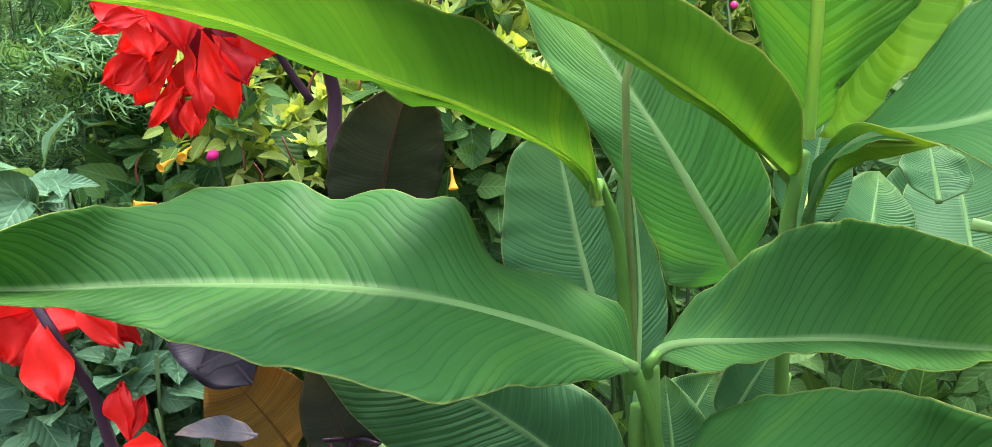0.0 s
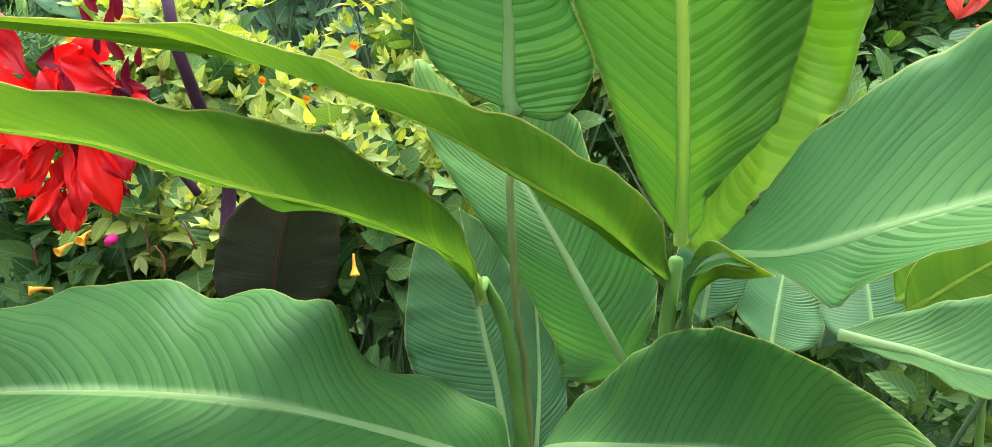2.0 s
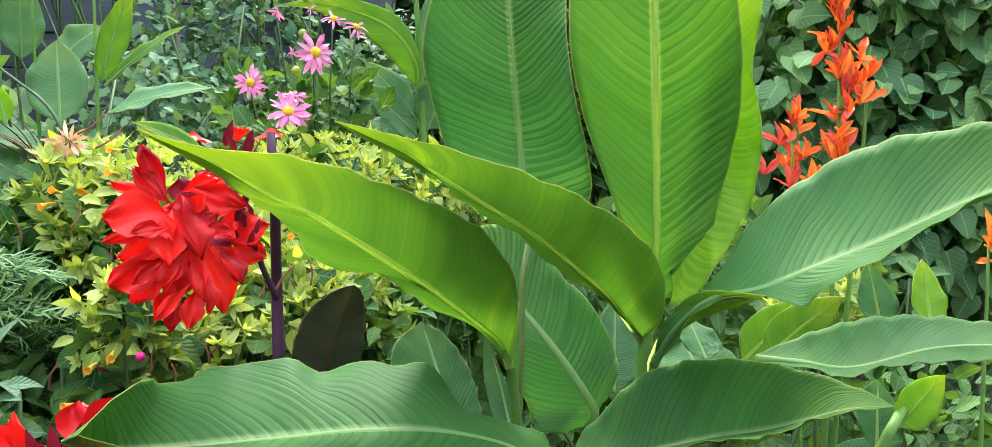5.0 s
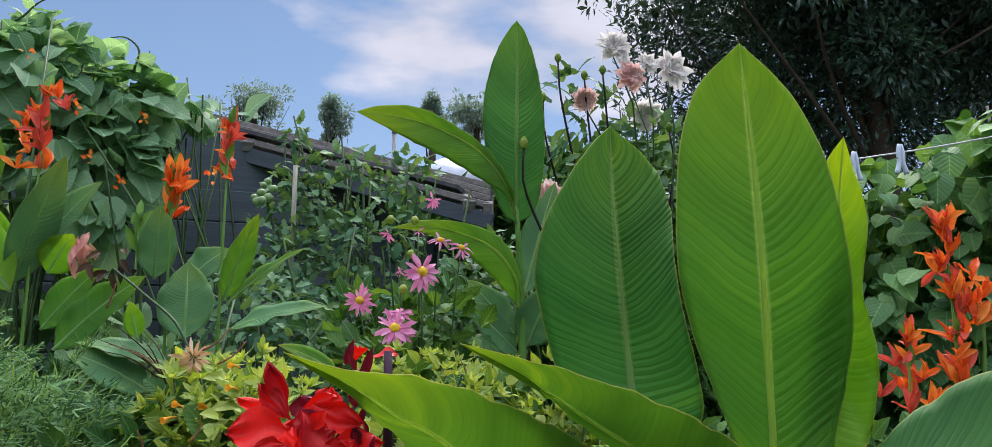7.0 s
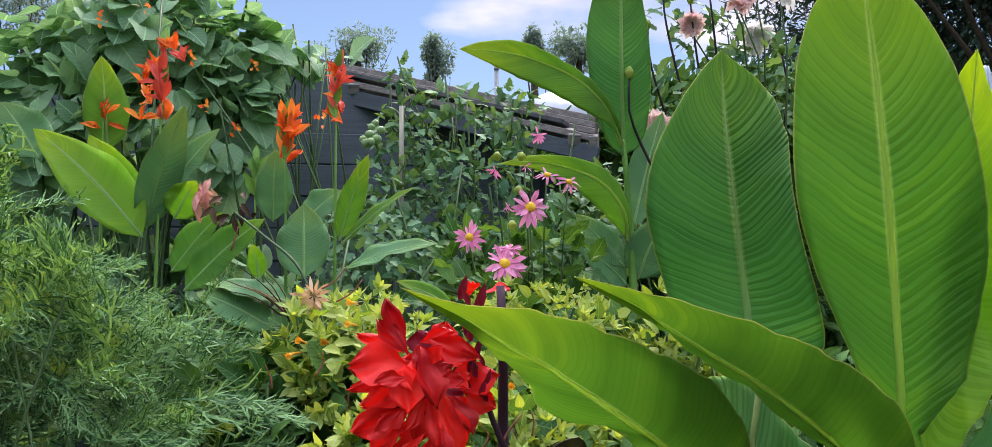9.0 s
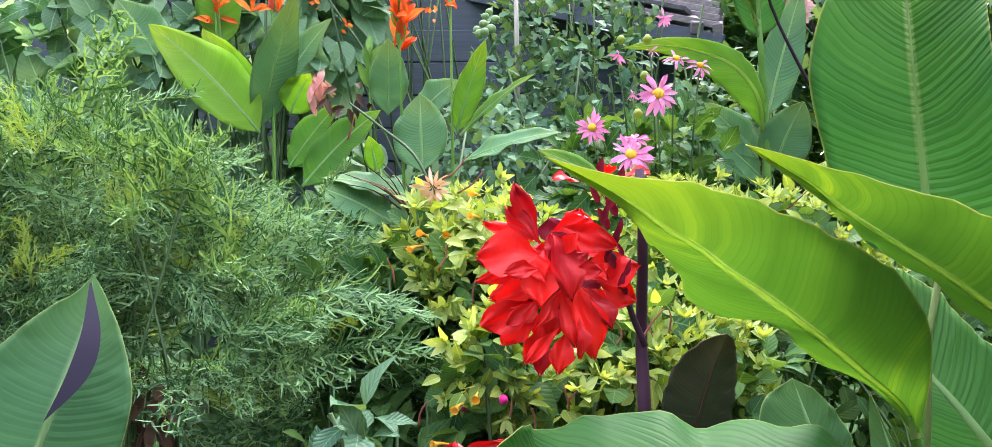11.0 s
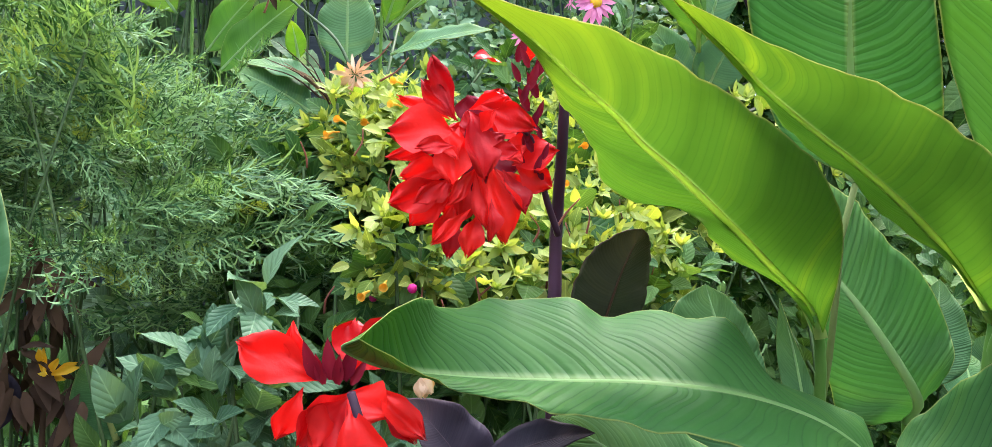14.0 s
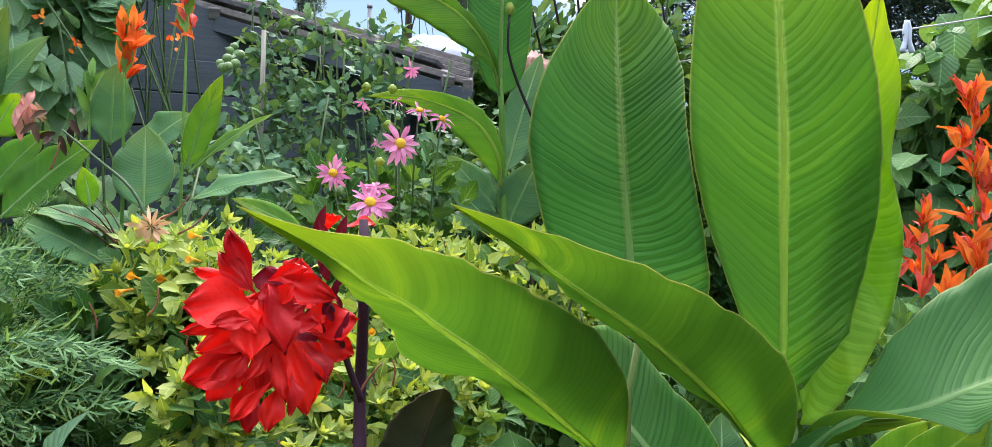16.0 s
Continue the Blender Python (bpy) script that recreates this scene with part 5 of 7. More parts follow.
rb = np.random.default_rng(33)
back_hedge = thing("garden_hedge", (2.0, 4.9, 0), "mixed green hedge behind the dahlias", "hedge")
BH = [((x, 4.9 + 0.2 * math.sin(x * 5), z), (0.42, 0.25, 0.42)) for x in np.arange(0.8, 4.6, 0.45) for z in (0.4, 1.1, 1.75, 2.3)] + [((1.233, 3.907, 2.405), (0.25, 0.2, 0.3)), ((1.475, 3.948, 2.427), (0.3, 0.2, 0.3)), ((1.773, 3.864, 2.475), (0.35, 0.2, 0.3)), ((1.126, 3.973, 2.211), (0.3, 0.2, 0.4))] + [((x, 5.2, 1.4), (0.5, 0.3, 0.9)) for x in np.arange(-4.6, -2.4, 0.5)] + [((x, 5.7, z), (0.4, 0.2, 0.4)) for x in np.arange(1.0, 5.4, 0.4) for z in (0.5, 1.1, 1.7)]
pts, ways = zip(*[blob_points(rb, c, s, 480, 0.3) for c, s in BH])
pts, ways = np.vstack(pts), np.vstack(ways)
v, f = scatter(*leaf_template(0.5, 2, 0.15, 0.2), pts, ways + rb.normal(size=pts.shape) * 0.5 + np.array([0, -0.3, 0]), 0.12 * rb.uniform(0.6, 1.3, len(pts)), rb.normal(size=pts.shape) * 0.5 + np.array([0, -0.4, 1]))
stuff(keep(mesh_object("foliage", v, f, M_MID_BUSH, smooth=False), back_hedge))
v, f = join_data(*[tube_data([(c[0], c[1], 0.0), (c[0] + 0.03, c[1], c[2] * 0.5), c], [0.014, 0.011, 0.006], 5, 5) for c, s in BH[::3]])
stuff(keep(mesh_object("stem", v, f, M_BARK), back_hedge))


# ---- leafy plants of many small leaves ----
OVATE = leaf_template(0.60, 5, 0.30, 0.32)
OVATE_S = leaf_template(0.55, 3, 0.2, 0.15)
HEART = leaf_template(1.0, 6, 0.14, 0.28, heart=True)
LANCE = leaf_template(0.32, 4, 0.15, 0.25)
LOBED = leaf_template(0.50, 9, 0.18, 0.3, lobes=0.25)


def leafy(parent, name, r, centres, count, size, template, material, lean=(0, -0.35, 0.35), jitter=0.6, shell=0.4, label=""):
    """Leaves in loose clumps; centres: (place, radii)."""
    pts, ways = [], []
    vol = np.array([c[1][0] * c[1][1] * c[1][2] for c in centres]) ** 0.66
    for (c, s), share in zip(centres, vol / vol.sum()):
        p, w = blob_points(r, c, s, max(6, int(count * share)), shell)
        pts.append(p)
        ways.append(w)
    pts, ways = np.vstack(pts), np.vstack(ways)
    ax = ways * 0.7 + r.normal(size=pts.shape) * jitter + np.array(lean)
    up = ways * 0.4 + r.normal(size=pts.shape) * 0.45 + np.array([0, -0.45, 0.9])
    v, f = scatter(*template, pts, ax, size * r.uniform(0.55, 1.25, len(pts)), up)
    tv = np.asarray(template[0])
    uv = np.tile(np.stack([tv[:, 0] / (2 * np.abs(tv[:, 0]).max()) + 0.5, tv[:, 1]], 1), (len(pts), 1))
    return stuff(keep(mesh_object(name, v, f, material, None, label, uv), parent))


def stems(parent, name, r, roots, tips, radius, material, bow=0.08):
    sets = []
    for a, b in zip(roots, tips):
        a, b = np.array(a, float), np.array(b, float)
        m = (a + b) / 2 + r.normal(size=3) * bow * np.linalg.norm(b - a)
        sets.append(tube_data([a, m, b], [radius * 1.3, radius, radius * 0.6], 5, 7))
    v, f = join_data(*sets)
    return stuff(keep(mesh_object(name, v, f, material), parent))


# four-o'clock bush, lime green with yellow trumpets
r4 = np.random.default_rng(44)
LIME = [((-0.095, 1.344, 1.438), (0.13, 0.12, 0.11)), ((-0.097, 1.186, 1.325), (0.08, 0.08, 0.10)), ((-0.117, 1.435, 1.491), (0.13, 0.14, 0.10)), ((-0.131, 1.393, 1.431), (0.08, 0.10, 0.09)),
        ((0.013, 1.380, 1.357), (0.16, 0.14, 0.13)), ((0.140, 1.314, 1.303), (0.15, 0.13, 0.13)), ((0.057, 1.506, 1.367), (0.22, 0.16, 0.12)), ((-0.052, 1.367, 1.283), (0.14, 0.12, 0.11)),
        ((0.296, 1.507, 1.382), (0.18, 0.16, 0.11)), ((0.337, 1.739, 1.507), (0.20, 0.16, 0.10))] + [((0.226, 1.714, 1.507), (0.14, 0.15, 0.11)), ((0.477, 1.623, 1.497), (0.26, 0.16, 0.10)), ((0.226, 1.564, 1.355), (0.16, 0.12, 0.11)),
        ((0.246, 1.495, 1.455), (0.18, 0.16, 0.12)), ((-0.167, 1.487, 1.484), (0.10, 0.12, 0.10)), ((0.562, 1.693, 1.371), (0.12, 0.12, 0.10)), ((0.910, 1.039, 1.309), (0.09, 0.10, 0.06)), ((0.005, 1.203, 1.260), (0.12, 0.09, 0.09)), ((0.116, 1.238, 1.337), (0.12, 0.10, 0.09)), ((0.231, 1.306, 1.298), (0.12, 0.10, 0.10))]
# rosettes of pointed bracts at the shoot tips
ROS_V, ROS_F = join_data(*[scatter(*leaf_template(0.38, 3, 0.25, -0.15), [(0, 0, 0.01 * (k % 2))], [[math.cos(k * 2.4) * 0.9, math.sin(k * 2.4) * 0.9, 0.25 + 0.13 * k]], [1.0 - 0.06 * k], np.array([[0, 0, 1.0]])) for k in range(9)])
ROSETTE = (ROS_V[:, [0, 2, 1]] * np.array([1, 1, -1]), ROS_F)


def by_x(clumps, cuts):
    """The clumps of each plant, parted along x."""
    for lo, hi in zip((-9, *cuts), (*cuts, 9)):
        part_of = [q for q in clumps if lo <= q[0][0] < hi]
        if part_of:
            yield part_of, np.mean([q[0] for q in part_of], axis=0)


lime_bushes = []
for clumps, mid_at in by_x(LIME, (-0.02, 0.22, 0.5)):
    share = len(clumps) / len(LIME)
    plant = thing("four_oclock_bush", (mid_at[0], mid_at[1], 0), "lime green bush with pointed leaves and small yellow trumpet flowers", "bush", "lime bushes")
    leafy(plant, "foliage", r4, clumps, int(1500 * share), 0.036, OVATE, M_LIME_BUSH, shell=0.4)
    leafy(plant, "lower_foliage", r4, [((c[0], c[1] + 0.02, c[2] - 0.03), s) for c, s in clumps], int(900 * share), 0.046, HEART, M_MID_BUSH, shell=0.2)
    leafy(plant, "bract", r4, [(c, tuple(q * 1.06 for q in s)) for c, s in clumps], int(1150 * share), 0.029, ROSETTE, M_LIME_BRACT, lean=(0, -0.3, 0.5), shell=0.8)
    twigs = [np.array(c) + r4.normal(size=3) * np.array(s) * 0.5 + np.array([0, -s[1] * 0.7, 0]) for c, s in clumps for _ in range(2)]
    stems(plant, "twig", r4, twigs, [q + np.array([r4.normal() * 0.02, -0.01, 0.035]) for q in twigs], 0.0013, M_STALK_RED)
    stems(plant, "stem", r4, [(mid_at[0] + r4.normal() * 0.06, mid_at[1] + r4.normal() * 0.06, 0.0) for _ in clumps for _ in range(3)], [np.array(c) + r4.normal(size=3) * np.array(s) * 0.4 for c, s in clumps for _ in range(3)], 0.004, M_STEM)
    lime_bushes.append((plant, mid_at[0]))


def nearest_bush(c):
    return min(lime_bushes, key=lambda q: abs(q[1] - c[0]))[0]


def trumpet(parent, tip, way, size, material, seed):
    """A small tubular flower with a flared mouth."""
    r = np.random.default_rng(seed)
    way = np.array(way, float) / np.linalg.norm(way)
    tip = np.array(tip, float)
    b = tip - way * size
    pts = [b, b + way * size * 0.5 + np.array([0, 0, 0.06 * size]), tip - way * size * 0.12, tip]
    v, f = tube_data(pts, [size * 0.05, size * 0.06, size * 0.10, size * 0.24], 9, 9)
    keep(mesh_object("flower", v, f[:-1], material), parent)


for k, (c, w) in enumerate([((-0.212, 1.439, 1.499), (-0.4, -0.6, 0.3)), ((-0.232, 1.419, 1.467), (-0.6, -0.6, -0.2)), ((-0.149, 1.157, 1.272), (-0.4, -0.8, -0.2)), ((-0.123, 1.156, 1.283), (-0.3, -0.8, 0.1)),
                            ((-0.200, 1.304, 1.496), (-0.4, -0.7, 0.2)), ((-0.213, 1.288, 1.473), (-0.7, -0.6, -0.2)), ((-0.162, 1.299, 1.493), (-0.3, -0.8, 0.1)), ((-0.125, 1.307, 1.553), (-0.5, -0.7, 0.1)), ((-0.127, 1.291, 1.520), (-0.6, -0.6, 0.1)), ((0.181, 1.085, 1.250), (0.1, -0.5, -0.9))] + [((0.071, 1.467, 1.406), (0.1, -0.9, 0.2)), ((0.119, 1.576, 1.408), (0.2, -0.9, 0.2)),
                            ((0.080, 1.362, 1.405), (0.2, -0.9, 0.1)), ((0.021, 1.368, 1.431), (0.1, -0.9, 0.2)), ((0.180, 1.348, 1.347), (0.2, -0.9, -0.2)), ((0.155, 1.325, 1.477), (0.2, -0.9, 0.1)), ((0.131, 1.331, 1.421), (0.1, -0.9, 0.2)), ((-0.119, 1.094, 1.292), (-0.1, -0.9, -0.2)), ((-0.145, 1.093, 1.280), (-0.4, -0.8, -0.2)), ((-0.171, 1.071, 1.244), (-0.7, -0.5, 0.1)), ((0.528, 1.589, 1.379), (0, -0.9, 0.2))]):
    trumpet(nearest_bush(c), c, w, 0.024, M_TRUMPET, 200 + k)
for k, c in enumerate([(-0.085, 1.096, 1.292)] + [(-0.135, 1.198, 1.264), (0.561, 1.492, 1.400), (-0.017, 1.324, 1.307), (0.187, 1.567, 1.371)]):
    v, f = tube_data([np.array(c) + np.array([0, 0.012, 0]), np.array(c), np.array(c) + np.array([0, -0.010, 0])], [0.003, 0.0065, 0.004], 8, 6)
    keep(mesh_object("bud", v, f, M_MAGENTA), nearest_bush(c))

# darker bushes below and behind
r5 = np.random.default_rng(45)
MID = [((-0.117, 1.500, 1.371), (0.22, 0.15, 0.16)), ((-0.239, 1.460, 1.342), (0.22, 0.14, 0.18)), ((-0.188, 1.360, 1.230), (0.24, 0.14, 0.18)), ((-0.262, 1.684, 1.301), (0.22, 0.16, 0.22)),
       ((-0.235, 1.445, 1.253), (0.18, 0.14, 0.16)), ((0.151, 1.360, 1.240), (0.26, 0.14, 0.16)), ((0.200, 1.258, 1.231), (0.14, 0.10, 0.14)), ((0.005, 1.376, 1.140), (0.30, 0.12, 0.20)),
       ((-0.142, 1.369, 1.145), (0.24, 0.12, 0.20)), ((0.744, 1.599, 1.052), (0.30, 0.14, 0.2)), ((0.958, 1.142, 0.987), (0.4, 0.18, 0.22))] + [((1.116, 1.047, 1.038), (0.25, 0.16, 0.25)), ((0.329, 1.740, 1.231), (0.4, 0.14, 0.25)), ((1.228, 1.610, 1.273), (0.4, 0.2, 0.2)), ((1.107, 1.392, 1.315), (0.4, 0.2, 0.2)), ((0.872, 1.795, 1.307), (0.2, 0.15, 0.2)), ((0.948, 1.749, 1.154), (0.2, 0.15, 0.2)), ((0.668, 1.765, 1.251), (0.2, 0.15, 0.2)), ((-0.326, 1.184, 0.933), (0.3, 0.1, 0.2)), ((-0.097, 1.215, 0.989), (0.25, 0.1, 0.2)), ((-0.205, 1.230, 1.078), (0.3, 0.1, 0.2)), ((0.191, 1.171, 0.929), (0.25, 0.1, 0.2)), ((0.867, 1.388, 1.196), (0.2, 0.15, 0.2))]
for clumps, mid_at in by_x(MID, (-0.25, 0.1, 0.45, 0.85)):
    share = len(clumps) / len(MID)
    plant = thing("garden_bush", (mid_at[0], mid_at[1], 0), "dark green low bush with heart-shaped leaves", "bush", "dark bushes")
    leafy(plant, "foliage", r5, clumps, int(6200 * share), 0.050, OVATE, M_MID_BUSH, shell=0.3)
    stems(plant, "stem", r5, [(c[0] + r5.normal() * 0.1, c[1] + 0.05, 0.0) for c, s in clumps for _ in range(4)], [np.array(c) + r5.normal(size=3) * np.array(s) * 0.5 for c, s in clumps for _ in range(4)], 0.004, M_STEM)
under = thing("undergrowth", (0.2, 2.0, 0), "deep shaded undergrowth of small dark leaves", "undergrowth", kind="stuff")
leafy(under, "foliage", r5, [((x + r5.normal() * 0.14, y + r5.normal() * 0.14, 0.5 + r5.uniform(-0.1, 0.25)), (0.36, 0.34, 0.45)) for x in np.arange(-1.6, 2.9, 0.45) for y in (1.5, 2.0, 2.5, 3.1, 3.6)], 9500, 0.075, OVATE, M_MID_BUSH, shell=0.3)

# soft dull-leaved plant low in front
r6 = np.random.default_rng(46)
SOFT = [((-0.250, 0.992, 1.041), (0.10, 0.07, 0.09)), ((-0.177, 1.049, 1.073), (0.09, 0.06, 0.08)), ((-0.376, 1.108, 1.030), (0.10, 0.06, 0.08)), ((-0.294, 0.993, 1.175), (0.10, 0.06, 0.07)), ((-0.257, 1.025, 1.266), (0.05, 0.04, 0.05)), ((-0.508, 1.413, 1.180), (0.06, 0.05, 0.06)), ((-0.205, 1.001, 0.996), (0.12, 0.06, 0.08)), ((-0.132, 1.051, 1.097), (0.07, 0.05, 0.07)), ((-0.163, 0.993, 1.037), (0.07, 0.05, 0.07))]
soft_plant = thing("dahlia_plant", (-0.2, 1.0, 0), "low plant with soft dull green oval leaves", "plant")
leafy(soft_plant, "foliage", r6, SOFT, 420, 0.056, OVATE, M_POTATO, shell=0.5, jitter=0.5)
stems(soft_plant, "stem", r6, [(-0.2 + r6.normal() * 0.06, 1.02, 0.0) for c, s in SOFT for _ in range(4)], [np.array(c) + r6.normal(size=3) * np.array(s) * 0.5 for c, s in SOFT for _ in range(4)], 0.004, M_STEM)

# feathery cosmos foliage
def feather_template(seed, pairs=11):
    """A spray, 1 long: opposite side threads that curl towards the tip, each forked again."""
    r = np.random.default_rng(seed)
    v, f = [], []

    def thread(a, d, length, w, curl, steps=4):
        """A narrow ribbon from a along d that bends by curl; returns its points."""
        a, d = np.array(a, float), np.array(d, float) / np.linalg.norm(d)
        k = len(v)
        roll = r.normal(size=3) * 0.35 + np.array([0.15, 0.1, 1.0])
        pts = [a]
        for i in range(steps):
            d = d + np.array(curl) / steps
            d /= np.linalg.norm(d)
            pts.append(pts[-1] + d * length / steps)
        for i, p in enumerate(pts):
            t = pts[min(i + 1, steps)] - pts[max(i - 1, 0)]
            s = np.cross(t, roll)
            s = s / (np.linalg.norm(s) + 1e-9) * w * (1.0 - 0.65 * (i / steps) ** 2)
            v.extend([p - s, p + s])
        for i in range(steps):
            q = k + 2 * i
            f.append((q, q + 1, q + 3, q + 2))
        return pts

    spine = thread((0, 0, 0), (0, 1, 0.25), 1.0, 0.011, (r.normal() * 0.2, 0, -0.75), 8)
    for i in range(pairs):
        y = 0.16 + 0.80 * i / pairs
        q = y * 8
        a = spine[int(q)] + (spine[min(8, int(q) + 1)] - spine[int(q)]) * (q - int(q))
        for side in (-1, 1):
            L = 0.40 * (1.0 - 0.6 * y) * r.uniform(0.75, 1.2)
            pts = thread(a, (side * 0.9, 0.45 + r.normal() * 0.2, 0.3 + r.normal() * 0.3), L, 0.0064, (-side * 0.9 + r.normal() * 0.6, 1.3, -0.8 + r.normal() * 0.8))
            for g in (1, 2, 3):
                for fork in (-1, 1):
                    if r.random() < 0.9:
                        d = pts[min(g + 1, 4)] - pts[g - 1]
                        o = np.cross(d, [0, 0, 1.0])
                        o /= np.linalg.norm(o) + 1e-9
                        thread(pts[g], d / (np.linalg.norm(d) + 1e-9) + fork * o * 0.85 + np.array([0, 0, r.normal() * 0.3]), L * 0.42 * r.uniform(0.6, 1.25), 0.0068, (r.normal() * 1.6, 1.6 + r.normal() * 0.8, 0.9 + r.normal() * 1.3), 4)
    return v, f


r7 = np.random.default_rng(47)


def feathery(name, places, count, size, seed, label):
    t = thing(name, (places[0][0][0], places[0][0][1], 0), label, "plant", "feathery plants")
    roots, tips = [], []
    for c, s in places:
        c, s = np.array(c), np.array(s)
        for _ in range(7):
            tips.append(c + r7.normal(size=3) * s * 0.45 + np.array([0, 0, s[2] * 0.55]))
            roots.append(np.array([c[0] + r7.normal() * 0.04, c[1] + r7.normal() * 0.04, 0]))
    stems(t, "stem", r7, roots, tips, 0.003, M_STEM, 0.05)
    for k in range(4):
        pts, ax = [], []
        for c, s in places:
            p, w = blob_points(r7, c, np.array(s) * 0.95, count // (4 * len(places)), 0.3)
            pts.append(p)
            ax.append(w)
        pts, ax = np.vstack(pts), np.vstack(ax)
        ax = ax * np.array([1.2, 0.8, 0.3]) + r7.normal(size=pts.shape) * np.array([0.5, 0.3, 0.2]) + np.array([0, -0.25, 0.12])
        v, f = scatter(*feather_template(seed + k), pts, ax, size * r7.uniform(0.6, 1.2, len(pts)), r7.normal(size=pts.shape) * 0.35 + np.array([0, -0.7, 0.8]))
        stuff(keep(mesh_object("foliage", v, f, M_FEATHER, smooth=False), t))
    # tight yellow-green growing tips
    pts = np.array([np.array(c) + r7.normal(size=3) * np.array(s) * 0.55 + np.array([0, -s[1] * 0.8, s[2] * 0.2]) for c, s in places for _ in range(2)])
    pts = np.repeat(pts, 6, axis=0) + r7.normal(size=(6 * len(pts), 3)) * 0.006
    v, f = scatter(*feather_template(seed + 9, 6), pts, r7.normal(size=pts.shape) * 0.45 + np.array([0, -0.2, 0.9]), size * r7.uniform(0.28, 0.48, len(pts)), r7.normal(size=pts.shape))
    stuff(keep(mesh_object("growing_tip", v, f, M_FEATHER_TIP, smooth=False), t))


feathery("feathery_plant", [((-0.645, 1.345, 1.521), (0.19, 0.15, 0.14)), ((-0.519, 1.298, 1.367), (0.18, 0.14, 0.17)), ((-0.755, 1.391, 1.598), (0.16, 0.14, 0.11)), ((-0.477, 1.451, 1.427), (0.12, 0.12, 0.10)), ((-0.831, 1.386, 1.497), (0.14, 0.12, 0.14))],
         230, 0.21, 300, "tall feathery green cosmos foliage")
feathery("feathery_plant", [((-0.883, 1.334, 1.532), (0.10, 0.10, 0.15)), ((-0.803, 1.235, 1.371), (0.12, 0.10, 0.16)), ((-0.999, 1.278, 1.462), (0.14, 0.12, 0.2))], 120, 0.19, 310, "feathery green cosmos foliage beside a brown stalk")
feathery("feathery_plant", [((-0.624, 1.810, 1.283), (0.18, 0.14, 0.18)), ((-0.290, 1.588, 1.314), (0.10, 0.10, 0.12)), ((-0.330, 1.357, 1.270), (0.06, 0.06, 0.08))], 84, 0.17, 320, "fine feathery foliage low in the bed")

# ---- bean vines, tomato, hedge ----
r8 = np.random.default_rng(48)
vine = thing("bean_vine", (-0.846, 3.477, 2.404), "runner bean vine with heart-shaped leaves climbing over the shed", "vine")
VINE = [((-1.75, 3.35, 2.15), (0.3, 0.2, 0.35)), ((-2.15, 3.40, 2.25), (0.3, 0.2, 0.4)), ((-1.9, 3.35, 1.75), (0.35, 0.2, 0.3)), ((-2.4, 3.4, 1.8), (0.3, 0.2, 0.4)), ((-0.861, 3.424, 2.687), (0.32, 0.25, 0.24)), ((-1.049, 3.466, 2.709), (0.3, 0.25, 0.3)), ((-0.666, 3.409, 2.524), (0.28, 0.2, 0.25)), ((-0.914, 3.499, 2.380), (0.4, 0.2, 0.3)), ((-0.565, 3.412, 2.383), (0.18, 0.15, 0.22)), ((-0.963, 3.588, 2.004), (0.45, 0.2, 0.35)), ((-0.481, 3.550, 2.634), (0.14, 0.12, 0.08)), ((-1.361, 3.251, 2.233), (0.4, 0.2, 0.5))] + [(c, (0.22, 0.14, 0.2)) for c in [(-1.272, 3.226, 2.345), (-1.299, 3.151, 2.146), (-1.104, 3.277, 2.578), (-0.920, 3.245, 2.634), (-0.778, 3.335, 2.560), (-0.669, 3.345, 2.345), (-1.115, 3.215, 2.254), (-0.590, 3.413, 2.540), (-0.708, 3.268, 2.182), (-0.871, 3.266, 2.391)]] + [(c, (0.12, 0.08, 0.05)) for c in [(-0.503, 3.588, 2.676), (-0.399, 3.579, 2.629), (-0.248, 3.658, 2.639), (-0.552, 3.416, 2.467)]] + [((x, 3.45, z), (0.35, 0.2, 0.4)) for x in (-1.6, -1.1, -0.6) for z in (0.4, 1.0, 1.5)]
leafy(vine, "foliage", r8, VINE, 2900, 0.112, HEART, M_VINE, lean=(0, -0.3, -0.5), jitter=0.7, shell=0.6)
stems(vine, "stem", r8, [(c[0] + r8.normal() * 0.1, c[1] + 0.1, 0.0) for c, s in VINE for _ in range(3)], [np.array(c) + r8.normal(size=3) * np.array(s) * 0.6 for c, s in VINE for _ in range(3)], 0.006, M_STEM)
for k, c in enumerate([(-0.715, 3.035, 2.439), (-0.522, 3.207, 2.481), (-0.668, 3.048, 2.276), (-1.021, 3.061, 2.587), (-0.861, 3.036, 2.610), (-0.555, 3.039, 2.210), (-0.270, 3.097, 2.249)]):
    for j in range(5):
        v, f = scatter(*OVATE_S, [np.array(c) + r8.normal(size=3) * 0.014], fan_axes(r8, 1, (0, -0.6, 0.3), 0.7), [0.022], np.array([[0, -1, 0.2]]))
        keep(mesh_object("flower", v, f, M_ORANGE), vine)
# climbing tendrils against the sky
for pts in ([(-1.103, 3.451, 2.849), (-1.012, 3.421, 2.885), (-0.945, 3.392, 2.945), (-0.854, 3.362, 2.981)], [(-0.594, 3.357, 2.689), (-0.575, 3.336, 2.771), (-0.624, 3.338, 2.818), (-0.682, 3.353, 2.818)], [(-0.570, 3.459, 2.675), (-0.555, 3.440, 2.748), (-0.549, 3.427, 2.809)]):
    tube("tendril", pts, [0.006, 0.004, 0.002], M_STEM, vine, sides=5)

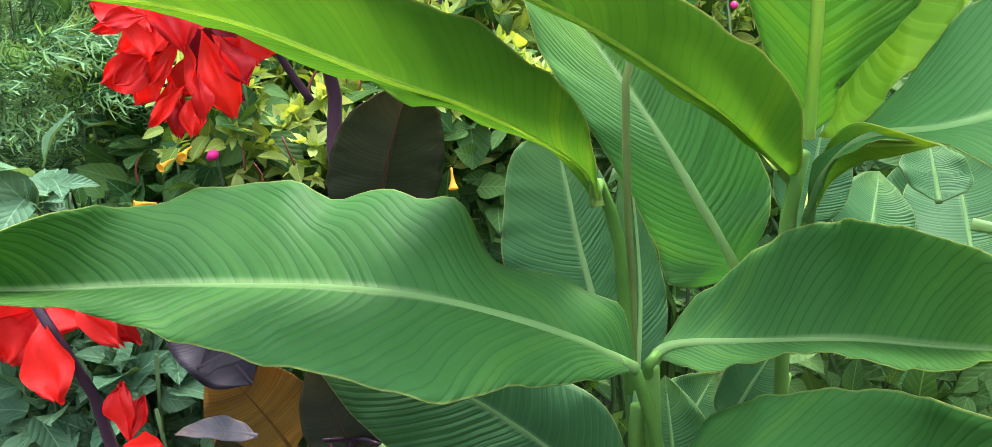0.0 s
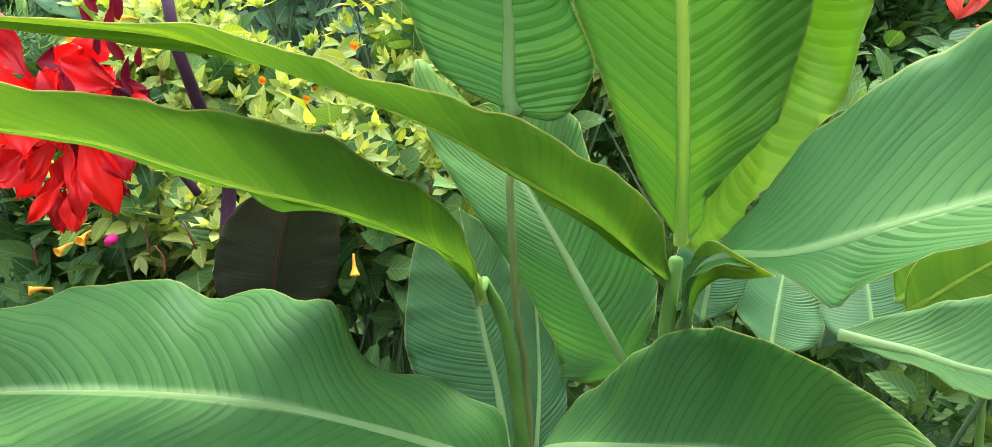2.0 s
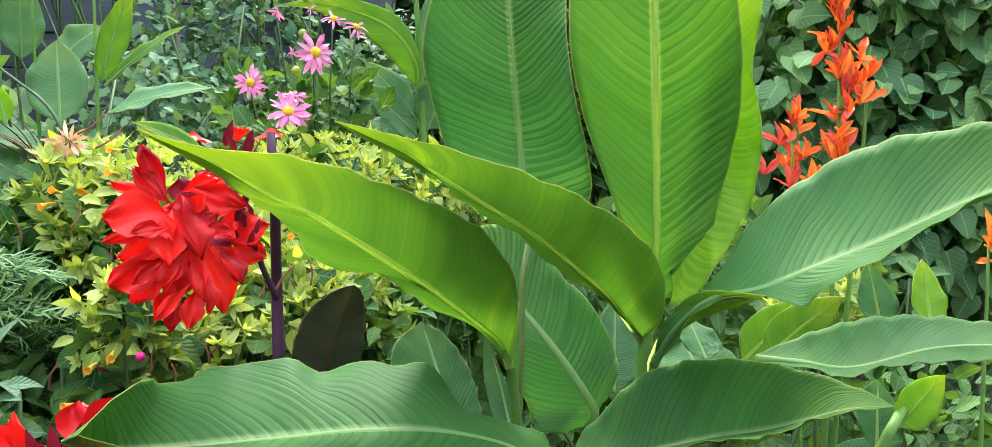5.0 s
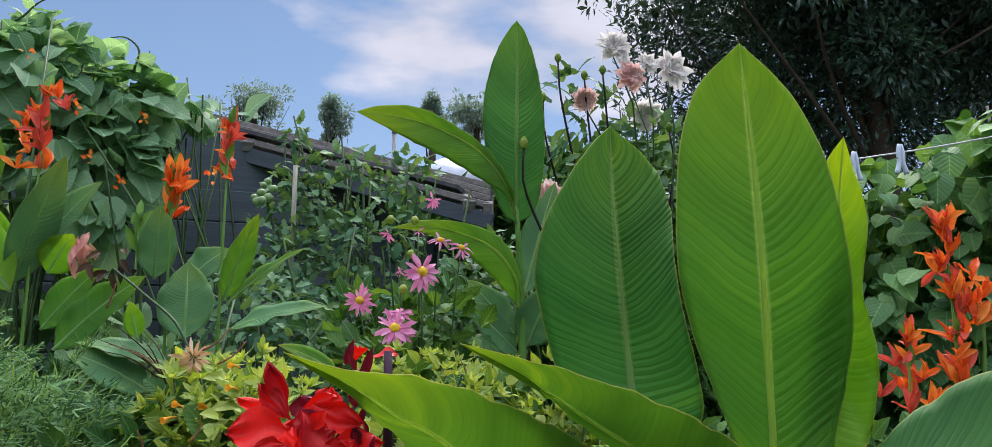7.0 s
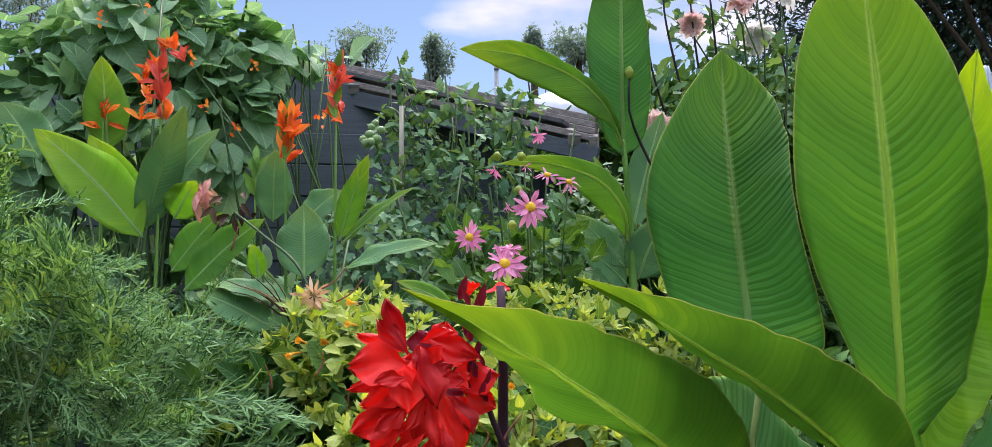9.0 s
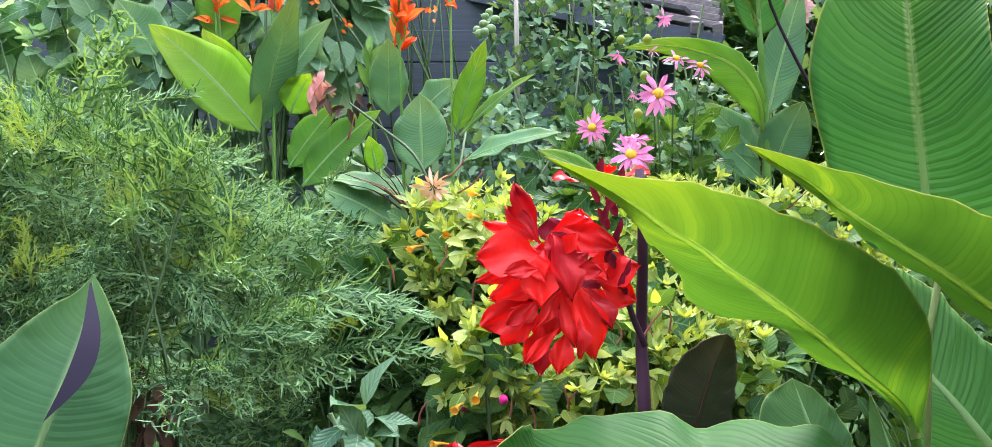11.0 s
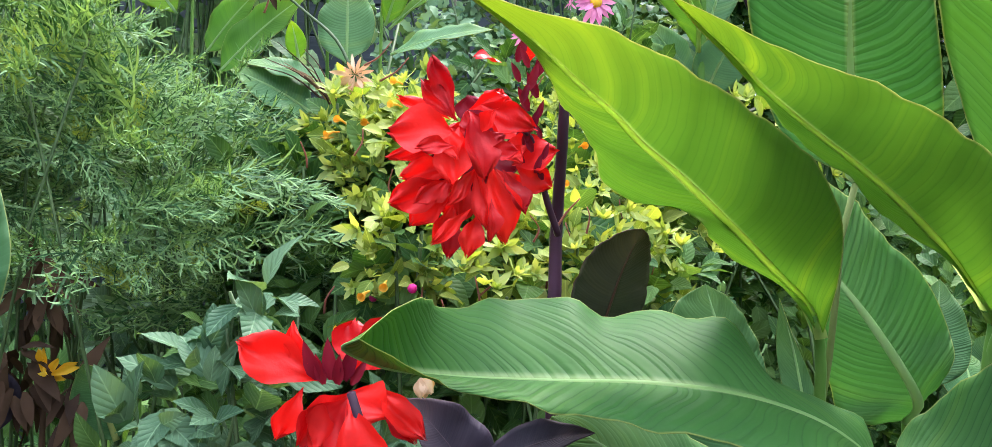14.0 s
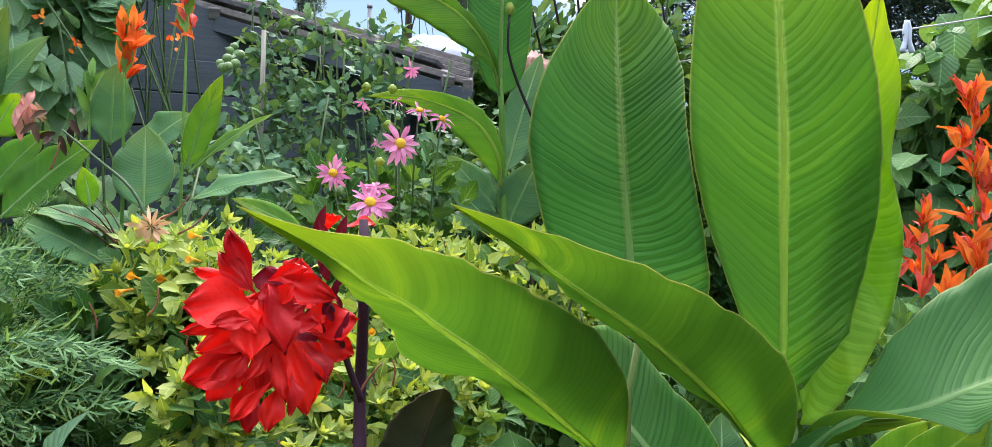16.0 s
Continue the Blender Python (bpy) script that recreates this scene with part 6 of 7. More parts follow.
hedge = thing("bean_hedge", (2.016, 2.133, 1.844), "thick wall of climbing bean leaves under the washing line", "hedge")
HEDGE = [((1.788, 2.193, 2.043), (0.35, 0.2, 0.22)), ((1.991, 2.016, 2.060), (0.35, 0.2, 0.28)), ((2.086, 1.869, 2.147), (0.3, 0.2, 0.35)), ((1.907, 2.074, 1.738), (0.4, 0.2, 0.3)), ((2.044, 1.930, 1.637), (0.35, 0.2, 0.35)), ((1.765, 2.338, 1.696), (0.35, 0.2, 0.3)), ((1.928, 1.996, 1.345), (0.5, 0.2, 0.35)), ((2.351, 1.800, 1.908), (0.4, 0.2, 0.45)), ((2.448, 1.816, 1.359), (0.4, 0.2, 0.45)), ((1.870, 2.343, 1.247), (0.5, 0.2, 0.35))] + [((x, 2.75 - 0.1 * x, z), (0.4, 0.22, 0.4)) for x in (1.1, 1.6, 2.1, 2.6, 3.1) for z in (0.4, 0.95)]
leafy(hedge, "foliage", r8, HEDGE, 5200, 0.080, HEART, M_BEAN, lean=(0, -0.3, -0.75), jitter=0.45, shell=0.6)
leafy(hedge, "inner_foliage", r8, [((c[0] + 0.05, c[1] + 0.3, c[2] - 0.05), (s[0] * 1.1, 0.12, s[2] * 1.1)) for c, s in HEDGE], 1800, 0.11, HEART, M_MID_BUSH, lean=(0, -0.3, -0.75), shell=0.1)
stems(hedge, "cane", r8, [(c[0] + r8.normal() * 0.1, c[1] + 0.2, 0.0) for c, s in HEDGE for _ in range(2)], [np.array(c) + np.array([r8.normal() * 0.1, 0.2, s[2] * 0.7]) for c, s in HEDGE for _ in range(2)], 0.008, M_OLDWOOD, 0.01)

tom = thing("tomato_plant", (0.011, 2.699, 1.573), "staked tomato plant with a truss of green fruit", "plant")
TOM = [((0.022, 2.644, 2.088), (0.16, 0.12, 0.16)), ((0.133, 2.643, 2.216), (0.12, 0.08, 0.07)), ((0.212, 2.573, 1.949), (0.25, 0.15, 0.2)), ((-0.010, 2.537, 1.877), (0.22, 0.15, 0.18)), ((0.133, 2.431, 1.709), (0.3, 0.15, 0.2)), ((0.342, 2.703, 2.182), (0.14, 0.1, 0.14)), ((-0.006, 2.662, 2.292), (0.05, 0.05, 0.08)), ((-0.105, 2.284, 1.692), (0.25, 0.15, 0.2)), ((0.529, 2.421, 1.791), (0.25, 0.15, 0.25)), ((0.356, 2.279, 1.670), (0.25, 0.15, 0.2))]
leafy(tom, "foliage", r8, TOM, 2300, 0.046, LOBED, M_TOMATO, lean=(0, -0.3, -0.2), shell=0.25)
stems(tom, "stem", r8, [(c[0] * 0.5 + 0.05 + r8.normal() * 0.05, c[1], 0.3) for c, s in TOM for _ in range(5)], [np.array(c) + r8.normal(size=3) * np.array(s) * 0.6 for c, s in TOM for _ in range(5)], 0.005, M_STEM)
tp = (-0.006, 2.530, 2.168)
tube("stake", [(tp[0] + 0.03, tp[1], 0), (tp[0] + 0.01, tp[1], 1.0), tp], [0.008, 0.0075, 0.007], M_CANE, tom)
for k, c in enumerate([(-0.117, 2.475, 2.055), (-0.099, 2.438, 2.061), (-0.079, 2.436, 2.047), (-0.093, 2.463, 2.088), (-0.066, 2.448, 2.076), (-0.108, 2.455, 2.038), (-0.083, 2.468, 2.101), (-0.096, 2.421, 2.036)]):
    bm = bmesh.new()
    bmesh.ops.create_uvsphere(bm, u_segments=14, v_segments=9, radius=0.011 + 0.002 * (k % 3))
    for v in bm.verts:
        v.co.z *= 0.88
        v.co += V(c)
    me = bpy.data.meshes.new("tomato")
    bm.to_mesh(me)
    bm.free()
    me.materials.append(M_TOMFRUIT)
    me.polygons.foreach_set("use_smooth", [True] * len(me.polygons))
    keep(new("tomato", me), tom)


# ---- orange cannas ----
FLAME = [petal_template(0.31, 6, 0.7, c, 0.06, 0.45, 2, 10 + k) for k, c in enumerate((0.1, 0.25, 0.45))]


def canna_spike(parent, foot, head, height, count, size, seed, mats, stem_material=None, spread=0.8, radius=0.03, buds=5):
    """A flower stalk from foot, with loose narrow-petalled florets up the last stretch."""
    r = np.random.default_rng(seed)
    foot, head = np.array(foot, float), np.array(head, float)
    low = head - np.array([0, 0, height])
    tube("flower_stalk", [foot, (foot + low) / 2 + r.normal(size=3) * 0.01, low, head - np.array([0, 0, height * 0.25])], [0.006, 0.005, 0.004, 0.002], stem_material or M_STALK, parent)
    for k in range(count):
        h = (k + 0.5) / count
        c = low + (head - low) * h + r.normal(size=3) * radius * (1 - 0.5 * h) * np.array([1, 0.7, 0.3])
        sets = []
        out = fan_axes(r, 1, (0, -0.25, 1.0), spread * 0.5)[0]
        for j in range(5):
            d = fan_axes(r, 1, out, 0.42)[0]
            sets.append(scatter(*FLAME[(j + k) % 3], [c], [d], [size * r.uniform(0.65, 1.1) * (1 - 0.25 * h)], -d[None] * 0.2 + np.array([[r.normal() * 0.4, -0.9, 0.5]])))
        v, f = join_data(*sets)
        keep(mesh_object("floret", v, f, mats[k % len(mats)]), parent)
    for k in range(buds):
        c = low + (head - low) * r.uniform(0.0, 1.0)
        v, f = scatter(*BUD, [c], fan_axes(r, 1, (0, -0.1, 1), 0.30), [size * r.uniform(0.7, 1.15)], np.array([[0, -1, 0.1]]))
        keep(mesh_object("bud", v, f, M_STALK if k % 2 else mats[-1]), parent)


near_orange = thing("orange_canna_plant", (0.866, 1.003, 1.192), "canna with a tall spike of orange and coral flowers", "plant", "orange cannas")
foot = (0.856, 1.008, 1.002)
canna_spike(near_orange, (foot[0], foot[1], 0.4), (0.850, 0.949, 1.768), 0.27, 27, 0.044, 51, [M_ORANGE, M_CORAL, M_ORANGE], radius=0.016, spread=0.4)
canna_spike(near_orange, (foot[0], foot[1], 0.4), (0.889, 0.936, 1.658), 0.05, 3, 0.042, 52, [M_ORANGE], radius=0.008, buds=2)
canna_spike(near_orange, (foot[0], foot[1], 0.4), (0.791, 0.973, 1.603), 0.12, 11, 0.042, 53, [M_CORAL, M_ORANGE], radius=0.018, spread=0.5, buds=4)
canna_spike(near_orange, (foot[0] + 0.35, foot[1], 0.3), (1.103, 0.913, 1.424), 0.06, 2, 0.05, 54, [M_ORANGE], radius=0.01, buds=1)

canna_spike(near_orange, (foot[0], foot[1], 0.4), (0.868, 0.925, 1.085), 0.03, 1, 0.042, 55, [M_CORAL], radius=0.004, buds=1)

bed = thing("orange_canna_plant", (-0.562, 1.937, 1.650), "canna with lime green leaves and orange flower spikes by the shed", "plant", "orange cannas")
G1 = (-0.570, 1.895, 1.580)
canna_spike(bed, (G1[0] + 0.05, G1[1], 0.3), (-0.542, 1.878, 2.128), 0.19, 11, 0.054, 61, [M_ORANGE, M_ORANGE, M_CORAL], radius=0.03, buds=9)
canna_spike(bed, (G1[0] - 0.02, G1[1], 0.3), (-0.685, 1.963, 2.008), 0.06, 4, 0.045, 62, [M_ORANGE], radius=0.012, buds=1)
bed2 = thing("orange_canna_plant", (-0.244, 1.699, 1.561), "canna with narrow orange flower heads and green leaves", "plant", "orange cannas")
G2 = (-0.244, 1.702, 1.537)
canna_spike(bed2, (G2[0], G2[1], 0.3), (-0.258, 1.660, 1.917), 0.10, 5, 0.056, 63, [M_ORANGE], radius=0.018, buds=12)
canna_spike(bed2, (G2[0] + 0.1, G2[1] + 0.1, 0.3), (-0.167, 1.783, 2.060), 0.13, 8, 0.048, 64, [M_ORANGE, M_CORAL], radius=0.02, buds=8)
canna_spike(bed2, (G2[0] - 0.05, G2[1] + 0.1, 0.3), (-0.334, 1.827, 1.878), 0.10, 0, 0.05, 65, [M_STALK], buds=7)
tube("flower_stalk", [(-0.175, 1.438, 1.533), (-0.217, 1.485, 1.621), (-0.277, 1.538, 1.675), (-0.341, 1.592, 1.727)], [0.0028, 0.0025, 0.002], M_STEM, bed2)
LEAVES_BED = [
    (bed, (-0.558, 1.828, 1.702), (-0.784, 1.834, 1.927), 0.13, M_LEAF_LIME, (0.5, -1, 0.3)),
    (bed, (-0.577, 1.881, 1.714), (-0.686, 1.871, 1.925), 0.10, M_LEAF_LIME, (0.4, -1, 0.3)),
    (bed, (-0.675, 1.973, 1.907), (-0.691, 1.951, 2.120), 0.10, M_LEAF_YOUNG, (0.6, -1, 0.1)),
    (bed, (-0.571, 1.879, 1.720), (-0.474, 1.785, 1.973), 0.09, M_LEAF_FAR, (0.7, -1, 0.2)),
    (bed, (-0.557, 1.922, 1.773), (-0.410, 1.831, 1.935), 0.09, M_LEAF_FAR, (-0.2, -1, 0.6))] + [(bed, (-0.828, 1.996, 1.894), (-0.913, 1.994, 2.020), 0.12, M_LEAF_FAR, (0.5, -1, 0.3)),
    (bed, (-0.505, 1.867, 1.746), (-0.459, 1.851, 1.826), 0.08, M_LEAF_LIME, (0, -1, 0.3)),
    (bed, (-0.452, 1.725, 1.587), (-0.297, 1.687, 1.727), 0.095, M_LEAF_TALL, (-0.4, -1, 0.5)),
    (bed, (-0.488, 1.776, 1.627), (-0.386, 1.748, 1.746), 0.08, M_LEAF_TALL, (-0.4, -1, 0.4)),
    (bed2, (-0.217, 1.639, 1.607), (-0.222, 1.673, 1.755), 0.105, M_LEAF_FAR, (-0.2, -1, 0.2))] + [(bed2, (-0.299, 1.839, 1.738), (-0.294, 1.820, 1.891), 0.08, M_LEAF_FAR, (0.3, -1, 0.2)),
    (bed2, (-0.156, 1.723, 1.688), (-0.098, 1.695, 1.860), 0.055, M_LEAF_YOUNG, (0.5, -1, 0.2)),
    (bed2, (-0.149, 1.723, 1.682), (-0.006, 1.689, 1.794), 0.045, M_LEAF_YOUNG, (-0.2, -0.6, 1)),
    (bed2, (-0.140, 1.626, 1.625), (0.030, 1.547, 1.667), 0.07, M_LEAF_FAR, (0, -0.7, 1)),
    (bed2, (-0.233, 1.829, 1.738), (-0.154, 1.811, 1.804), 0.08, M_LEAF_FAR, (-0.2, -1, 0.6))] + [(bed2, (-0.294, 1.599, 1.605), (-0.308, 1.594, 1.669), 0.035, M_LEAF_LIME, (0, -1, 0.3)),
    (bed2, (-0.264, 1.555, 1.513), (-0.401, 1.567, 1.579), 0.085, M_LEAF_FAR, (0.2, -0.8, 0.7)),
    (bed2, (-0.298, 1.564, 1.474), (-0.382, 1.568, 1.547), 0.075, M_LEAF_LOW, (0.3, -0.8, 0.7)),
    (bed2, (-0.291, 1.517, 1.437), (-0.170, 1.443, 1.486), 0.10, M_LEAF_LOW, (-0.1, -0.7, 0.8)),
    (bed2, (-0.233, 1.566, 1.558), (-0.390, 1.583, 1.595), 0.06, M_LEAF_FAR, (0.1, -0.6, 0.9)),
    (bed2, (-0.237, 1.457, 1.450), (-0.288, 1.416, 1.422), 0.08, M_LEAF_LOW, (0.2, -0.8, 0.7))]
for k, (pl, b, t, w, m, face) in enumerate(LEAVES_BED):
    simple_leaf(pl, b, t, w, m, M_RIB, face=face, arch=0.05, seed=400 + k, rib=0.003, n=28, m=4, ruffle=0.004)
for pl, g in ((bed, G1), (bed2, G2)):
    tube("stalk", [(g[0], g[1], 0), (g[0], g[1], 0.7), g], [0.016, 0.014, 0.009], M_STALK, pl)
# withered salmon petals and brown seed heads on a leaning stalk
rw = np.random.default_rng(71)
for k in range(12):
    v, f = scatter(*FLAME[k % 3], [np.array((-0.412, 1.696, 1.789)) + rw.normal(size=3) * 0.014], fan_axes(rw, 1, (0.1, -0.3, -0.7), 0.5), [0.046], np.array([[0, -1, 0.1]]))
    keep(mesh_object("withered_petal", v, f, M_SALMON if k % 3 else M_DRY), bed2)
for k in range(10):
    v, f = scatter(*BUD, [np.array((-0.350, 1.592, 1.733)) + rw.normal(size=3) * 0.02], fan_axes(rw, 1, (0, -0.2, -0.3), 0.8), [0.035], np.array([[0, -1, 0.1]]))
    keep(mesh_object("seed_head", v, f, M_WITHERED), bed2)

# ---- dahlias ----
STRAP = [petal_template(0.23, 5, 0.45, c, 0.05, 0.45, 1, 20 + k) for k, c in enumerate((0.1, 0.3, -0.1))]
BROAD = [petal_template(0.44, 4, 0.5, c, 0.05, 0.3, 1, 30 + k) for k, c in enumerate((0.0, 0.3, -0.2))]


def dahlia(parent, centre, radius, way, seed, material, petals=16, heart=True, rows=1, templates=STRAP, name="flower", droop=0.0):
    r = np.random.default_rng(seed)
    way = np.array(way, float) / np.linalg.norm(way)
    a = np.cross(way, [0, 0, 1.0])
    a /= np.linalg.norm(a)
    b = np.cross(a, way)
    c = np.array(centre, float)
    sets = []
    for row in range(rows):
        lift = 0.15 + 0.55 * row / max(1, rows)
        for k in range(petals):
            g = 2 * math.pi * (k + 0.5 * row) / petals + r.normal() * 0.08
            d = math.cos(g) * a + math.sin(g) * b + way * (lift + r.normal() * (0.12 + droop * 0.3)) - np.array([0, 0, droop * r.uniform(0.5, 1.2)])
            sets.append(scatter(*templates[k % 3], [c], [d], [radius * (1 - 0.5 * row / max(1, rows)) * r.uniform(0.85 - 0.2 * min(1, droop * 2), 1.1)], way[None] * 1.0 + r.normal(size=(1, 3)) * 0.1))
    v, f = join_data(*sets)
    fl = keep(mesh_object(name, v, f, material), parent)
    if heart:
        v, f = tube_data([c - way * 0.002, c + way * radius * 0.1, c + way * radius * 0.2], [radius * 0.24, radius * 0.26, radius * 0.08], 10, 5)
        h = keep(mesh_object("centre", v, f, M_YELLOW), parent)
        h.parent = fl
        h.matrix_parent_inverse, h.matrix_basis = Matrix(), Matrix()
    return fl


pink = thing("pink_dahlia_plant", (0.257, 1.881, 1.425), "dahlia with open pink yellow-centred flowers on thin dark stems", "plant", "dahlias")
rp = np.random.default_rng(81)
ROOT = (0.295, 1.980, 1.146)
for k, (c, rad, way, n, heart) in enumerate([
        ((0.251, 1.812, 1.772), 0.047, (0.05, -1, 0.25), 15, True), ((0.128, 1.906, 1.715), 0.038, (-0.3, -1, 0.1), 16, True), ((0.192, 1.799, 1.648), 0.048, (0.0, -0.8, 0.55), 22, True),
        ((0.206, 1.841, 1.684), 0.036, (0.1, -0.6, 0.8), 14, False), ((0.295, 1.838, 1.849), 0.030, (0.1, -0.6, 0.8), 10, True)] + [((0.342, 1.829, 1.833), 0.030, (0.3, -0.7, 0.6), 9, True),
        ((0.188, 1.912, 1.872), 0.024, (-0.4, -0.5, -0.3), 8, False), ((0.328, 2.114, 2.001), 0.030, (0.2, -0.6, -0.4), 12, False), ((0.255, 1.894, 1.877), 0.018, (0.4, -0.5, 0.6), 6, False),
        ((0.220, 1.921, 1.789), 0.022, (-0.8, -0.3, 0.1), 8, False), ((0.306, 1.789, 1.559), 0.028, (0.1, -0.4, -0.8), 8, False)]):
    fl = dahlia(pink, c, rad, way, 500 + k, M_PINK, n + 4 if rad > 0.035 else n - 1, heart, droop=0.28 if rad > 0.035 else 0.8 if not heart else 0.35)
    tube("stem", [(ROOT[0] + rp.normal() * 0.05, ROOT[1] + 0.05, 0.2), (c[0] * 0.6 + ROOT[0] * 0.4, c[1] + 0.05, c[2] - 0.35), (c[0], c[1] + 0.012, c[2] - 0.01)], [0.004, 0.003, 0.002], M_STEM, pink, sides=6)
for k, c in enumerate([(0.246, 1.892, 1.900), (0.233, 1.859, 1.817), (0.221, 1.878, 1.741), (0.192, 1.905, 1.902)]):
    v, f = tube_data([np.array(c) + np.array([0, 0, -0.010]), np.array(c), np.array(c) + np.array([0, 0, 0.010])], [0.004, 0.012, 0.004], 9, 6)
    keep(mesh_object("bud", v, f, M_LIME_BUSH), pink)
leafy(pink, "foliage", rp, [((0.204, 1.919, 1.561), (0.2, 0.12, 0.12)), ((0.328, 1.972, 1.665), (0.16, 0.12, 0.14)), ((0.168, 2.118, 1.656), (0.2, 0.12, 0.14)), ((0.289, 1.909, 1.506), (0.3, 0.12, 0.12))], 420, 0.065, LOBED, M_MID_BUSH)

white = thing("white_dahlia_plant", (1.070, 2.644, 1.586), "tall dahlia with white and blush flowers on bare stems", "plant", "dahlias")
WROOT = (1.124, 2.862, 0.966)
for k, (c, rad, way, m) in enumerate([
        ((0.977, 2.458, 2.615), 0.048, (-0.1, -1, 0.35), M_WHITE), ((1.015, 2.419, 2.506), 0.042, (0, -1, 0.1), M_BLUSH), ((1.138, 2.383, 2.528), 0.050, (0.2, -1, 0.2), M_WHITE),
        ((1.104, 2.486, 2.584), 0.034, (0.3, -0.8, 0.3), M_WHITE), ((0.895, 2.512, 2.452), 0.034, (-0.3, -0.9, -0.4), M_BLUSH), ((0.709, 2.319, 2.074), 0.040, (-0.3, -1, 0.0), M_BLUSH), ((1.169, 2.651, 2.466), 0.05, (0, -0.8, -0.4), M_WHITE)]):
    fl = dahlia(white, c, rad * 1.35, way, 600 + k, m, 15, False, 6, BROAD)
    tube("stem", [(WROOT[0] + rp.normal() * 0.06, WROOT[1], 0.3), (c[0] * 0.5 + WROOT[0] * 0.5 + 0.03, c[1] + 0.06, c[2] - 0.4), (c[0], c[1] + 0.02, c[2] - 0.01)], [0.007, 0.005, 0.0025], M_STEM, white, sides=6)
for k, c in enumerate([(0.803, 2.508, 2.581), (0.928, 2.436, 2.527), (1.144, 2.418, 2.351), (0.889, 2.498, 2.528), (0.734, 2.452, 2.424), (0.546, 2.030, 2.147)]):
    v, f = tube_data([np.array(c) + np.array([0, 0, -0.016]), np.array(c), np.array(c) + np.array([0, 0, 0.014])], [0.005, 0.013, 0.005], 9, 6)
    keep(mesh_object("bud", v, f, M_LIME_BUSH), white)
    tube("stem", [(c[0] * 0.6 + WROOT[0] * 0.4, c[1] + 0.1, c[2] - 0.5), (c[0] + 0.02, c[1] + 0.02, c[2] - 0.15), (c[0], c[1], c[2] - 0.012)], [0.005, 0.004, 0.003], M_STALK_DARK, white, sides=6)
leafy(white, "foliage", rp, [((0.961, 2.607, 2.418), (0.2, 0.15, 0.15)), ((0.874, 2.608, 2.521), (0.12, 0.12, 0.10)), ((1.151, 2.577, 2.336), (0.2, 0.15, 0.15)), ((0.786, 2.488, 2.182), (0.12, 0.12, 0.12)), ((1.218, 2.581, 2.233), (0.2, 0.15, 0.15)), ((0.976, 2.658, 2.148), (0.3, 0.15, 0.3))], 330, 0.062, LOBED, M_TOMATO, shell=0.2)

faded = thing("faded_dahlia_plant", (-0.188, 1.504, 1.425), "leaning dahlia stem with one faded peach flower and a bud", "plant", "dahlias")
fc = (-0.185, 1.415, 1.568)
THIN = [petal_template(0.20, 5, 0.5, c, 0.06, 0.4, 1, 40 + k) for k, c in enumerate((0.5, 0.1, -0.3))]
dahlia(faded, fc, 0.036, (0, -1, -0.1), 700, M_PEACH, 13, False, 2, THIN, droop=0.5)
dahlia(faded, (fc[0], fc[1] - 0.004, fc[2]), 0.014, (0, -1, -0.1), 701, M_STEM, 7, False, 1, THIN)
tube("stem", [(fc[0] + 0.08, fc[1] + 0.05, 0.2), (fc[0] + 0.05, fc[1] + 0.03, fc[2] - 0.3), (fc[0] + 0.004, fc[1] + 0.012, fc[2])], [0.005, 0.004, 0.003], M_STEM, faded)

BUD_AT = np.array((-0.292, 1.388, 1.418))
v, f = tube_data([BUD_AT + np.array([0, 0, z]) for z in (-0.013, -0.008, 0.0, 0.008, 0.013)], [0.003, 0.010, 0.012, 0.009, 0.003], 10, 9)
keep(mesh_object("bud", v, f, M_LIME_BUSH, None, "round green flower bud"), faded)
tube("stem", [(BUD_AT[0] + 0.02, BUD_AT[1] + 0.03, 0.2), (BUD_AT[0] + 0.02, BUD_AT[1] + 0.02, BUD_AT[2] - 0.3), tuple(BUD_AT - np.array([0, 0, 0.012]))], [0.004, 0.003, 0.002], M_STEM, faded)
# dry strap leaves hanging beside the faded flower
rd = np.random.default_rng(72)
for k in range(11):
    a = np.array((-0.225, 1.52, 1.525)) + rd.normal(size=3) * np.array([0.012, 0.02, 0.008])
    b = np.array((-0.294, 1.52, 1.596)) + rd.normal(size=3) * np.array([0.025, 0.02, 0.018])
    m = (a + b) / 2 + np.array([0, -0.01, 0.012])
    side = np.array([0.0008, 0, 0.0016])
    c = curve([a, m, b], 8)
    v = [q + side * sgn * (1 - 0.7 * i / 7) for i, q in enumerate(c) for sgn in (-1, 1)]
    ob = keep(mesh_object("dry_leaf", v, [(2 * i, 2 * i + 1, 2 * i + 3, 2 * i + 2) for i in range(7)], M_DRY if k % 2 else M_WITHERED), faded)
    so = ob.modifiers.new("skin", "SOLIDIFY")
    so.thickness = 0.0005

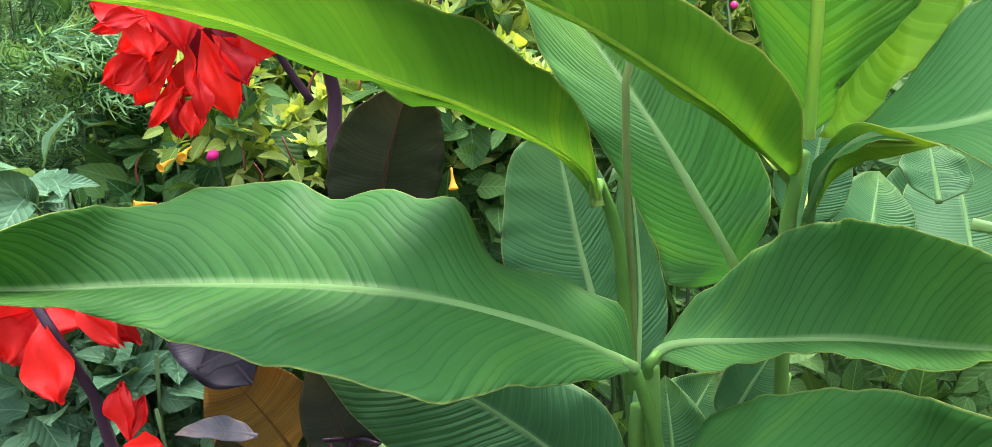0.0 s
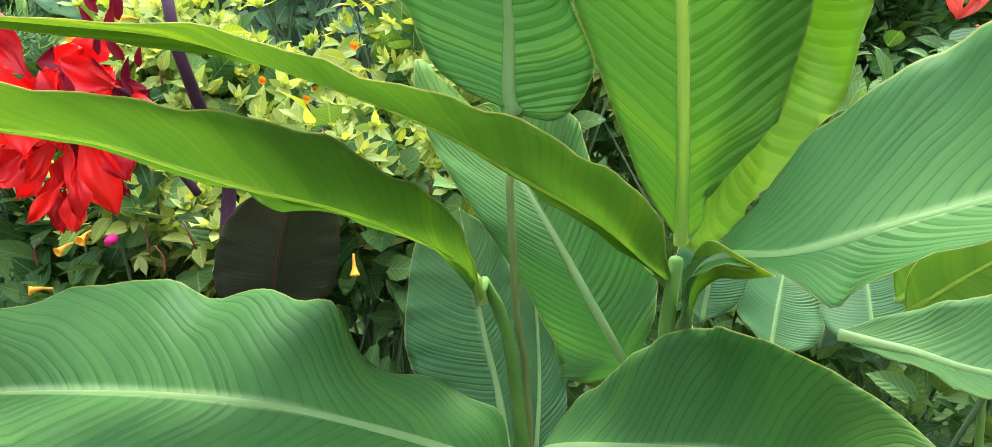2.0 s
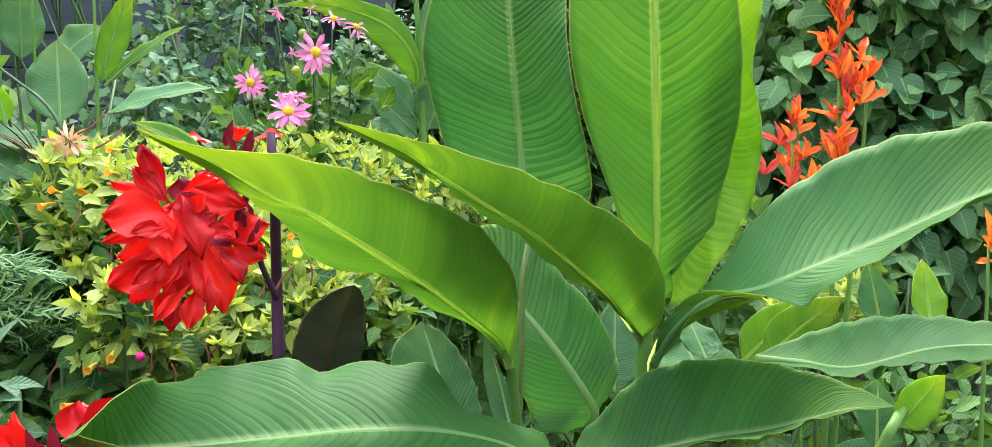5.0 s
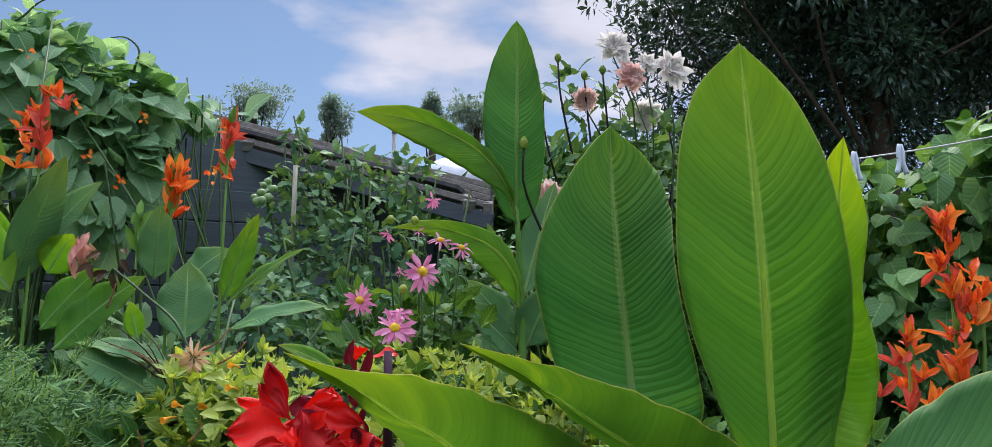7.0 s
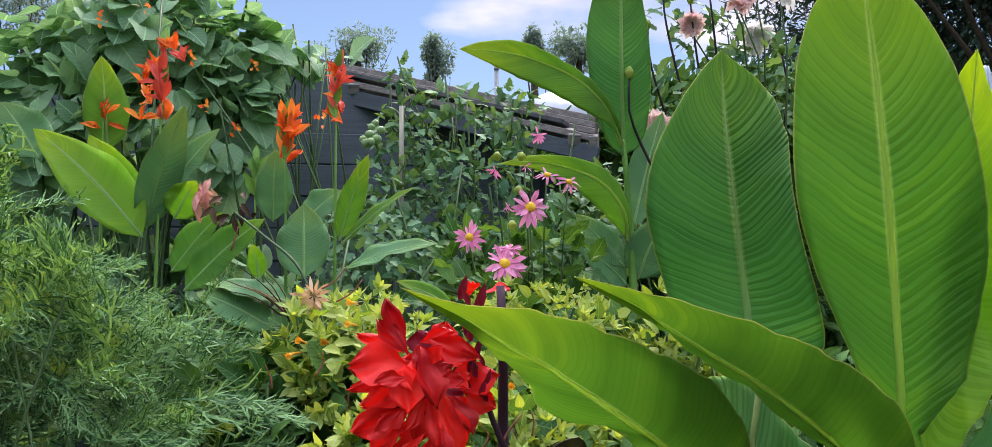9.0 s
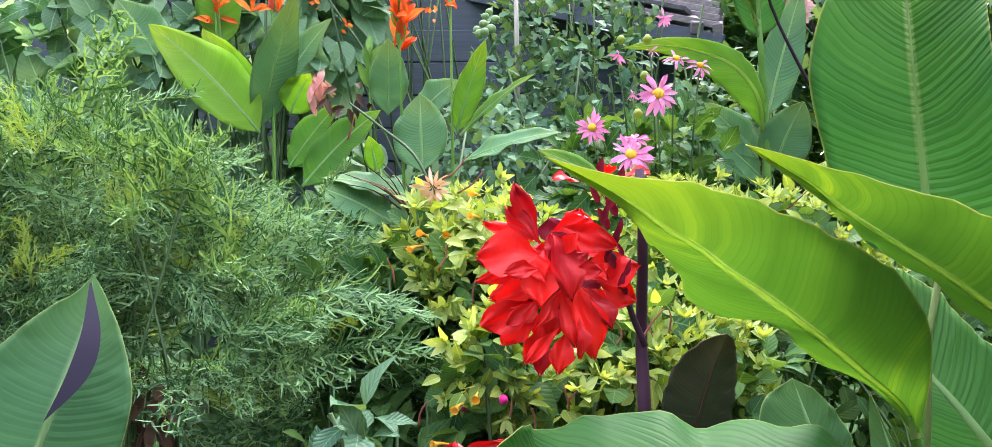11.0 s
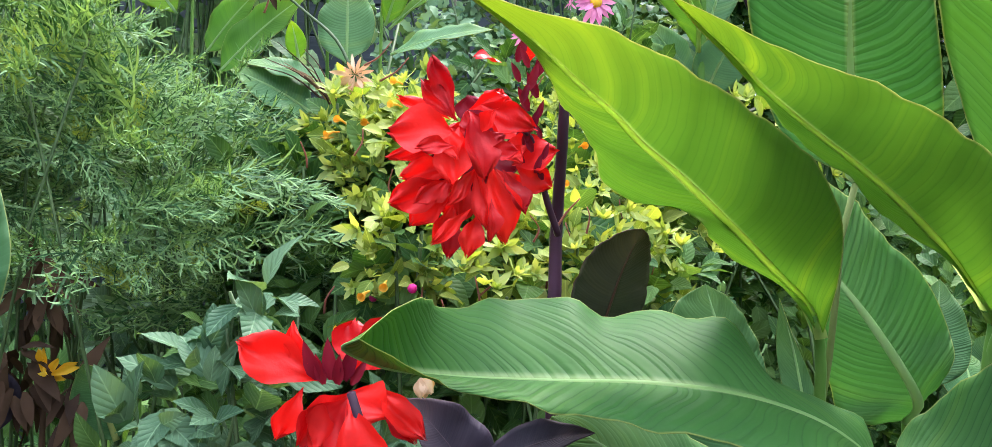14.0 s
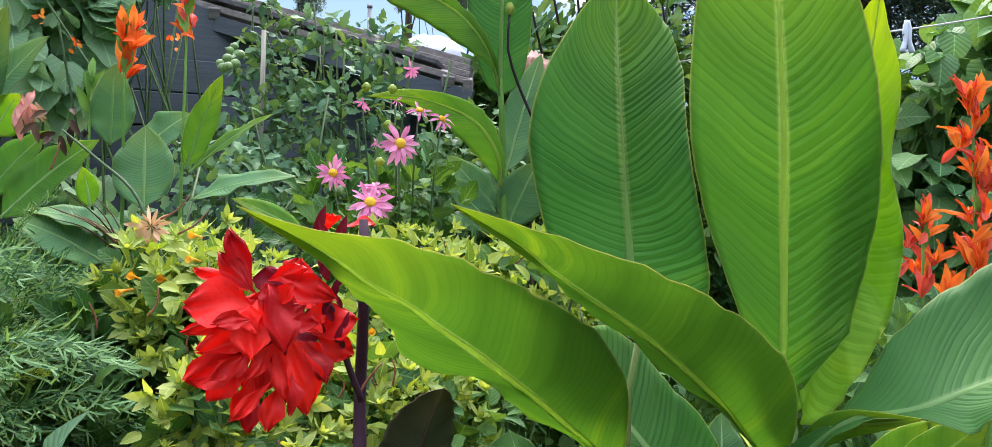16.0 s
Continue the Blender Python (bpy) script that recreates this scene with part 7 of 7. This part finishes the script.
# ---- large green canna further back ----
back = thing("canna_plant", (0.579, 2.171, 1.411), "tall green canna standing further back", "plant", "green cannas")
BR = (0.572, 2.128, 1.633)
stalk(back, [(BR[0], BR[1], 0), (BR[0], BR[1], 0.8), BR, (0.548, 2.082, 1.888), (0.537, 2.066, 1.983)], [0.02, 0.018, 0.014, 0.012, 0.006])
broad_leaf(back, [(0.539, 2.073, 1.943), (0.531, 2.047, 2.079), (0.527, 2.026, 2.241), (0.527, 2.020, 2.376), (0.524, 2.022, 2.473)], [(0.493, 2.066, 1.981), (0.448, 2.038, 2.121), (0.439, 2.038, 2.237), (0.461, 2.029, 2.356), (0.497, 2.025, 2.436)], [(0.584, 2.055, 1.976), (0.600, 2.027, 2.095), (0.589, 2.001, 2.238), (0.569, 2.003, 2.357), (0.545, 2.013, 2.437)], M_LEAF_RIBBED, M_RIB, rib=0.006, seed=31, n=34, m=6)
broad_leaf(back, [(0.534, 2.069, 1.967), (0.484, 2.014, 2.043), (0.399, 1.970, 2.107), (0.282, 1.938, 2.145), (0.186, 1.908, 2.151), (0.105, 1.907, 2.152)], [(0.516, 2.031, 2.024), (0.452, 1.989, 2.100), (0.345, 1.942, 2.151), (0.246, 1.909, 2.177), (0.155, 1.902, 2.169)], [(0.493, 2.019, 2.004), (0.418, 1.980, 2.031), (0.333, 1.952, 2.066), (0.250, 1.925, 2.092), (0.157, 1.909, 2.129)], M_LEAF_YOUNG, M_RIB_YOUNG, rib=0.006, seed=32, n=34, m=6)
broad_leaf(back, [(0.557, 2.112, 1.729), (0.528, 2.052, 1.802), (0.458, 2.004, 1.864), (0.355, 1.971, 1.895), (0.272, 1.938, 1.897), (0.197, 1.937, 1.890)], [(0.549, 2.067, 1.805), (0.495, 2.023, 1.884), (0.403, 1.976, 1.914), (0.287, 1.942, 1.914)], [(0.517, 2.074, 1.759), (0.445, 2.018, 1.810), (0.356, 1.977, 1.862), (0.273, 1.941, 1.883)], M_LEAF_YOUNG, M_RIB_YOUNG, rib=0.006, seed=33, n=30, m=6)
for k, (b, t, w) in enumerate([((0.582, 2.151, 1.766), (0.693, 2.214, 2.094), 0.10), ((0.549, 2.127, 1.665), (0.424, 2.131, 1.799), 0.09), ((0.583, 2.125, 1.633), (0.645, 2.077, 1.793), 0.12), ((0.560, 2.134, 1.617), (0.389, 2.048, 1.734), 0.10)]):
    simple_leaf(back, b, t, w, M_LEAF_FAR, M_RIB, face=(0, -1, 0.5), arch=0.04, seed=90 + k, n=18, m=4)

# ---- striped canna and yellow flowers at the other end ----
striped = thing("striped_canna_plant", (-0.602, 0.969, 1.080), "canna with broad green leaf and one dark purple stripe", "plant")
broad_leaf(striped, [(-0.582, 0.922, 1.212), (-0.570, 0.923, 1.265), (-0.552, 0.945, 1.334), (-0.540, 0.977, 1.400), (-0.538, 0.998, 1.455)], [(-0.633, 0.890, 1.244), (-0.637, 0.901, 1.293), (-0.625, 0.922, 1.361), (-0.582, 0.955, 1.413), (-0.550, 0.982, 1.437)], [(-0.512, 0.946, 1.235), (-0.479, 0.948, 1.317), (-0.494, 0.969, 1.381), (-0.519, 0.988, 1.427)], M_LEAF_SMOOTH, M_RIB, rib=0.0045, seed=34, ruffle=0.001)
SP = curve([(-0.555, 0.927, 1.307), (-0.538, 0.938, 1.349), (-0.528, 0.955, 1.395), (-0.531, 0.983, 1.445)], 16)
SQ = curve([(-0.555, 0.927, 1.307), (-0.514, 0.937, 1.350), (-0.507, 0.953, 1.392), (-0.529, 0.983, 1.445)], 16)
v = [p + np.array([0, -0.012, 0.002]) for p in SP] + [p + np.array([0, -0.012, 0.002]) for p in SQ]
keep(mesh_object("purple_stripe", v, [(i, i + 1, 17 + i, 16 + i) for i in range(15)], M_STRIPE, uvs=[(0.5, 0.3)] * 32), striped)
simple_leaf(striped, (-0.660, 0.838, 1.214), (-0.528, 0.845, 1.260), 0.10, M_LEAF_LIME, M_RIB_YOUNG, face=(0.2, -0.8, 0.7), arch=0.10, seed=35)
SR = (-0.582, 0.922, 1.209)
stalk(striped, [(SR[0], SR[1], 0), (SR[0], SR[1], 0.6), SR], [0.014, 0.012, 0.007])

yellow = thing("yellow_canna_plant", (-0.813, 1.231, 1.141), "canna with yellow flowers above a withered brown stalk", "plant")
YR = (-0.819, 1.235, 1.450)
tube("stalk", [(YR[0], YR[1], 0), (YR[0], YR[1], 0.8), YR, (-0.838, 1.238, 1.643)], [0.012, 0.011, 0.008, 0.005], M_WITHERED, yellow)
ry = np.random.default_rng(91)
for c, n, s in (((-0.857, 1.238, 1.691), 8, 0.05), ((-0.829, 1.238, 1.648), 5, 0.045), ((-0.882, 1.236, 1.642), 5, 0.05)):
    for k in range(n):
        v, f = scatter(*FLAME[k % 3], [np.array(c) + ry.normal(size=3) * 0.008], fan_axes(ry, 1, (0.1, -0.4, 0.6), 0.6), [s], np.array([[0, -1, 0.3]]))
        keep(mesh_object("petal", v, f, M_YELLOW), yellow)
leafy(yellow, "withered_leaf", ry, [((-0.812, 1.227, 1.555), (0.03, 0.02, 0.10)), ((-0.831, 1.227, 1.616), (0.03, 0.02, 0.03))], 60, 0.06, LANCE, M_WITHERED, lean=(0, -0.2, -0.8), jitter=0.3)
for k, (b, t, w) in enumerate([((-0.927, 1.380, 1.415), (-0.982, 1.381, 1.591), 0.12), ((-0.848, 1.383, 1.398), (-0.859, 1.436, 1.579), 0.12), ((-0.755, 1.085, 1.260), (-0.746, 1.137, 1.315), 0.07)]):
    simple_leaf(yellow, b, t, w, M_LEAF_LOW, M_RIB_GREEN, face=(0.2, -1, 0.2), arch=0.02, seed=95 + k)
low_yellow = thing("withered_canna_plant", (-0.545, 1.224, 1.047), "withered canna with one yellow flower among purple leaves", "plant")
LY = (-0.556, 1.227, 1.097)
tube("stalk", [(LY[0], LY[1], 0), (LY[0], LY[1], 0.7), LY, (-0.554, 1.229, 1.148)], [0.011, 0.010, 0.007, 0.003], M_WITHERED, low_yellow)
for k in range(7):
    v, f = scatter(*FLAME[k % 3], [np.array((-0.546, 1.219, 1.149)) + ry.normal(size=3) * 0.006], fan_axes(ry, 1, (0.2, -0.5, 0.3), 0.6), [0.035], np.array([[0, -1, 0.3]]))
    keep(mesh_object("petal", v, f, M_YELLOW), low_yellow)
leafy(low_yellow, "withered_leaf", ry, [((-0.582, 1.284, 1.231), (0.03, 0.02, 0.08)), ((-0.592, 1.230, 1.138), (0.05, 0.03, 0.06)), ((-0.514, 1.226, 1.108), (0.02, 0.02, 0.05))], 90, 0.06, LANCE, M_WITHERED, lean=(0, -0.2, -0.8), jitter=0.3)
for k, (b, t, w, m) in enumerate([((-0.630, 1.226, 1.052), (-0.669, 1.233, 1.168), 0.12, M_LEAF_PURPLE), ((-0.461, 1.223, 1.060), (-0.508, 1.229, 1.159), 0.08, M_LEAF_LOW), ((-0.647, 1.128, 1.083), (-0.589, 1.131, 1.164), 0.09, M_LEAF_PURPLE)]):
    simple_leaf(low_yellow, b, t, w, m, m, face=(0.2, -1, 0.3), arch=0.05, seed=97 + k)

# ---- washing line ----
line = thing("washing_line", (1.532, 1.638, 2.114), "white washing line strung across the garden", "washing line")
LA, LB = V((1.392, 2.106, 2.159)), V((1.785, 1.073, 2.121))
LC = V((1.562, 1.627, 2.123))
tube("rope", [LA + (LA - LC) * 2.5, LA, LC, LB, LB + (LB - LC) * 2], [0.0022] * 5, M_ROPE, line, sides=6, n=40)


def peg(at, lean, material=None, colour="pale blue"):
    t = thing("clothes_peg", at, colour + " plastic clothes peg hanging on the line", "clothes peg", "clothes pegs")
    for s in (-1, 1):
        pts = [(at[0] + s * 0.002, at[1] - 0.004, at[2] + 0.018), (at[0] + s * 0.006, at[1] - 0.004, at[2] - 0.004), (at[0] + s * 0.006 + lean, at[1] - 0.004, at[2] - 0.03), (at[0] + s * 0.015 + lean, at[1] - 0.004, at[2] - 0.06)]
        v, f = tube_data(pts, [0.005, 0.0065, 0.0055, 0.007], 6, 10)
        keep(mesh_object("jaw", v, f, material or M_PEG), t)
    v, f = tube_data([(at[0] - 0.012, at[1] - 0.004, at[2] - 0.018), (at[0] + 0.012, at[1] - 0.004, at[2] - 0.018)], [0.003, 0.003], 6)
    keep(mesh_object("spring", v, f, M_POLE), t)


for c, lean in (((1.429, 1.904, 2.137), 0.002), ((1.488, 1.799, 2.134), 0.0), ((1.592, 1.532, 2.121), 0.003), ((1.649, 1.438, 2.121), -0.002)):
    peg(c, lean, *((M_PEG_BLUE, "sky blue") if c[0] > 1.55 else ()))

# ---- low in front: pink buds and a variegated canna ----
pinkbud = thing("pink_canna_plant", (0.31, 0.66, 0), "low canna with a pink flower and red buds", "plant")
c = np.array((0.318, 0.621, 1.112))
tube("stalk", [(c[0], c[1] + 0.03, 0), (c[0], c[1] + 0.02, 0.6), (c[0] + 0.02, c[1] + 0.01, c[2] - 0.02)], [0.008, 0.007, 0.004], M_STALK, pinkbud)
for k, (b, t, w) in enumerate([((0.317, 0.625, 1.087), (0.311, 0.608, 1.139), 0.042), ((0.303, 0.620, 1.090), (0.300, 0.619, 1.125), 0.030), ((0.334, 0.618, 1.082), (0.341, 0.614, 1.118), 0.026), ((0.313, 0.606, 1.090), (0.320, 0.591, 1.129), 0.034)]):
    posed_petal(pinkbud, b, t, w, 1000 + k, M_RED if k == 2 else M_HOTPINK, 0.3)
for k, q in enumerate([(0.354, 0.633, 1.123), (0.361, 0.628, 1.115), (0.370, 0.623, 1.105), (0.359, 0.636, 1.100), (0.437, 0.617, 1.089)]):
    v, f = scatter(*BUD, [np.array(q) - np.array([0, 0, 0.02])], [[0.1 * (k - 2), -0.1, 1]], [0.045], np.array([[0, -1, 0.1]]))
    keep(mesh_object("bud", v, f, M_RED_DEEP if k < 4 else M_CORAL), pinkbud)
